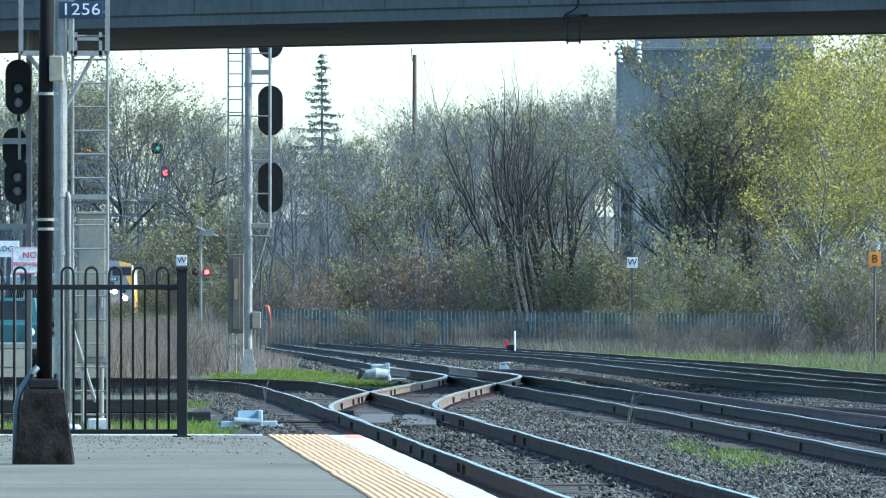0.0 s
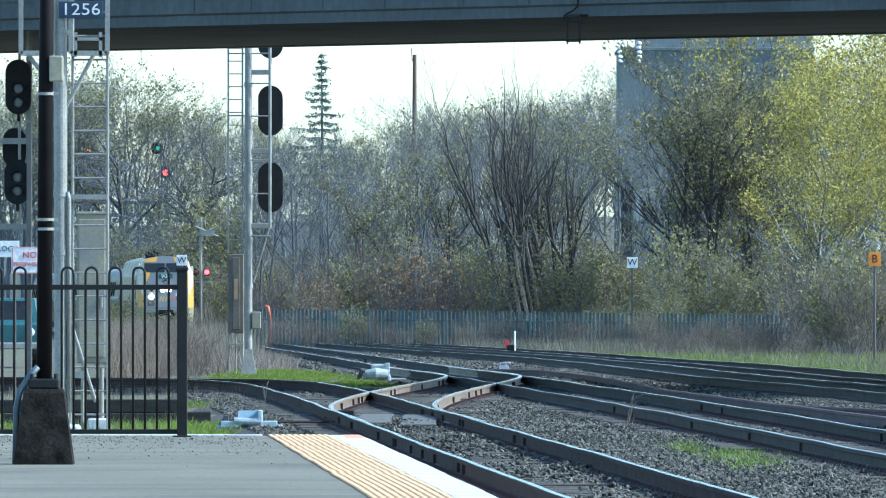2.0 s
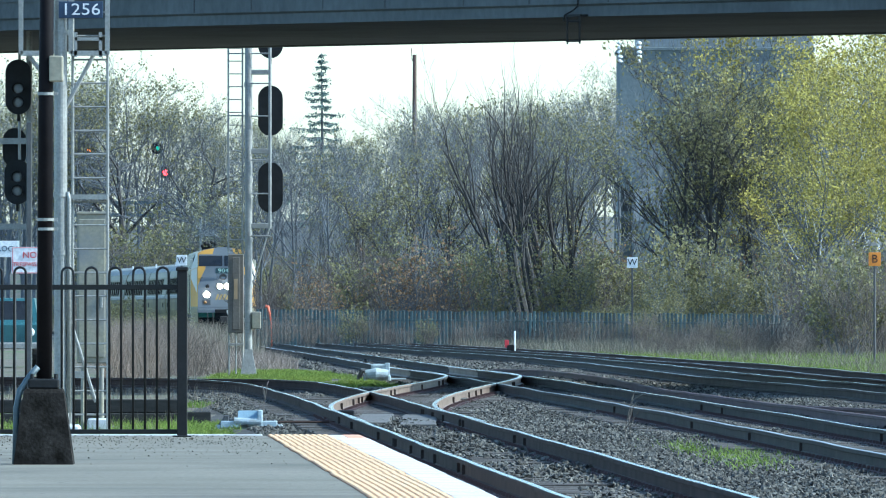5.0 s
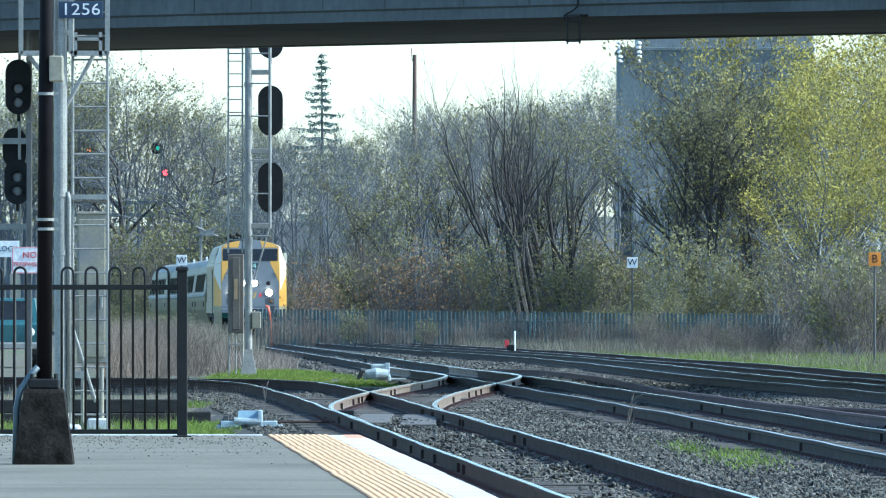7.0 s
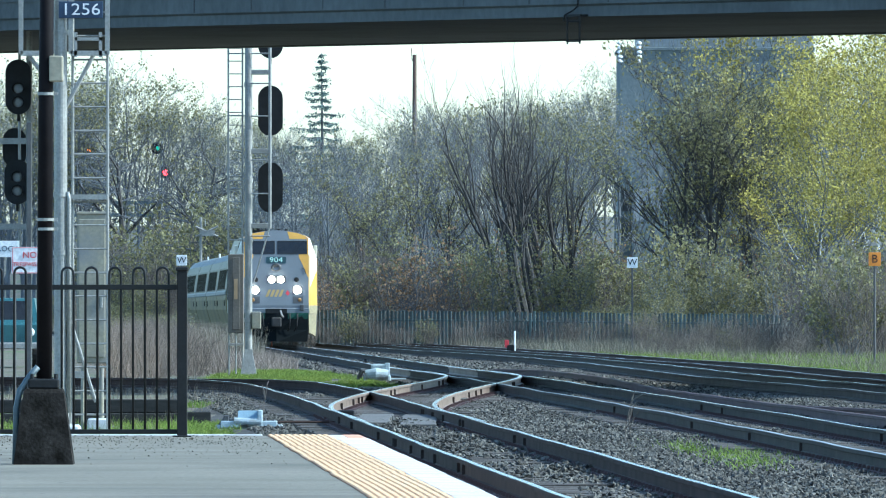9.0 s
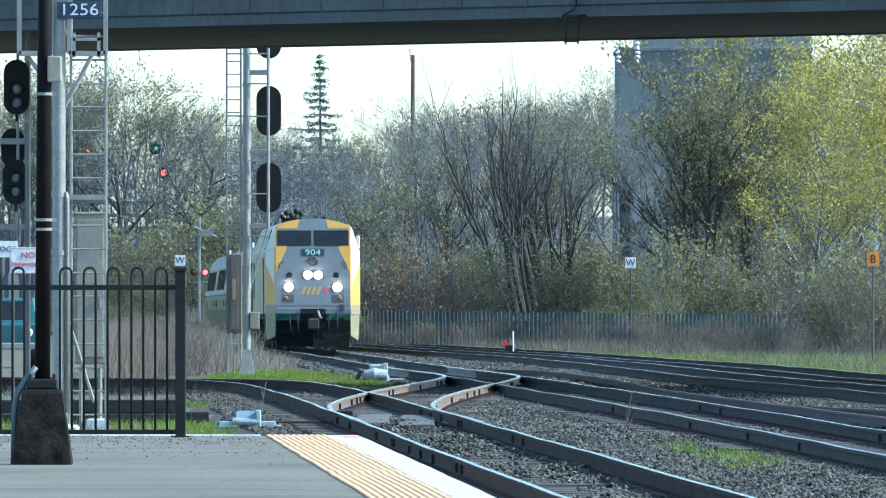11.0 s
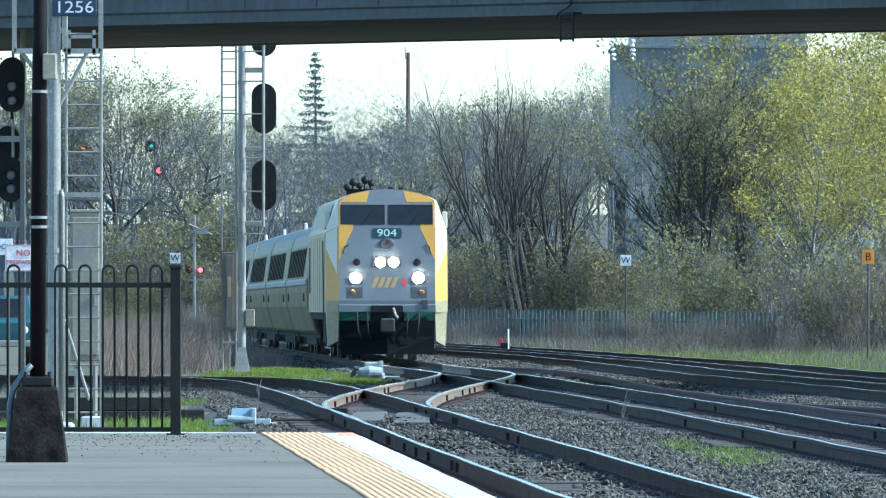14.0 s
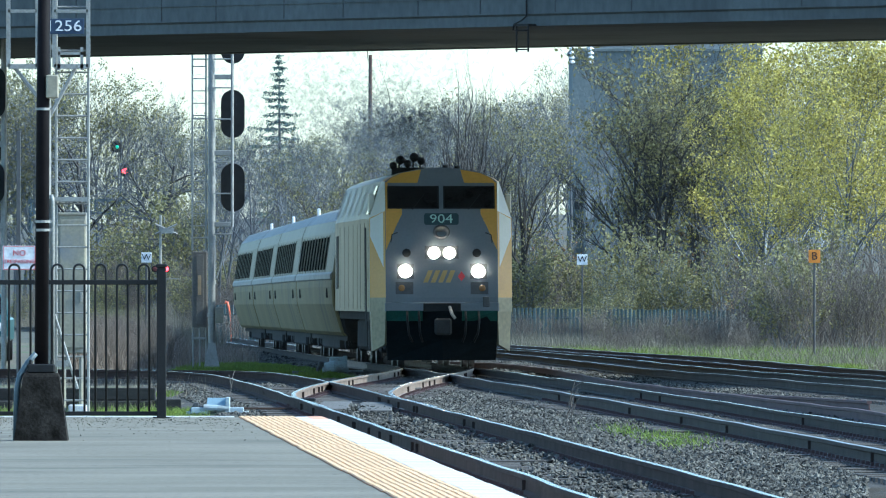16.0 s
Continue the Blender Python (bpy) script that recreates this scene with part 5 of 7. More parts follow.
def leaf_cloud(rng, tips, per, size, jitter):
    """Small folded leaves round the twig tips."""
    n = len(tips) * per
    c = np.repeat(np.array([tuple(t[0]) for t in tips]), per, axis=0) + rng.normal(0, jitter, (n, 3))
    u = rng.normal(0, 1, (n, 3))
    u /= np.linalg.norm(u, axis=1)[:, None]
    w = np.cross(u, rng.normal(0, 1, (n, 3)))
    w /= np.linalg.norm(w, axis=1)[:, None] + 1e-9
    sz = size * rng.uniform(0.6, 1.3, (n, 1))
    nn = np.cross(u, w) * sz * 0.15
    v = np.stack([c - u * sz * 0.6, c + w * sz * 0.36 + nn, c + u * sz * 0.6, c - w * sz * 0.36 + nn], 1).reshape(-1, 3)
    f = np.arange(n * 4).reshape(-1, 4)
    return v, f


def quick_mesh(name, v, f, mat):
    me = bpy.data.meshes.new(name)
    me.from_pydata([tuple(p) for p in v], [], [tuple(q) for q in f])
    me.materials.append(mat)
    me.update()
    return me


TALL = {}


def make_tree(name, seed, height, label, category, leaf=None, per=0, size=0.1, jitter=0.25, bark=("bark", "bark"), split=False, **kw):
    rng = random.Random(seed)
    sh, tips = Shape(), []
    grow(rng, sh, (0, 0, -0.3), height, tips=tips, **kw)
    t = thing(name, 0, 0, 0, label, category)
    TALL[t.name] = max(p[2] for p in sh.v)
    if split:
        for k in range(kw["stems"]):
            one = Shape()
            grow(rng, one, (0, 0, -0.3), height, tips=None, only=k, **kw)
            part("stem", one, [M[bark[0]], M[bark[1]]], t)
        return t
    part("trunk", sh, [M[bark[0]], M[bark[1]]], t)
    if leaf:
        v, f = leaf_cloud(np.random.RandomState(seed), tips, per, size, jitter)
        part("crown", quick_mesh("crown", v, f, M[leaf]), None, t)
    return t


def place(proto, x, y, turn, scale=1.0, group=""):
    o = copy_thing(proto, pose(x, y, ground_z(x, y) - 0.05, 0, 0, turn) @ Matrix.Scale(scale, 4))
    o.scale = (scale, scale, scale)
    if group:
        o["group"] = group
    return o


def blades(rng, spots, h, w, lean=0.25):
    """Upright grass blades, three points each, on spots (n, 3)."""
    n = len(spots)
    a = rng.uniform(0, 2 * math.pi, n)
    hh = h * rng.uniform(0.5, 1.25, n)
    d = np.stack([np.cos(a), np.sin(a), np.zeros(n)], 1)
    tip = spots + np.stack([rng.normal(0, lean, n) * hh, rng.normal(0, lean, n) * hh, hh], 1)
    v = np.stack([spots - d * w / 2, spots + d * w / 2, tip], 1).reshape(-1, 3)
    return v, np.arange(n * 3).reshape(-1, 3)


def scatter(rng, n, x0, x1, y0, y1):
    """Points on the ground; x0 and x1 may follow y."""
    y = rng.uniform(y0, y1, n)
    a = np.array([x0(q) if callable(x0) else x0 for q in y])
    b = np.array([x1(q) if callable(x1) else x1 for q in y])
    x = a + (b - a) * rng.uniform(0, 1, n)
    z = np.array([ground_z(p, q) for p, q in zip(x, y)])
    return np.stack([x, y, z], 1)


def stuff(name, v, f, mat, label, category):
    ob = new(name, quick_mesh(name, v, f, M[mat]))
    return tagged(ob, label, category, kind="stuff")


def build_woods():
    bare = [make_tree("bare_tree", 11 + i, 10.0, "tall leafless grey-brown tree at the woodland edge", "tree", spread=0.8, kids=(8, 6, 5, 4), r0=0.13, depth=4, bark=("bark", "bark_pale"))
            for i in range(3)]
    bud = [make_tree("budding_tree", 31 + i, 10.0, "tree with sparse olive spring buds", "tree", leaf="leaf_dull", per=1, size=0.13, jitter=0.12,
                     spread=0.8, kids=(8, 6, 5, 3), r0=0.13, depth=4) for i in range(3)]
    clump = make_tree("multi_stem_tree", 57, 10.5, "leafless tree with many leaning dark stems", "tree", spread=0.5, kids=(4, 4, 4), stems=8, lean=(-0.27, 0), r0=0.23, depth=3, up=0.75, start=0.45, splay=0.24, bark=("bark_dark", "bark_dark"), split=True)
    green = [make_tree("leafing_tree", 71 + i, 12.0, "tree in fresh yellow-green spring leaf", "tree", leaf="leaf", per=4, size=0.14, jitter=0.2,
                       spread=0.75, kids=(9, 6, 5, 3), r0=0.14, depth=4, start=0.12) for i in range(3)]
    birch = make_tree("birch_tree", 91, 12.0, "white-barked birch in yellow-green leaf", "tree", leaf="leaf", per=3, size=0.14, jitter=0.2, bark=("birch", "bark_pale"),
                      spread=0.55, kids=(10, 6, 4, 3), r0=0.065, depth=4, lean=(-0.12, 0))
    brush = make_tree("shrub", 101, 3.0, "leafless brown thicket shrub", "shrub", spread=0.6, stems=12, kids=(5, 4, 3), r0=0.018, depth=3, start=0.1, bark=("twig_brown", "twig_brown"))
    gbrush = make_tree("shrub", 111, 3.0, "shrub in first olive-green leaf", "shrub", leaf="leaf_dull", per=2, size=0.13, jitter=0.2, spread=0.6, stems=7, kids=(5, 4, 3), r0=0.03, depth=3, start=0.1)
    rng = random.Random(5)

    def tops(px):
        return float(np.interp(px, [-50, 200, 250, 300, 380, 450, 520, 600, 660, 720, 790, 860, 950, 1010, 1080, 1120, 1600],
                               [95, 95, 110, 150, 185, 205, 220, 225, 212, 190, 165, 160, 155, 165, 125, 80, 60]))

    def at(px, y, proto, cap=None, group="woodland behind the tracks"):
        if 1030 < px < 1205 and y < 600:
            px += 175 if px > 1110 else -110
        x = (px - 784) * y / FOCAL
        top = 1.85 + (475 - tops(px) - rng.uniform(-10, 30)) * y / FOCAL
        sc = max(0.25, (top - ground_z(x, y)) / TALL[proto.name]) * (cap or 1)
        place(proto, x, y, rng.uniform(0, 360), sc, group)

    dark = [make_tree("woodland_tree", 141 + i, 10.0, "slender dark-trunked tree in first bud", "tree", leaf="leaf_dull", per=1, size=0.15, jitter=0.16,
                      spread=0.75, kids=(8, 6, 5, 3), r0=0.17, depth=4, start=0.3, bark=("bark_dark", "bark_dark")) for i in range(2)]
    for i in (0, 1, 2, 6):
        at(640 + i * 70 + rng.uniform(-16, 16), 512 + rng.uniform(-8, 8), dark[i % 2], cap=rng.uniform(0.75, 0.98))
    for i in range(13):
        at(450 + i * 55 + rng.uniform(-16, 16), 810 + rng.uniform(-20, 40), rng.choice(bud))
    for layer, (y, n) in enumerate(((524, 13), (580, 14), (640, 14), (710, 15))):
        for i in range(n):
            px = 440 + (i + rng.uniform(0.1, 0.9)) * 720 / n
            at(px, y + rng.uniform(-16, 16), rng.choice(bare + bud if layer else bare + bare + bud))
    for y, n in ((744, 9), (800, 10), (880, 10)):
        for i in range(n):
            px = -20 + (i + rng.uniform(0.1, 0.9)) * 500 / n
            at(px, y, rng.choice(bud + bud + bare))
    oak = make_tree("bare_tree", 131, 11.0, "wide dark leafless tree with drooping limbs", "tree", spread=1.3, kids=(9, 7, 5, 4), r0=0.32, depth=4, up=0.1, start=0.3, sag=0.12, bark=("bark_dark", "bark"))
    place(oak, (345 - 784) * 0.0345, 690, 40, 0.95, "woodland behind the tracks")
    place(oak, (225 - 784) * 0.0365, 730, 150, 1.1, "woodland behind the tracks")
    for o in list(oak.children) + [oak]:
        bpy.data.objects.remove(o)
    place(clump, (950 - 784) * 0.0238, 476, 8, 0.88, "multi-stem trees")
    place(clump, (1000 - 784) * 0.0241, 482, 38, 0.82, "multi-stem trees")
    for px, y, k, s in ((1225, 464, 1, 0.95), (1260, 430, 2, 1.0), (1330, 410, 0, 0.95), (1400, 424, 1, 1.0), (1450, 392, 2, 0.9),
                        (1520, 410, 1, 1.05), (1575, 380, 0, 1.0), (1640, 400, 2, 1.0), (1238, 500, 0, 1.15), (1350, 504, 2, 1.2), (1500, 500, 0, 1.2), (1700, 392, 1, 1.0), (1760, 430, 0, 1.0), (1690, 500, 2, 1.2)):
        y = max(y, 470) if px < 1420 else y
        at(px, y, (green[k] if px > 1330 else dark[k % 2]), cap=s, group="leafing trees right of the tracks")
    for i, px in enumerate((1258, 1308)):
        at(px, 472 + 14 * (i % 3), dark[i % 2], cap=rng.uniform(0.85, 1.05), group="leafing trees right of the tracks")
    for i in range(9):
        px = 1060 + i * 26 + rng.uniform(-8, 8)
        y = rng.uniform(444, 468)
        place(gbrush, (px - 784) * y / FOCAL, y, rng.uniform(0, 360), rng.uniform(0.4, 0.75), "brush behind the fence")
    rust = make_tree("shrub", 171, 3.2, "shrub holding rust-brown dry leaves", "shrub", leaf="leaf_brown", per=1, size=0.1, jitter=0.25, spread=0.6, stems=6, kids=(5, 4, 4), r0=0.03, depth=3, start=0.1)
    fresh = make_tree("shrub", 181, 3.2, "shrub in thin olive-green leaf", "shrub", leaf="leaf_dull", per=2, size=0.1, jitter=0.22, spread=0.6, stems=6, kids=(5, 4, 4), r0=0.03, depth=3, start=0.1)
    for i, px in enumerate((560, 640, 700, 742, 800, 842, 872, 905, 968, 1005, 1040, 1072, 1128, 1150)):
        y = 472 + 9 * (i % 3)
        place((rust, fresh, gbrush)[(i * 2 + i // 4) % 3] if px < 1100 else fresh, (px - 784) * y / FOCAL, y, 67 * i, (0.95 + 0.13 * (i * 5 % 4)) if px < 1100 else 0.62, "brush behind the fence")
    for i, px in enumerate((1192, 1222, 1248, 1280, 1312, 1345, 1380)):
        y = 458 + 7 * (i % 3)
        place((fresh, gbrush, rust)[i % 3], (px - 784) * y / FOCAL, y, 83 * i, 0.95 + 0.15 * (i * 3 % 4), "brush behind the fence")
    wide = make_tree("spreading_tree", 191, 11.0, "wide dark-limbed tree in yellow-olive spring leaf", "tree", leaf="leaf_olive", per=2, size=0.11, jitter=0.24,
                     spread=1.1, kids=(10, 7, 4, 3), r0=0.24, depth=4, up=0.3, start=0.4, bark=("bark", "bark"))
    for px, y, cap in ((1272, 500, 1.0), (1345, 486, 0.97), (1425, 470, 0.9)):
        at(px, y, wide, cap=cap, group="spreading trees by the building")
    for px, y, k, sc in ((1086, 556, 0, 1.1), (1165, 540, 1, 1.0)):
        place(bare[k], (px - 784) * y / FOCAL, y, 50 * k + px, sc, "thin trees before the building")
    for px, y in ((1490, 420), (1440, 436), (1545, 424)):
        at(px, y, birch, group="birches")
    for i in range(92):
        px = 1150 + i * 11 + rng.uniform(-10, 10) if i < 56 else 480 + (i - 56) * 24 + rng.uniform(-9, 9)
        y = rng.uniform(344, 392) if i < 56 else 456 - 1.25 * ((px - 784) * 0.022 + 7.6) - rng.uniform(2, 8)
        x = (px - 784) * y / FOCAL
        if i < 56 and px < 1345 and i % 2:
            continue
        place(rng.choice([brush, brush, brush, brush, brush, gbrush]), x, y, rng.uniform(0, 360), (rng.uniform(0.28, 0.5) if i >= 56 else rng.uniform(0.25, 0.5)) if px < 1440 else rng.uniform(0.6, 1.2), "brush along the fence")
    for i in range(40):
        px = 470 + i * 16 + rng.uniform(-10, 10)
        y = rng.uniform(476, 500)
        place(rng.choice([brush, brush, brush, brush, gbrush]), (px - 784) * y / FOCAL, y, rng.uniform(0, 360), rng.uniform(0.7, 1.5), "brush behind the fence")
    for i in range(16):
        px = 215 + i * 15 + rng.uniform(-10, 10)
        y = rng.uniform(252, 330)
        x = (px - 784) * y / FOCAL
        if x < -0.0375 * (y - 226) - 4.2:
            place(brush, x, y, rng.uniform(0, 360), rng.uniform(0.3, 0.5), "brush in the reeds")
    for i in range(7):
        place(fresh, (190 + i * 17 - 784) * 0.0165, 330 + 4 * i, 50 * i, 0.36, "leafing shrubs behind the platform fence")
    for i in range(16):
        px = 190 + i * 18 + rng.uniform(-10, 10)
        y = rng.uniform(680, 730)
        place(rng.choice([brush, gbrush, gbrush]), (px - 784) * y / FOCAL, y, rng.uniform(0, 360), rng.uniform(1.0, 2.0), "brush behind the fence")
    for i in range(44):
        px = 150 + i * 7 + rng.uniform(-10, 10)
        y = rng.uniform(516, 670)
        x = (px - 784) * y / FOCAL
        if x < along(MAIN_TRACK, y) - 3.5:
            place(rng.choice([brush, brush, gbrush]), x, y, rng.uniform(0, 360), rng.uniform(0.35, 0.65), "brush on the slope")
    for i in range(46):
        y = rng.uniform(536, 800)
        x = along(MAIN_TRACK, y) + rng.uniform(2.6, 7.5)
        place(rng.choice([brush, brush, gbrush]), x, y, rng.uniform(0, 360), rng.uniform(0.5, 1.1), "brush on the slope")
    for proto in bare + bud + [clump] + dark + green + [birch, brush, gbrush, rust, fresh, wide]:
        for o in list(proto.children) + [proto]:
            bpy.data.objects.remove(o)


def build_spruce(x, y, h):
    sp = thing("spruce_tree", x, y, ground_z(x, y), "dark narrow spruce rising above the woods", "tree")
    rng = random.Random(3)
    t = Shape()
    t.tube([(0, 0, 0), (0.05, 0, h * 0.5), (0, 0, h)], [0.2, 0.11, 0.015], 7)
    spots = []
    z = h * 0.25
    while z < h - 0.1:
        f = 1 - z / h
        n = 6
        for k in range(n):
            a = 2 * math.pi * (k + rng.random()) / n
            L = (0.12 + 4.6 * f) * rng.uniform(0.45, 1.15)
            d = Vector((math.cos(a), math.sin(a), rng.uniform(-0.25, 0.05)))
            p1 = Vector((0, 0, z)) + d * L * 0.6
            p2 = p1 + Vector((d.x, d.y, 0.12)) * L * 0.4
            t.tube([(0, 0, z), p1, p2], [0.03, 0.02, 0.006], 3)
            m = int(6 + L * 26)
            for q in range(m):
                u = rng.uniform(0.15, 1.0)
                c = Vector((0, 0, z)).lerp(p1, u / 0.6) if u < 0.6 else p1.lerp(p2, (u - 0.6) / 0.4)
                spots.append((c + Vector((rng.gauss(0, 0.05), rng.gauss(0, 0.05), -abs(rng.gauss(0, 0.09)))), d))
        z += 0.32 + 0.42 * f
    part("trunk", t, M["bark"], sp)
    v, f = leaf_cloud(np.random.RandomState(4), spots, 1, 0.13, 0.04)
    part("crown", quick_mesh("crown", v, f, M["needle"]), None, sp)


def build_board_fence():
    fe = thing("board_fence", 0, 0, 0, "weathered grey-green board fence behind the tracks", "fence")
    b = Shape()
    b.box(-0.075, 0.075, -0.012, 0.012, 0, 1.75, c=0.004)
    me = b.mesh("board", M["board"])
    rng = random.Random(9)
    xs = np.arange(-7.6, 13.2, 0.158)
    for i, x in enumerate(xs):
        y = 464 - 1.25 * (x + 7.6)
        o = part("board", me, None, fe)
        o.matrix_basis = pose(x, y, 0.17 - 1.75 + rng.uniform(-0.03, 0.03) - 0.006 * (x + 7.6), 0, rng.uniform(-0.8, 0.8), -51.0 + rng.uniform(-3, 3))
    for z in (-1.2, -0.2):
        r = Shape()
        r.tube([(-7.6, 464.1, z), (13.2, 438.1, z - 0.12)], 0.04, 4)
        part("rail", r, M["board"], fe)


def build_ballast():
    rng = np.random.RandomState(7)
    spots = []
    for y0, y1, dens in ((84, 116, 190), (116, 150, 140), (150, 200, 80), (200, 300, 32), (300, 400, 14)):
        left, right = ballast_left, lambda y: min(0.04 * y + 0.6, ballast_right(y))
        width = right((y0 + y1) / 2) - left((y0 + y1) / 2)
        spots.append(scatter(rng, int(dens * width * (y1 - y0)), left, right, y0, y1))
    gauge = scatter(rng, 4600, lambda y: along(PLATFORM_TRACK, y) - 0.66, lambda y: along(PLATFORM_TRACK, y) + 0.66, 86, 160)
    gauge = gauge[[noise.noise((p[0] * 1.5, p[1] * 0.4, 11)) > -0.1 for p in gauge]]
    gauge[:, 2] += 0.05
    spots.append(gauge)
    c = np.concatenate(spots)
    n = len(c)
    c[:, 2] += rng.uniform(-0.01, 0.025, n) + 0.012 + np.array([0.05 * noise.noise((p[0] * 0.9, p[1] * 0.11, 2)) for p in c])
    base = np.array([(1, 0, 0), (-1, 0, 0), (0, 1, 0), (0, -1, 0), (0, 0, 1), (0, 0, -1)], float)
    far = np.where(c[:, 1] > 300, 2.2, np.where(c[:, 1] > 200, 1.6, 1.0))[:, None, None]
    r = far * rng.uniform(0.014, 0.038, (n, 1, 1)) * rng.uniform(0.5, 1.5, (n, 6, 1))
    v = base[None] * r
    a = rng.uniform(0, 6.28, (n, 2))
    ca, sa, cb, sb = np.cos(a[:, 0:1]), np.sin(a[:, 0:1]), np.cos(a[:, 1:2]), np.sin(a[:, 1:2])
    x, y, z = v[..., 0], v[..., 1], v[..., 2]
    x, z = ca * x + sa * z, -sa * x + ca * z
    x, y = cb * x - sb * y, sb * x + cb * y
    v = np.stack([x, y, z * 0.8], -1) + c[:, None, :]
    tri = np.array([(0, 2, 4), (2, 1, 4), (1, 3, 4), (3, 0, 4), (2, 0, 5), (1, 2, 5), (3, 1, 5), (0, 3, 5)])
    f = (tri[None] + 6 * np.arange(n)[:, None, None]).reshape(-1, 3)
    me = bpy.data.meshes.new("ballast_stones")
    me.vertices.add(n * 6)
    me.vertices.foreach_set("co", v.reshape(-1))
    me.loops.add(len(f) * 3)
    me.loops.foreach_set("vertex_index", f.reshape(-1).astype(np.int32))
    me.polygons.add(len(f))
    me.polygons.foreach_set("loop_start", np.arange(0, len(f) * 3, 3, dtype=np.int32))
    me.materials.append(M["stone"])
    me.update(calc_edges=True)
    me.shade_flat()
    tagged(new("ballast_stones", me), "loose grey crushed stone ballast between the rails", "ballast", kind="stuff")


def build_grass():
    rng = np.random.RandomState(12)
    # dry reeds left of the main track
    s = scatter(rng, 18000, lambda y: -0.03 * y, lambda y: 0.8 - 0.0375 * (y - 226) - 4.0 - 0.006 * (y - 236), 244, 370)
    keep = (s[:, 0] < -4.2) & ((s[:, 1] > 268) | (s[:, 0] < -6.4)) & np.array([noise.noise((p[0] * 0.7, p[1] * 0.1, 5)) > -0.15 for p in s])
    v, f = blades(rng, s[keep], 1.15, 0.015, 0.36)
    stuff("dry_reeds", v, f, "straw_mid", "tall dry straw-coloured reeds beside the main track", "reeds")
    s = scatter(rng, 20000, lambda y: -0.0275 * y, lambda y: along(MAIN_TRACK, y) - 2.4, 320, 620)
    v, f = blades(rng, s, 1.0, 0.03, 0.25)
    stuff("dry_weeds", v, f, "weed", "tall grey-brown weeds on the slope beside the main track", "weeds")
    s = scatter(rng, 14000, lambda y: along(MAIN_TRACK, y) + 2.2, lambda y: along(MAIN_TRACK, y) + 8, 500, 820)
    v, f = blades(rng, s, 0.8, 0.035, 0.3)
    stuff("dry_weeds", v, f, "weed", "grey-brown weeds between the main track and the woods", "weeds")
    s = scatter(rng, 9000, lambda y: ballast_left(y) - 2.2, lambda y: ballast_left(y) - 0.35, 290, 420)
    v, f = blades(rng, s, 0.4, 0.02, 0.45)
    stuff("dry_weeds", v, f, "straw_mid", "straw-coloured weeds on the shoulder of the main track", "weeds")
    s = scatter(rng, 9000, -9.5, -3.3, 118, 152)
    v, f = blades(rng, s, 0.22, 0.014, 0.4)
    stuff("tall_grass", v, f, "grass", "bright green grass behind the platform fence", "grass")
    n = 1300
    y = PLAT_END - 0.1 - np.abs(rng.normal(0, 5.2, n))
    x = np.array([rng.uniform(-5, edge_x(q) - 1.05) for q in y])
    tips = [(p, None) for p in np.stack([x, y, np.full(n, 0.206)], 1)]
    v, f = leaf_cloud(rng, tips, 1, 0.015, 0.0)
    v[:, 2] = np.maximum(v[:, 2], 0.201)
    stuff("platform_debris", v, f, "debris", "dark grit and leaf litter on the platform", "debris")
    s = scatter(rng, 5000, -14, -3.6, 122, 224)
    v, f = blades(rng, s, 0.2, 0.012, 0.4)
    stuff("dry_grass", v, f, "reed", "short dry grass left of the tracks", "grass")
    g = [scatter(rng, 26000, -5.4, lambda y: ballast_left(y) + 0.1, 226, 282), scatter(rng, 34000, -11.0, -3.9, 144, 192), scatter(rng, 4000, -3.9, -2.75, 138, 160),
         np.stack([rng.normal(3.28, 0.22, 620), rng.normal(123.6, 3.4, 620), np.zeros(620)], 1),
         np.stack([rng.normal(2.85, 0.15, 170), rng.normal(133, 2.6, 170), np.zeros(170)], 1)]
    for q in g[-2:]:
        q[:, 2] = [ground_z(a, b) + 0.02 for a, b, c in q]
    keep = np.concatenate(g)
    keep = keep[[noise.noise((p[0] * 1.1, p[1] * 0.175, 0)) > (-0.12 if p[0] < 0 else -0.5) for p in keep]]
    v, f = blades(rng, keep, 0.085, 0.02, 0.8)
    stuff("green_grass", v, f, "grass", "patches of fresh green grass between the tracks", "grass")
    s = scatter(rng, 60000, lambda y: along(SIDING, y) + 1.6, lambda y: 0.045 * y, 240, 400)
    s = s[[p[0] > ballast_right(p[1]) for p in s]]
    s = s[np.array([noise.noise((p[0] * 0.6, p[1] * 0.075, 8)) > -0.25 for p in s])]
    v, f = blades(rng, s, 0.2, 0.02, 0.4)
    stuff("verge_grass", v, f, "grass", "green grass verge beyond the siding", "grass")
    s = scatter(rng, 15000, lambda y: along(SIDING, y) + 1.5, lambda y: 0.0425 * y, 370, 450)
    v, f = blades(rng, s, 0.5, 0.022, 0.35)
    s2 = scatter(rng, 9000, lambda y: along(SIDING, y) + 1.8, lambda y: 0.0475 * y, 220, 380)
    s2 = s2[[p[0] > ballast_right(p[1]) + 0.3 for p in s2]]
    v2, f2 = blades(rng, s2, 0.36, 0.018, 0.5)
    v, f = np.concatenate([v, v2]), np.concatenate([f, f2 + len(v)])
    stuff("dry_weeds", v, f, "weed", "tall dry weeds along the board fence", "weeds")


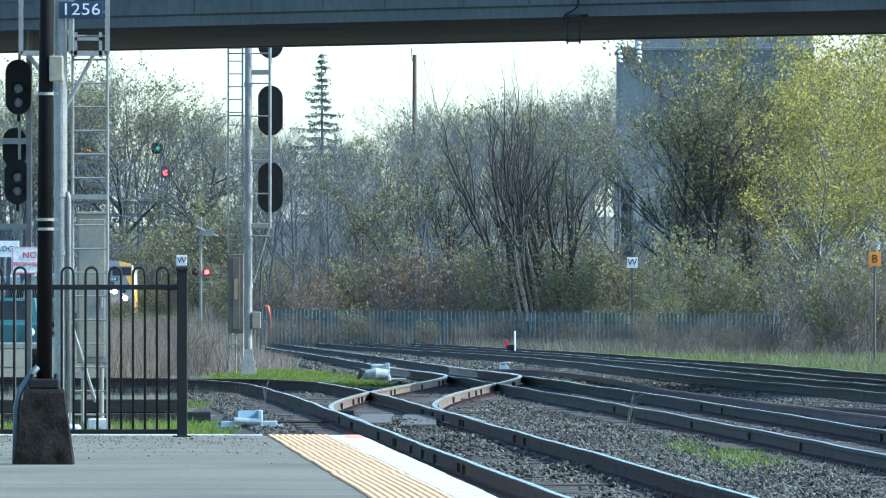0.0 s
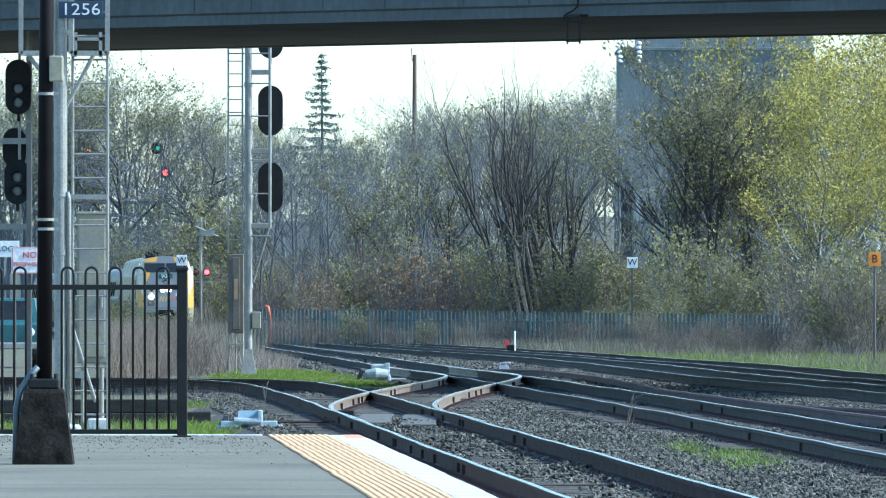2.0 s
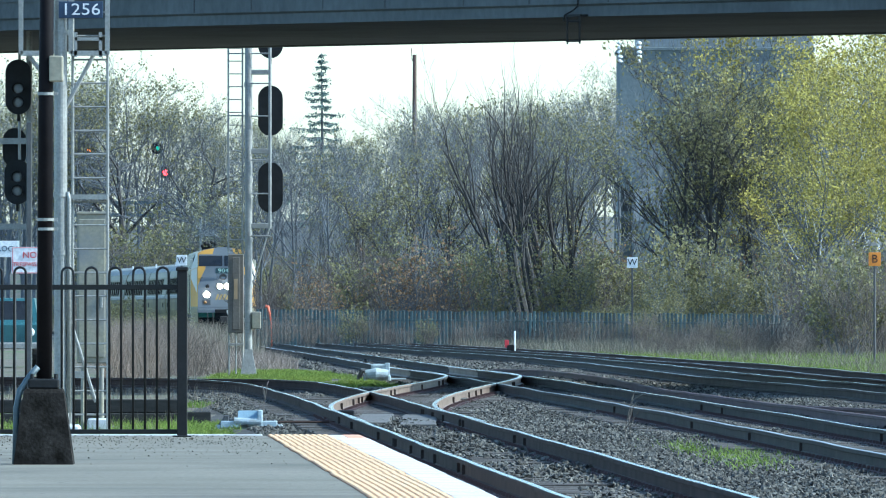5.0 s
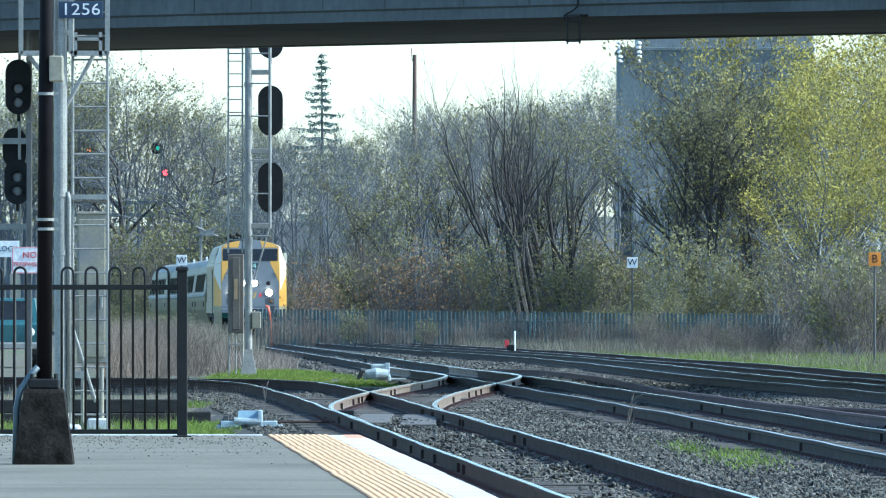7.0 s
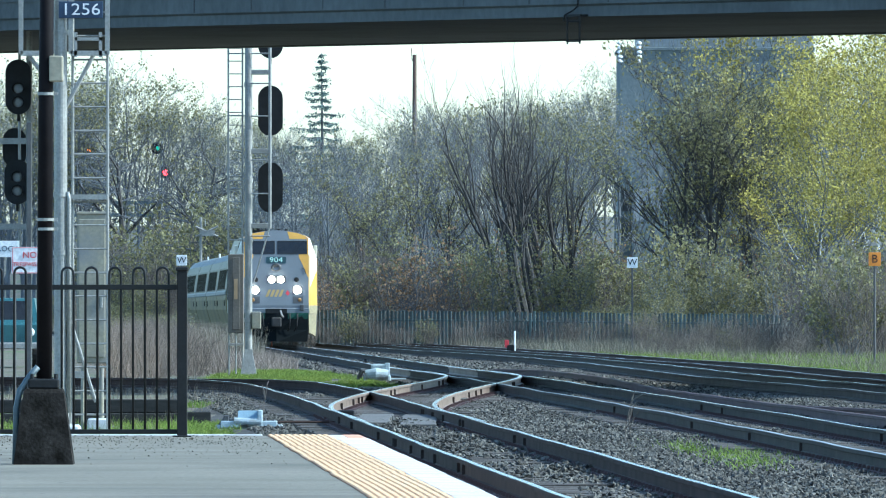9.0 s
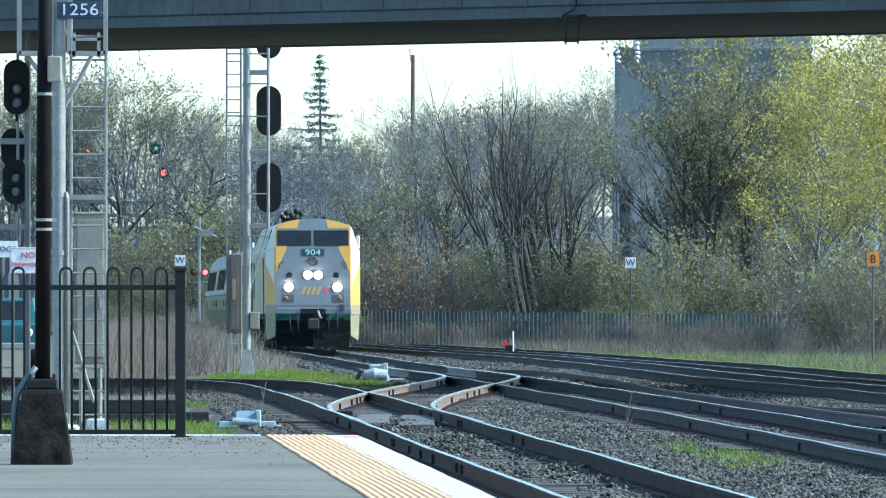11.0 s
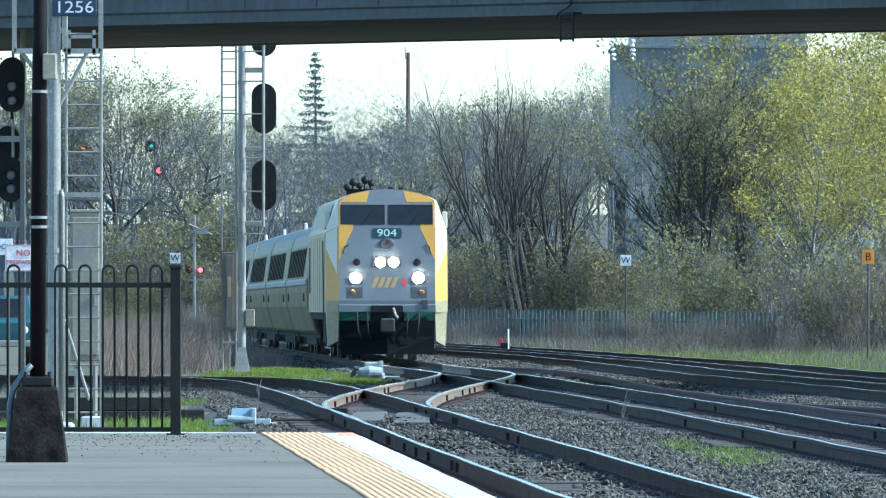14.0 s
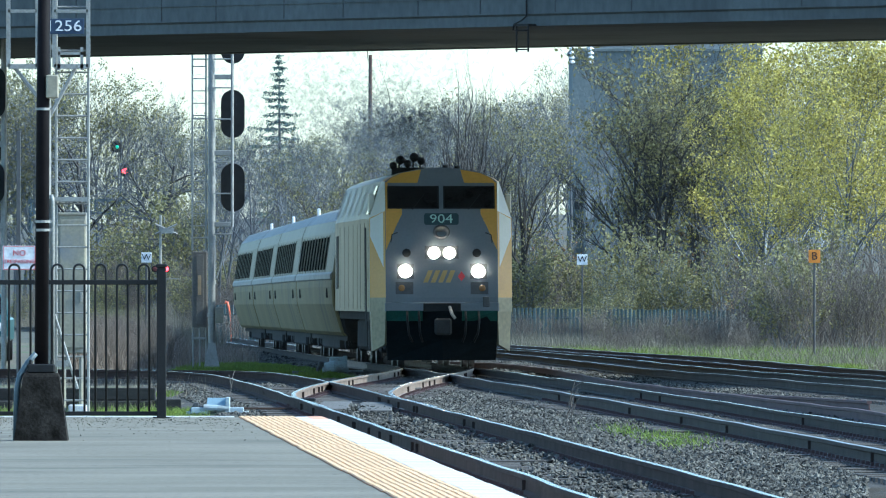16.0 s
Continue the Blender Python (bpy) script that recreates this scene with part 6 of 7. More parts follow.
def build_small_signs():
    def sign(name, px, py, y, w, h, mat, text, tmat, label, cat):
        x, z = (px - 784) * y / FOCAL, 1.85 - (py - 475) * y / FOCAL
        gz = ground_z(x, y)
        t = thing(name, x, y, gz, label, cat)
        p = Shape()
        p.tube([(0, 0.03, 0), (0, 0.03, z - gz + h / 2)], 0.03, 6)
        part("post", p, M["galv_dark"], t)
        b = Shape()
        b.box(-w / 2, w / 2, -0.012, 0.012, z - gz - h / 2, z - gz + h / 2, c=0.004)
        s = part("panel", b, M[mat], t)
        if text:
            lettering(text, h * 0.85, M["under"], s, 0, -0.016, z - gz)

    sign("whistle_sign", 1119, 465, 380, 0.36, 0.36, "sign_white", "W", "black", "white square sign with a black W", "sign")
    sign("whistle_sign", 321.5, 461, 300, 0.28, 0.28, "sign_white", "W", "black", "white square sign with a black W", "sign")
    sign("letter_sign", 1548, 459, 300, 0.32, 0.36, "sign_orange", "B", "black", "orange square sign with a dark B", "sign")




# ---- small things by the tracks ----
def build_spare_rails():
    for pts, nm in (([(1.2, 262), (2.3, 255), (3.16, 237.4), (3.5, 222), (3.8, 206), (4.1, 196), (4.7, 182), (5.25, 169.6), (5.95, 152), (7.3, 120), (8.6, 92)], "spare_rail"),
                    ([(5.3, 169.2), (5.8, 166.4), (6.4, 162.4), (7.0, 156)], "spare_rail")):
        path, s = spline(pts)
        sh = rail_run(path[::-1], 0.0, 0.03)
        ob = solid(nm, sh, [M["rail_spare"], M["rail_spare"]], "rusted purple-brown spare rail lying on the ballast", "rail", "spare rails", at=(0, 0, -0.04))


def build_switch_machines():
    x, y = -2.66, 155.0
    z = ground_z(x, y)
    sm = thing("switch_machine", x, y, z, "white-grey electric switch machine on a long sill", "switch machine", "switch machines")
    sm.scale = (0.92, 0.92, 0.92)
    b = Shape()
    b.box(-0.42, -0.14, -0.12, 0.12, 0.02, 0.12, c=0.01)
    b.box(0.1, 0.42, -0.12, 0.12, 0.02, 0.12, c=0.01)
    b.box(-0.5, 0.5, 0.0, 0.3, -0.05, 0.06, c=0.01)
    part("sill", b, M["pale_blue"], sm)
    c = Shape()
    c.loft([[(-0.17, -0.1, 0.16), (0.17, -0.1, 0.16), (0.17, 0.25, 0.16), (-0.17, 0.25, 0.16)], [(-0.16, 0.0, 0.27), (0.16, 0.0, 0.27), (0.16, 0.22, 0.27), (-0.16, 0.22, 0.27)]])
    part("cover", c, M["cover_blue"], sm, "blue-grey sloped cover")
    d = Shape()
    d.tube([(-0.22, -0.1, 0.12), (0.18, -0.1, 0.1)], 0.055, 10)
    d.box(0.13, 0.2, -0.14, 0.2, 0.04, 0.28, c=0.01)
    part("motor", d, M["pale_blue"], sm, "pale motor tube")
    for bx in (-0.36, -0.2, 0.24, 0.36):
        e = Shape()
        e.tube([(bx, -0.06, 0.1), (bx, -0.06, 0.145)], 0.022, 6)
        part("bolt", e, M["galv_dark"], sm)
    e = Shape()
    e.box(-0.17, 0.17, -0.035, -0.012, 0.2, 0.215)
    part("cover_rib", e, M["galv_dark"], sm)
    e = Shape()
    e.tube([(-0.24, -0.05, 0.12), (-0.36, 0.0, 0.16), (-0.46, 0.05, 0.02)], 0.03, 8)
    e.box(-0.38, -0.3, -0.08, 0.05, 0.1, 0.2, c=0.01)
    part("linkage", e, M["galv_dark"], sm)
    for px in (0.7,):
        r = Shape()
        r.tube([(px - 0.5, 0.35, 0.1), (px + 1.0, 0.5, 0.09)], 0.018, 6)
        part("throw_rod", r, M["rail_side"], sm)
    x, y = -1.46, 246.0
    z = ground_z(x, y)
    sm = thing("switch_machine", x, y, z, "pale weathered switch machine beside the crossover", "switch machine", "switch machines")
    sm.scale = (1.1, 1.1, 1.1)
    b = Shape()
    b.box(-0.25, 0.3, -0.15, 0.2, 0.0, 0.14, c=0.02)
    b.box(0.3, 0.6, -0.1, 0.1, 0.02, 0.08, c=0.01)
    part("sill", b, M["pale_blue"], sm)
    c = Shape()
    c.box(-0.1, 0.22, -0.1, 0.25, 0.14, 0.36, c=0.03)
    c.box(0.18, 0.27, -0.12, 0.27, 0.1, 0.38, c=0.01)
    part("cover", c, M["pale_blue"], sm, "pale grey cover")
    d = Shape()
    d.tube([(-0.2, -0.2, 0.15), (0.0, -0.22, 0.16), (0.24, -0.2, 0.15)], [0.09, 0.13, 0.1], 14)
    part("motor", d, M["pale_blue"], sm, "rounded motor housing")
    e = Shape()
    e.tube([(-0.1, -0.1, 0.2), (-0.28, -0.12, 0.24), (-0.34, -0.1, 0.05)], 0.05, 8)
    part("linkage", e, M["galv_dark"], sm)


def build_timbers():
    rng = random.Random(2)
    y = 161.0
    for i, (x0, x1, dy, lvl) in enumerate(((-6.3, -3.75, 0.0, 0), (-6.1, -3.5, 0.3, 0), (-5.9, -3.7, 0.12, 1), (-6.5, -4.1, 0.42, 1), (-5.6, -3.52, 0.75, 0), (-3.7, -3.3, -0.3, 0))):
        t = Shape()
        L = (x1 - x0) / 2
        t.box(-L, L, -0.11, 0.11, 0.0, 0.19, c=0.012)
        ob = solid("timber_baulk", t, M["dark_timber"], "dark creosoted timber baulk stacked on grass", "timber", "timber stack")
        x = (x0 + x1) / 2
        ob.matrix_basis = pose(x, y + dy, ground_z(x, y) - 0.01 + 0.192 * lvl, 0, 0, rng.uniform(-1.5, 1.5))


def build_signs_left():
    y = 124.0
    x = (51 - 784) * y / FOCAL
    gz = ground_z(x, y)
    t = thing("warning_sign", x, y, gz, "white no trespassing sign with red letters on a steel post", "sign")
    p = Shape()
    p.box(-0.025, 0.025, 0.0, 0.03, 0.0, 3.75, c=0.004)
    part("post", p, M["galv_dark"], t)
    z = 1.85 - (461 - 475) * y / FOCAL - gz
    b = Shape()
    b.box(-0.19, 0.21, -0.014, -0.004, z - 0.145, z + 0.145, c=0.003)
    s = part("panel", b, M["sign_white"], t)
    r = Shape()
    for q in ((-0.19, 0.21, 0.135, 0.142), (-0.19, 0.21, -0.142, -0.135)):
        r.box(q[0] + 0.01, q[1] - 0.01, -0.017, -0.0145, z + q[2], z + q[3])
    for q in (-0.18, 0.195):
        r.box(q, q + 0.006, -0.017, -0.0145, z - 0.13, z + 0.13)
    part("border", r, M["red_paint"], s)
    lettering("NO", 0.1, M["red_paint"], s, 0.01, -0.018, z + 0.055)
    lettering("TRESPASSING", 0.062, M["red_paint"], s, 0.01, -0.018, z - 0.045)
    y = 180.0
    x = (8 - 784) * y / FOCAL
    gz = ground_z(x, y)
    t = thing("station_sign", x, y, gz, "white station name sign with dark letters", "sign")
    z = 1.85 - (441 - 475) * y / FOCAL - gz
    p = Shape()
    for q in (-0.2, 0.16):
        p.tube([(q, 0.02, 0), (q, 0.02, z + 0.1)], 0.025, 6)
    part("post", p, M["galv_dark"], t)
    b = Shape()
    b.box(-0.3, 0.235, -0.012, 0.0, z - 0.13, z + 0.13, c=0.004)
    s = part("panel", b, M["sign_white"], t)
    lettering("BROCK", 0.125, M["sign_blue"], s, 0.01, -0.016, z)


def build_crossing_signal():
    y = 636.0
    x = (355.5 - 784) * y / FOCAL
    gz = ground_z(x, y)
    t = thing("crossing_signal", x, y, gz, "level crossing signal with a lit red flasher", "crossing signal")
    zz = lambda py: 1.85 - (py - 475) * y / FOCAL - gz
    xx = lambda px: (px - 355.5) * y / FOCAL
    p = Shape()
    p.tube([(0, 0, 0), (0, 0, zz(385))], 0.075, 10)
    p.tube([(xx(343), 0, zz(482)), (xx(368), 0, zz(482))], 0.035, 6)
    p.box(xx(345), xx(392), -0.05, 0.05, zz(501), zz(498))
    part("mast", p, M["galv"], t)
    for px, lit in ((346, False), (366, True)):
        b = Shape()
        b.loft([ring_xz(xx(px), 0.0, zz(482), 0.2, 0.2), ring_xz(xx(px), -0.08, zz(482), 0.2, 0.2), ring_xz(xx(px), -0.08, zz(482), 0.15, 0.15), ring_xz(xx(px), -0.05, zz(482), 0.14, 0.14)])
        h = part("flasher", b, M["black"], t, "black round flasher", True)
        part("flasher_lens", lamp_disc(xx(px), -0.07, zz(482), 0.14), M["red_lamp"] if lit else M["red_dark"], h, "red lamp lens", True)
    c = Shape()
    for s in (-1, 1):
        c.tube([(xx(346), -0.08, zz(410 - 9 * s)), (xx(386), -0.08 - 0.1 * s, zz(410 + 9 * s))], 0.055, 4)
    c.box(xx(356), xx(380), -0.2, -0.05, zz(418), zz(408))
    c.tube([(xx(363), -0.1, zz(400)), (xx(363), -0.1, zz(388))], 0.03, 6)
    part("crossbuck", c, M["galv"], t, "weathered crossbuck blades")


def build_gantry():
    y = 784.0
    x = (288 - 784) * y / FOCAL
    gz = ground_z(x, y)
    t = thing("signal_gantry", x, y, gz, "distant blue-grey signal gantry with green and red lamps", "railway signal")
    zz = lambda py: 1.85 - (py - 475) * y / FOCAL - gz
    xx = lambda px: (px - 288) * y / FOCAL
    p = Shape()
    p.box(xx(120), xx(300), -0.15, 0.15, zz(362), zz(356))
    p.box(xx(120), xx(300), -0.15, 0.15, zz(384), zz(378))
    for px in (130, 165, 200, 240, 297):
        p.box(xx(px) - 0.06, xx(px) + 0.06, -0.1, 0.1, zz(380), zz(358))
    p.tube([(xx(286), 0, zz(360)), (xx(286), 0, zz(245))], 0.07, 8)
    p.tube([(xx(150), 0, zz(360)), (xx(150), 0, zz(250))], 0.07, 8)
    for px in (124, 297):
        p.tube([(xx(px), 0, 0), (xx(px), 0, zz(356))], 0.14, 10)
    part("frame", p, M["gantry_blue"], t)
    for px, py, m in ((278, 262, "green_lamp"), (292, 305, "red_lamp"), (157, 265, "amber_lamp")):
        b = Shape()
        b.loft([ring_xz(xx(px), 0.1, zz(py), 0.42, 0.42), ring_xz(xx(px), -0.1, zz(py), 0.43, 0.43), ring_xz(xx(px), -0.14, zz(py), 0.3, 0.3)])
        h = part("signal_head", b, M["black"], t, "round black signal head", True)
        part("signal_lens", lamp_disc(xx(px + (1 if m != "red_lamp" else 1)), -0.14, zz(py + 1), 0.13 if m != "red_lamp" else 0.2), M[m], h, "lit signal lens", True)


def build_far_poles():
    y = 690.0
    x = (733 - 784) * y / FOCAL
    gz = ground_z(x, y)
    t = thing("utility_pole", x, y, gz, "brown wooden utility pole with a pin top", "pole")
    zz = lambda py: 1.85 - (py - 475) * y / FOCAL - gz
    p = Shape()
    p.tube([(0, 0, 0), (0.03, 0, zz(97))], [0.17, 0.115], 10)
    part("pole", p, M["pole_wood"], t)
    p = Shape()
    p.tube([(-0.12, 0, zz(108)), (-0.17, 0, zz(86))], 0.025, 6)
    part("pin", p, M["pole_wood"], t)
    p = Shape()
    p.tube([(0.05, 0, zz(150)), (0.16, 0, zz(154))], 0.03, 6)
    part("arm", p, M["pole_wood"], t)
    y = 466.0
    x = (478 - 784) * y / FOCAL
    gz = ground_z(x, y)
    t = thing("marker_whip", x, y - 3.0, gz, "bent orange plastic marker by the board fence", "marker")
    p = Shape()
    zz = lambda py: 1.85 - (py - 475) * (y - 3.0) / FOCAL - gz
    p.tube([(0.12, 0, 0), (0.09, 0, zz(575)), (0.03, 0, zz(555)), (-0.04, 0, zz(542)), (-0.1, 0, zz(540)), (-0.14, 0, zz(545))], [0.03, 0.03, 0.045, 0.05, 0.045, 0.03], 8)
    part("whip", p, M["marker_orange"], t, smooth=True)


def build_building():
    y = 600.0
    x0, x1 = (1098 - 784) * y / FOCAL, (1440 - 784) * y / FOCAL
    gz = ground_z((x0 + x1) / 2, y) - 0.5
    t = thing("industrial_building", x0, y, gz, "pale concrete industrial building half hidden by trees", "building")
    zz = lambda py: 1.85 - (py - 475) * y / FOCAL - gz
    xx = lambda px: (px - 1098) * y / FOCAL
    w = Shape()
    w.box(0, xx(1440), 0, 14, 0, zz(88))
    part("wall", w, M["brick_wall"], t, "pale blue-grey concrete wall")
    r = Shape()
    r.box(-0.1, xx(1442), -0.1, 14.1, zz(90), zz(84), c=0.02)
    part("cornice", r, M["brick_wall"], t)
    rb = Shape()
    rb.box(-0.02, 0.02, -0.05, 0.0, 0, zz(60) - zz(105))
    me = rb.mesh("roof_rib", M["galv"])
    u = Shape()
    u.box(xx(1130), xx(1440), 0.05, 12, zz(88), zz(40))
    part("upper_cladding", u, M["cladding"], t, "ribbed pale metal cladding")
    x = xx(1132)
    while x < xx(1438):
        part("roof_rib", me, None, t).location = (x, 0.05, zz(84) + 0.01)
        x += 0.2
    an = Shape()
    an.box(xx(1118), xx(1190), -2.2, 0, 0, zz(330), c=0.02)
    part("annex", an, M["brick_wall"], t, "lighter annex block")
    pa = Shape()
    pa.add([(xx(1119), -2.24, zz(395)), (xx(1162), -2.24, zz(382)), (xx(1186), -2.24, zz(325)), (xx(1119), -2.24, zz(338)),
            (xx(1119), -2.2, zz(395)), (xx(1162), -2.2, zz(382)), (xx(1186), -2.2, zz(325)), (xx(1119), -2.2, zz(338))],
           [(0, 1, 2, 3), (7, 6, 5, 4), (0, 4, 5, 1), (1, 5, 6, 2), (2, 6, 7, 3), (3, 7, 4, 0)])
    part("wall_panel", pa, M["cladding"], t, "pale wall panel")
    # dark box before the wall stands for the deep shade under the trees
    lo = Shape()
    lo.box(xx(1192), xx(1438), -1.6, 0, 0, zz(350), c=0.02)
    part("loading_bay", lo, M["seam"], t, "dark block painting the shade in front of the wall")
    # pale box in place of a bright window
    aw = Shape()
    aw.box(xx(1198), xx(1240), -1.75, -1.6, zz(386), zz(368), c=0.02)
    part("canopy", aw, M["cladding"], t, "pale block standing for a bright window")
    lv = Shape()
    for py in (338, 392):
        for k in range(7):
            lv.box(xx(1100) + k * 0.08, xx(1100) + k * 0.08 + 0.045, -0.05, 0, zz(py + 36), zz(py))
    part("louvre", lv, M["seam"], t)
    for px in (1097, 1131):
        for k in range(5):
            ins = Shape()
            q = zz(112 - k * 8)
            ins.tube([(xx(px), -0.4, q), (xx(px), -0.4, q + 0.06), (xx(px), -0.4, q + 0.12), (xx(px), -0.4, q + 0.2)], [0.06, 0.16, 0.14, 0.06], 10)
            part("insulator", ins, M["sign_white"], t, "white porcelain insulator")


def build_truck():
    y = 300.0
    x = (20 - 784) * y / FOCAL
    gz = ground_z(x, y)
    t = thing("parked_truck", x, y, gz, "teal service truck parked behind the platform fence", "truck")
    b = Shape()
    b.box(-1.2, 0.75, 0, 4.0, 0.55, 1.2, c=0.06)
    part("body", b, M["truck_teal"], t)
    c = Shape()
    c.loft([[(-1.1, 0.4, 1.2), (0.7, 0.4, 1.2), (0.7, 2.6, 1.2), (-1.1, 2.6, 1.2)], [(-0.95, 0.9, 1.85), (0.58, 0.9, 1.85), (0.58, 2.3, 1.85), (-0.95, 2.3, 1.85)]])
    part("cab", c, M["truck_teal"], t)
    g = Shape()
    g.add([(-0.95, 0.44, 1.25), (0.56, 0.44, 1.25), (0.48, 0.82, 1.78), (-0.86, 0.82, 1.78)], [(0, 1, 2, 3)])
    part("windscreen", g, M["glass"], t)
    bp = Shape()
    bp.box(-1.2, 0.75, -0.08, 0.02, 0.5, 0.68, c=0.03)
    part("bumper", bp, M["galv"], t, "chrome bumper")
    for px in (-0.9, 0.5):
        part("headlamp", lamp_disc(px, -0.01, 0.95, 0.12), M["sign_white"], t, smooth=True)
    for sx in (-1.05, 0.6):
        for sy in (0.8, 3.2):
            w = Shape()
            w.tube([(sx - 0.12, sy, 0.36), (sx + 0.12, sy, 0.36)], 0.36, 16)
            part("wheel", w, M["black"], t)


def build_switch_stand():
    y = 372.0
    x = (904 - 784) * y / FOCAL
    gz = ground_z(x, y)
    t = thing("switch_stand", x, y, gz, "small switch stand with red target and white rod", "switch stand")
    b = Shape()
    b.box(-0.35, 0.35, -0.15, 0.15, 0.0, 0.14, c=0.02)
    b.box(-0.12, 0.12, -0.1, 0.1, 0.14, 0.4, c=0.02)
    part("base", b, M["black"], t)
    r = Shape()
    r.tube([(0.13, 0, 0.1), (0.13, 0, 0.85)], 0.03, 8)
    part("rod", r, M["sign_white"], t)
    k = Shape()
    k.box(-0.2, -0.06, -0.02, 0.02, 0.3, 0.55, c=0.01)
    part("target", k, M["red_paint"], t)


def build_bird():
    t = thing("pigeon", 0, 0, 0, "grey and white pigeon flying low over the tracks", "bird")
    b = Shape()
    sec = []
    for y, r, z in ((-0.17, 0.012, 0.03), (-0.13, 0.035, 0.03), (-0.09, 0.04, 0.02), (-0.04, 0.06, 0.0), (0.03, 0.065, -0.01), (0.09, 0.045, 0.0), (0.14, 0.02, 0.01)):
        sec.append([(r * math.cos(2 * math.pi * k / 10), y, z + r * math.sin(2 * math.pi * k / 10)) for k in range(10)])
    b.loft(sec)
    part("body", b, M["feather_grey"], t, "grey body", True)
    w = Shape()
    w.add([(-0.035, 0.1, 0.005), (0.035, 0.1, 0.005), (0.07, 0.26, 0.01), (-0.07, 0.26, 0.01), (-0.035, 0.1, -0.008), (0.035, 0.1, -0.008), (0.07, 0.26, 0.0), (-0.07, 0.26, 0.0)],
          [(0, 1, 2, 3), (7, 6, 5, 4), (0, 4, 5, 1), (1, 5, 6, 2), (2, 6, 7, 3), (3, 7, 4, 0)])
    part("tail", w, M["feather"], t, "pale tail feathers")
    wings = []
    for s in (-1, 1):
        w = Shape()
        out = [(0.0, -0.07), (0.16, -0.1), (0.3, -0.04), (0.36, 0.06), (0.2, 0.1), (0.0, 0.09)]
        a = [(s * x, y, 0.008) for x, y in out]
        c = [(s * x, y, -0.006) for x, y in out]
        n = len(out)
        w.add(a + c, [tuple(range(n)), tuple(range(2 * n - 1, n - 1, -1))] + [(i, i + n, (i + 1) % n + n, (i + 1) % n) for i in range(n)])
        wg = part("wing", w, M["feather"], t, "white-flashed wing")
        wg.location = (s * 0.04, 0, 0.03)
        wings.append(wg)
    return t, wings




def build_smoke():
    """Exhaust: a loose drift of soot specks that trails above the roof."""
    rng = np.random.RandomState(41)
    puffs = []
    for k in range(7):
        n = 750
        y = 9.0 + 8.0 * k
        c = rng.normal(0, 1, (n, 3)) * (0.5 + 0.2 * k, 3.2, 0.4 + 0.1 * k) + (-0.05 * k, 0, 5.1 + 0.22 * k)
        tips = [(p, None) for p in c]
        v, f = leaf_cloud(rng, tips, 1, 0.17, 0.01)
        o = stuff("exhaust_smoke", v, f, "soot", "thin grey diesel exhaust drifting behind the roof", "smoke")
        o["group"] = "exhaust of the locomotive"
        puffs.append((o, y))
    return puffs


def build_stalks():
    """Dead weed stalks standing in the ballast, a straw tuft, and small litter by the turnout."""
    for x, y, h, seed in ((2.25, 140.0, 0.66, 3), (2.42, 146.0, 0.35, 4), (-2.75, 172.0, 0.5, 5), (-2.2, 176.0, 0.3, 6)):
        t = thing("weed_stalk", x, y, ground_z(x, y), "dead brown weed stalk standing in the ballast", "weed", "dead weed stalks")
        sh = Shape()
        grow(random.Random(seed), sh, (0, 0, -0.03), h, 0.7, depth=1, r0=0.008, kids=(4,), up=0.5)
        part("stem", sh, M["twig_brown"], t)
    rng = np.random.RandomState(21)
    x, y = 10.05, 431.0
    n = 500
    spots = np.stack([rng.normal(x, 0.22, n), rng.normal(y, 0.4, n), np.full(n, ground_z(x, y))], 1)
    v, f = blades(rng, spots, 1.15, 0.03, 0.3)
    stuff("straw_tuft", v, f, "reed", "pale straw-coloured tuft of tall dry grass", "grass")
    c = Shape()
    c.tube([(0, 0, 0), (0, 0, 0.05), (0, 0, 0.1)], [0.03, 0.036, 0.042], 10)
    solid("paper_cup", c, M["sign_white"], "discarded white paper cup on the ballast", "cup", at=(-1.1, 152.0, rail_z(152.0) - 0.2))
    b = Shape()
    b.box(-0.13, 0.13, -0.2, 0.2, 0.0, 0.13, c=0.015)
    solid("junction_box", b, M["black"], "low black junction box between the turnout rails", "box", at=(-1.42, 165.0, rail_z(165.0) - 0.2))


def build_gauge_boards():
    """Bleached boards laid across between the rails at the turnout."""
    b = Shape()
    b.box(-0.24, 0.24, -0.5, 0.5, -0.03, 0.05, c=0.008)
    me = b.mesh("board", M["pale_timber"])
    for x, y0, y1, w in ((-0.33, 150.6, 163.2, 1.0), (-0.96, 153, 164.0, 0.95), (0.2, 189.6, 197.6, 0.8)):
        ym = (y0 + y1) / 2
        t = thing("timber_walkway", x, ym, rail_z(ym) - 0.16, "bleached timber boards laid between the turnout rails", "walkway", "timber walkways in the turnout")
        y = y0
        while y < y1:
            o = part("board", me, None, t)
            o.location = (random.uniform(-0.02, 0.02), y - ym, rail_z(y) - rail_z(ym))
            o.scale = (w, 1, 1)
            y += 1.16

build_platform()
build_bridge()
build_fence()
build_lamp_pole()
build_mast_number()
build_left_heads()
build_mast_main()
loco = build_loco()
coach = build_coach()
coaches = [coach] + [copy_thing(coach, pose(0, 0, 0)) for k in range(3)]
build_woods()
build_spruce((569 - 784) * 0.033, 660, 14.3 - hill((569 - 784) * 0.033, 660) + 2.3)
build_board_fence()
build_grass()
build_small_signs()
build_spare_rails()
build_switch_machines()
build_timbers()
build_gauge_boards()
build_stalks()
build_signs_left()
build_crossing_signal()
build_gantry()
build_far_poles()
build_building()
build_truck()
build_switch_stand()
pigeon = build_bird()
puffs = build_smoke()
build_ballast()


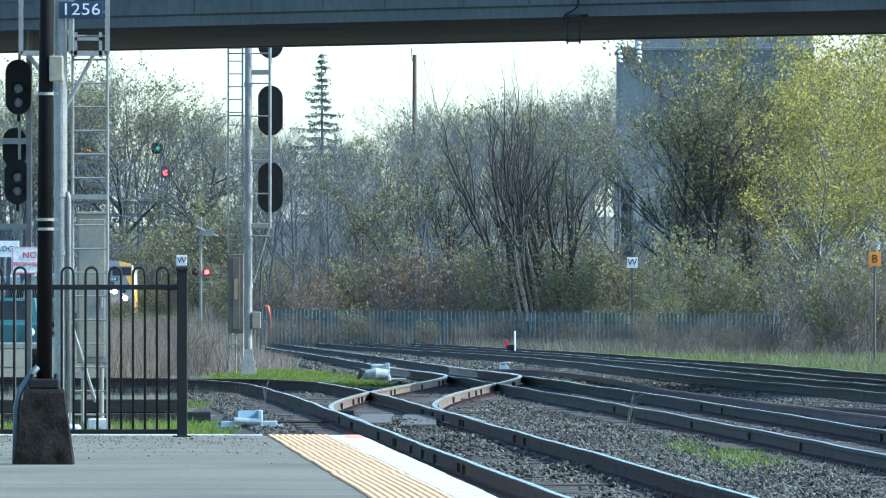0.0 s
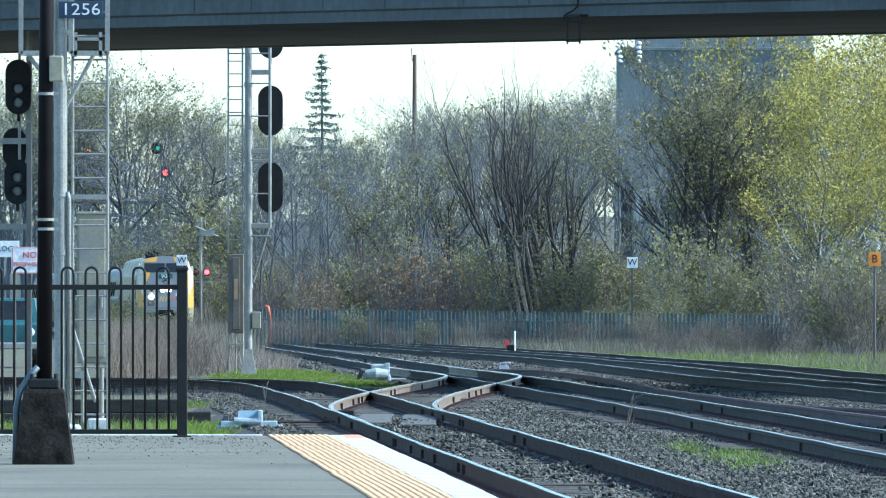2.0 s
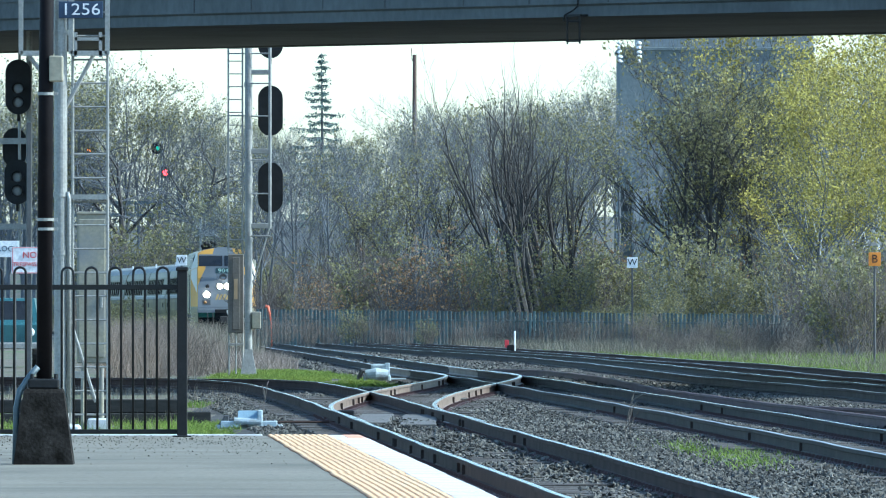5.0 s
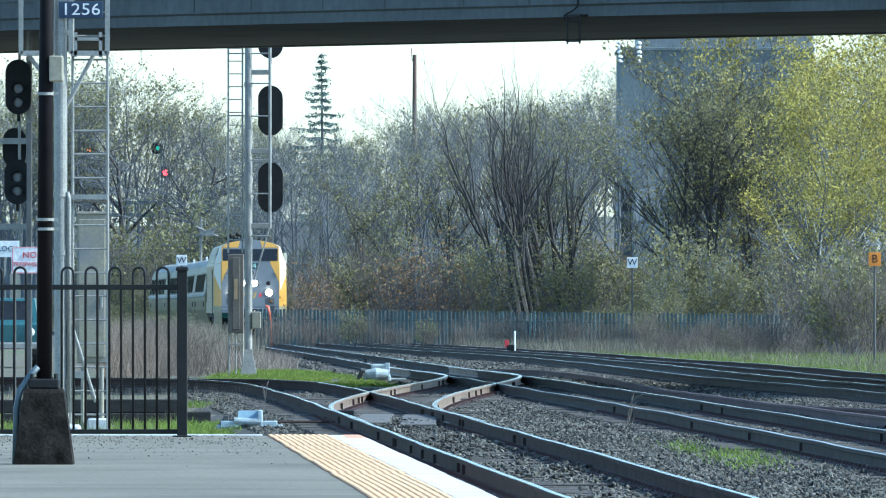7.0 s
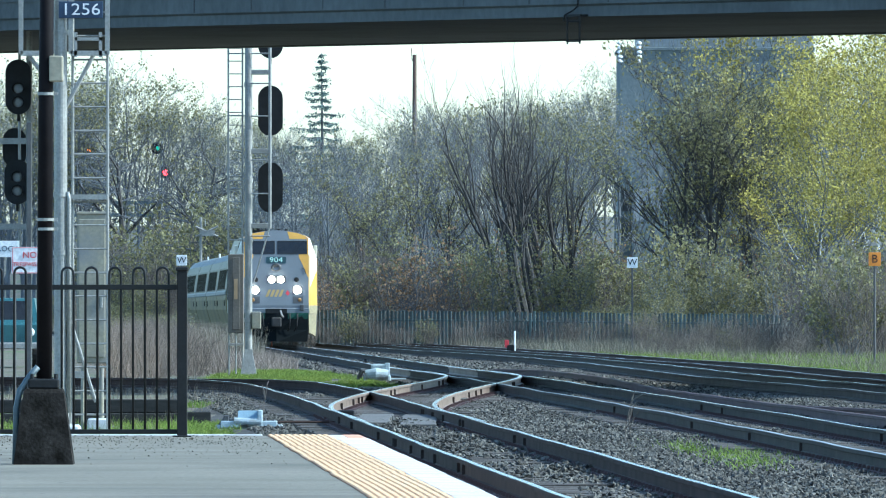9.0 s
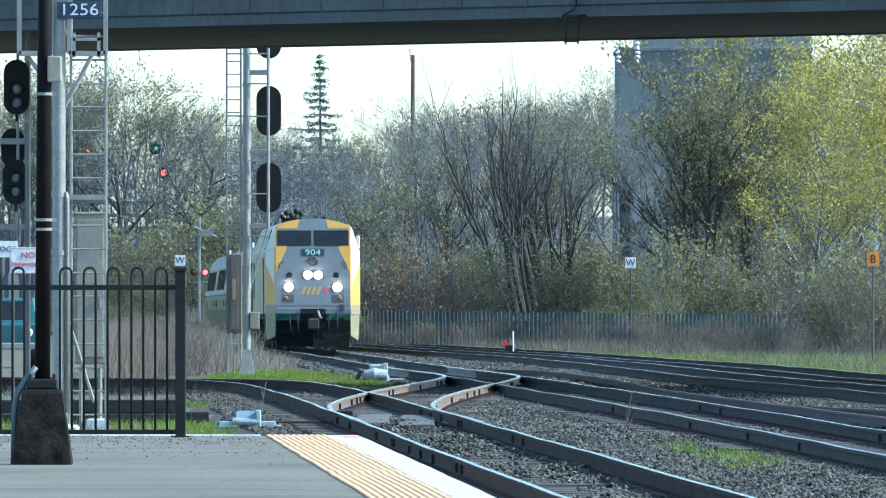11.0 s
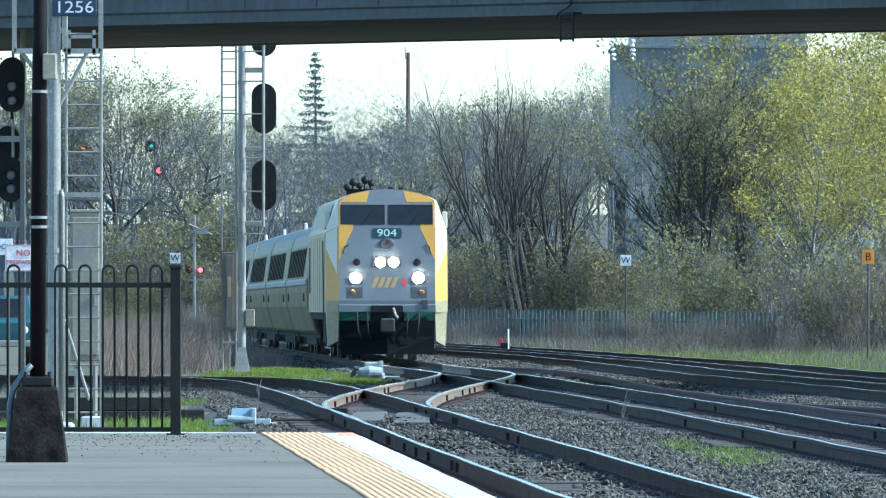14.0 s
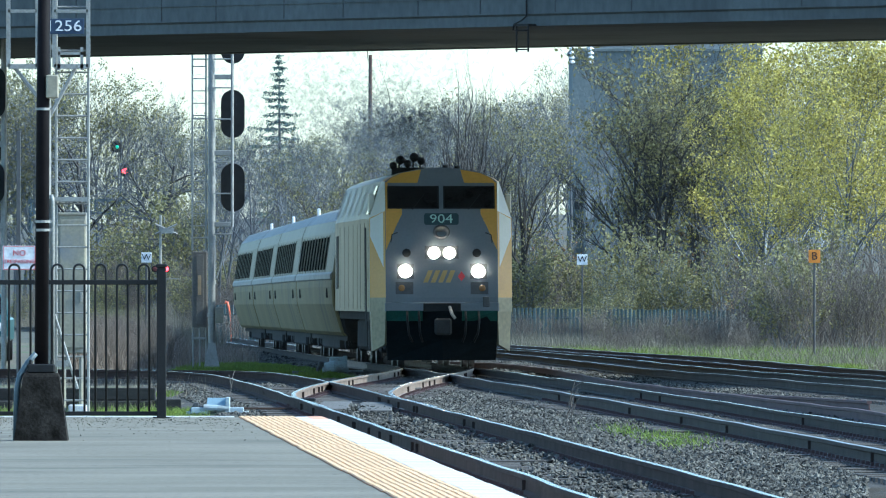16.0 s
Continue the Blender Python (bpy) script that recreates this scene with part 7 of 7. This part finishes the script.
def motions():
    path, s = spline(MAIN_TRACK, 0.5)
    s_ref = float(np.interp(-417.2, -path[:, 1], s))

    def at(d):
        x, y = float(np.interp(d, s, path[:, 0])), float(np.interp(d, s, path[:, 1]))
        return Vector((x, y, rail_z(y)))

    def vehicle(front, length, pin):
        a, b = at(front - pin), at(front - length + pin)
        back = (b - a).normalized()
        x = back.cross(Vector((0, 0, 1))).normalized()
        z = x.cross(back)
        m = Matrix((x, back, z)).transposed().to_4x4()
        m.translation = a - back * pin
        return m

    times = [i * 0.25 for i in range(65)]
    lead = lambda t: s_ref + 27.5 * (t - 9.0) - 0.3 * max(0.0, t - 12.0) ** 2
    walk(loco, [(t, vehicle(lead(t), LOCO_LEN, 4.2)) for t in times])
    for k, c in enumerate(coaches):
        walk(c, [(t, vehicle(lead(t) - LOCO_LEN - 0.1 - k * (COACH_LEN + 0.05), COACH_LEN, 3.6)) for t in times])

    # wheels roll with the distance run
    fine_times = [i * 0.025 for i in range(641)]
    for v in [loco] + coaches:
        for o in v.children_recursive:
            if o.name.startswith("wheelset"):
                w = o.location.copy()
                walk(o, [(t, pose(w.x, w.y, w.z, math.degrees(lead(t) / w.z) % 360.0, 0, 0)) for t in fine_times])
    for o, y in puffs:
        walk(o, [(t, vehicle(lead(t), LOCO_LEN, 4.2) @ Matrix.Translation((0.15 * math.sin(t * 1.7 + y), y, 0.12 * math.sin(t * 2.3 + y)))) for t in times])

    # the pigeon rises from the rails and crosses to the right
    bird, wings = pigeon
    way = [(2.05, 892, 645), (2.1, 891, 630), (2.2, 899, 620), (2.3, 925, 614), (2.4, 945, 608), (2.5, 965, 590), (2.6, 984, 584), (2.7, 1026, 574),
           (2.8, 1067, 578), (2.9, 1087, 556), (3.0, 1119, 552), (3.1, 1158, 562), (3.2, 1192, 572), (3.3, 1238, 574), (3.4, 1282, 575), (3.5, 1305, 577), (3.6, 1333, 575), (3.7, 1381, 586),
           (3.8, 1396, 589), (3.9, 1420, 585), (4.0, 1470, 598), (4.1, 1482, 591), (4.2, 1518, 595), (4.6, 1660, 590), (5.5, 2000, 560)]
    deep = 262.0
    spot = lambda a, b: ((a - 784) * deep / FOCAL, deep, 1.85 - (b - 475) * deep / FOCAL)
    rows = [(0.0, pose(*spot(892, 645), 0, 0, 70)), (2.0, pose(*spot(892, 645), 0, 0, 70))]
    rows += [(t, pose(*spot(a, b), 0, 0, 82 if t > 2.15 else 75)) for t, a, b in way]
    rows.append((16.0, pose(*spot(2100, 540), 0, 0, 82)))
    walk(bird, rows)
    for s, w in zip((-1, 1), wings):
        flap = [(0.0, pose(s * 0.04, 0, 0.03, 0, s * 80, 0)), (2.0, pose(s * 0.04, 0, 0.03, 0, s * 80, 0))]
        for k in range(24):
            flap.append((2.1 + k * 0.1, pose(s * 0.04, 0, 0.03, 0, s * (-48, 5, 38, -10)[k % 4], 0)))
        flap.append((16.0, pose(s * 0.04, 0, 0.03, 0, 0, 0)))
        walk(w, flap)


motions()
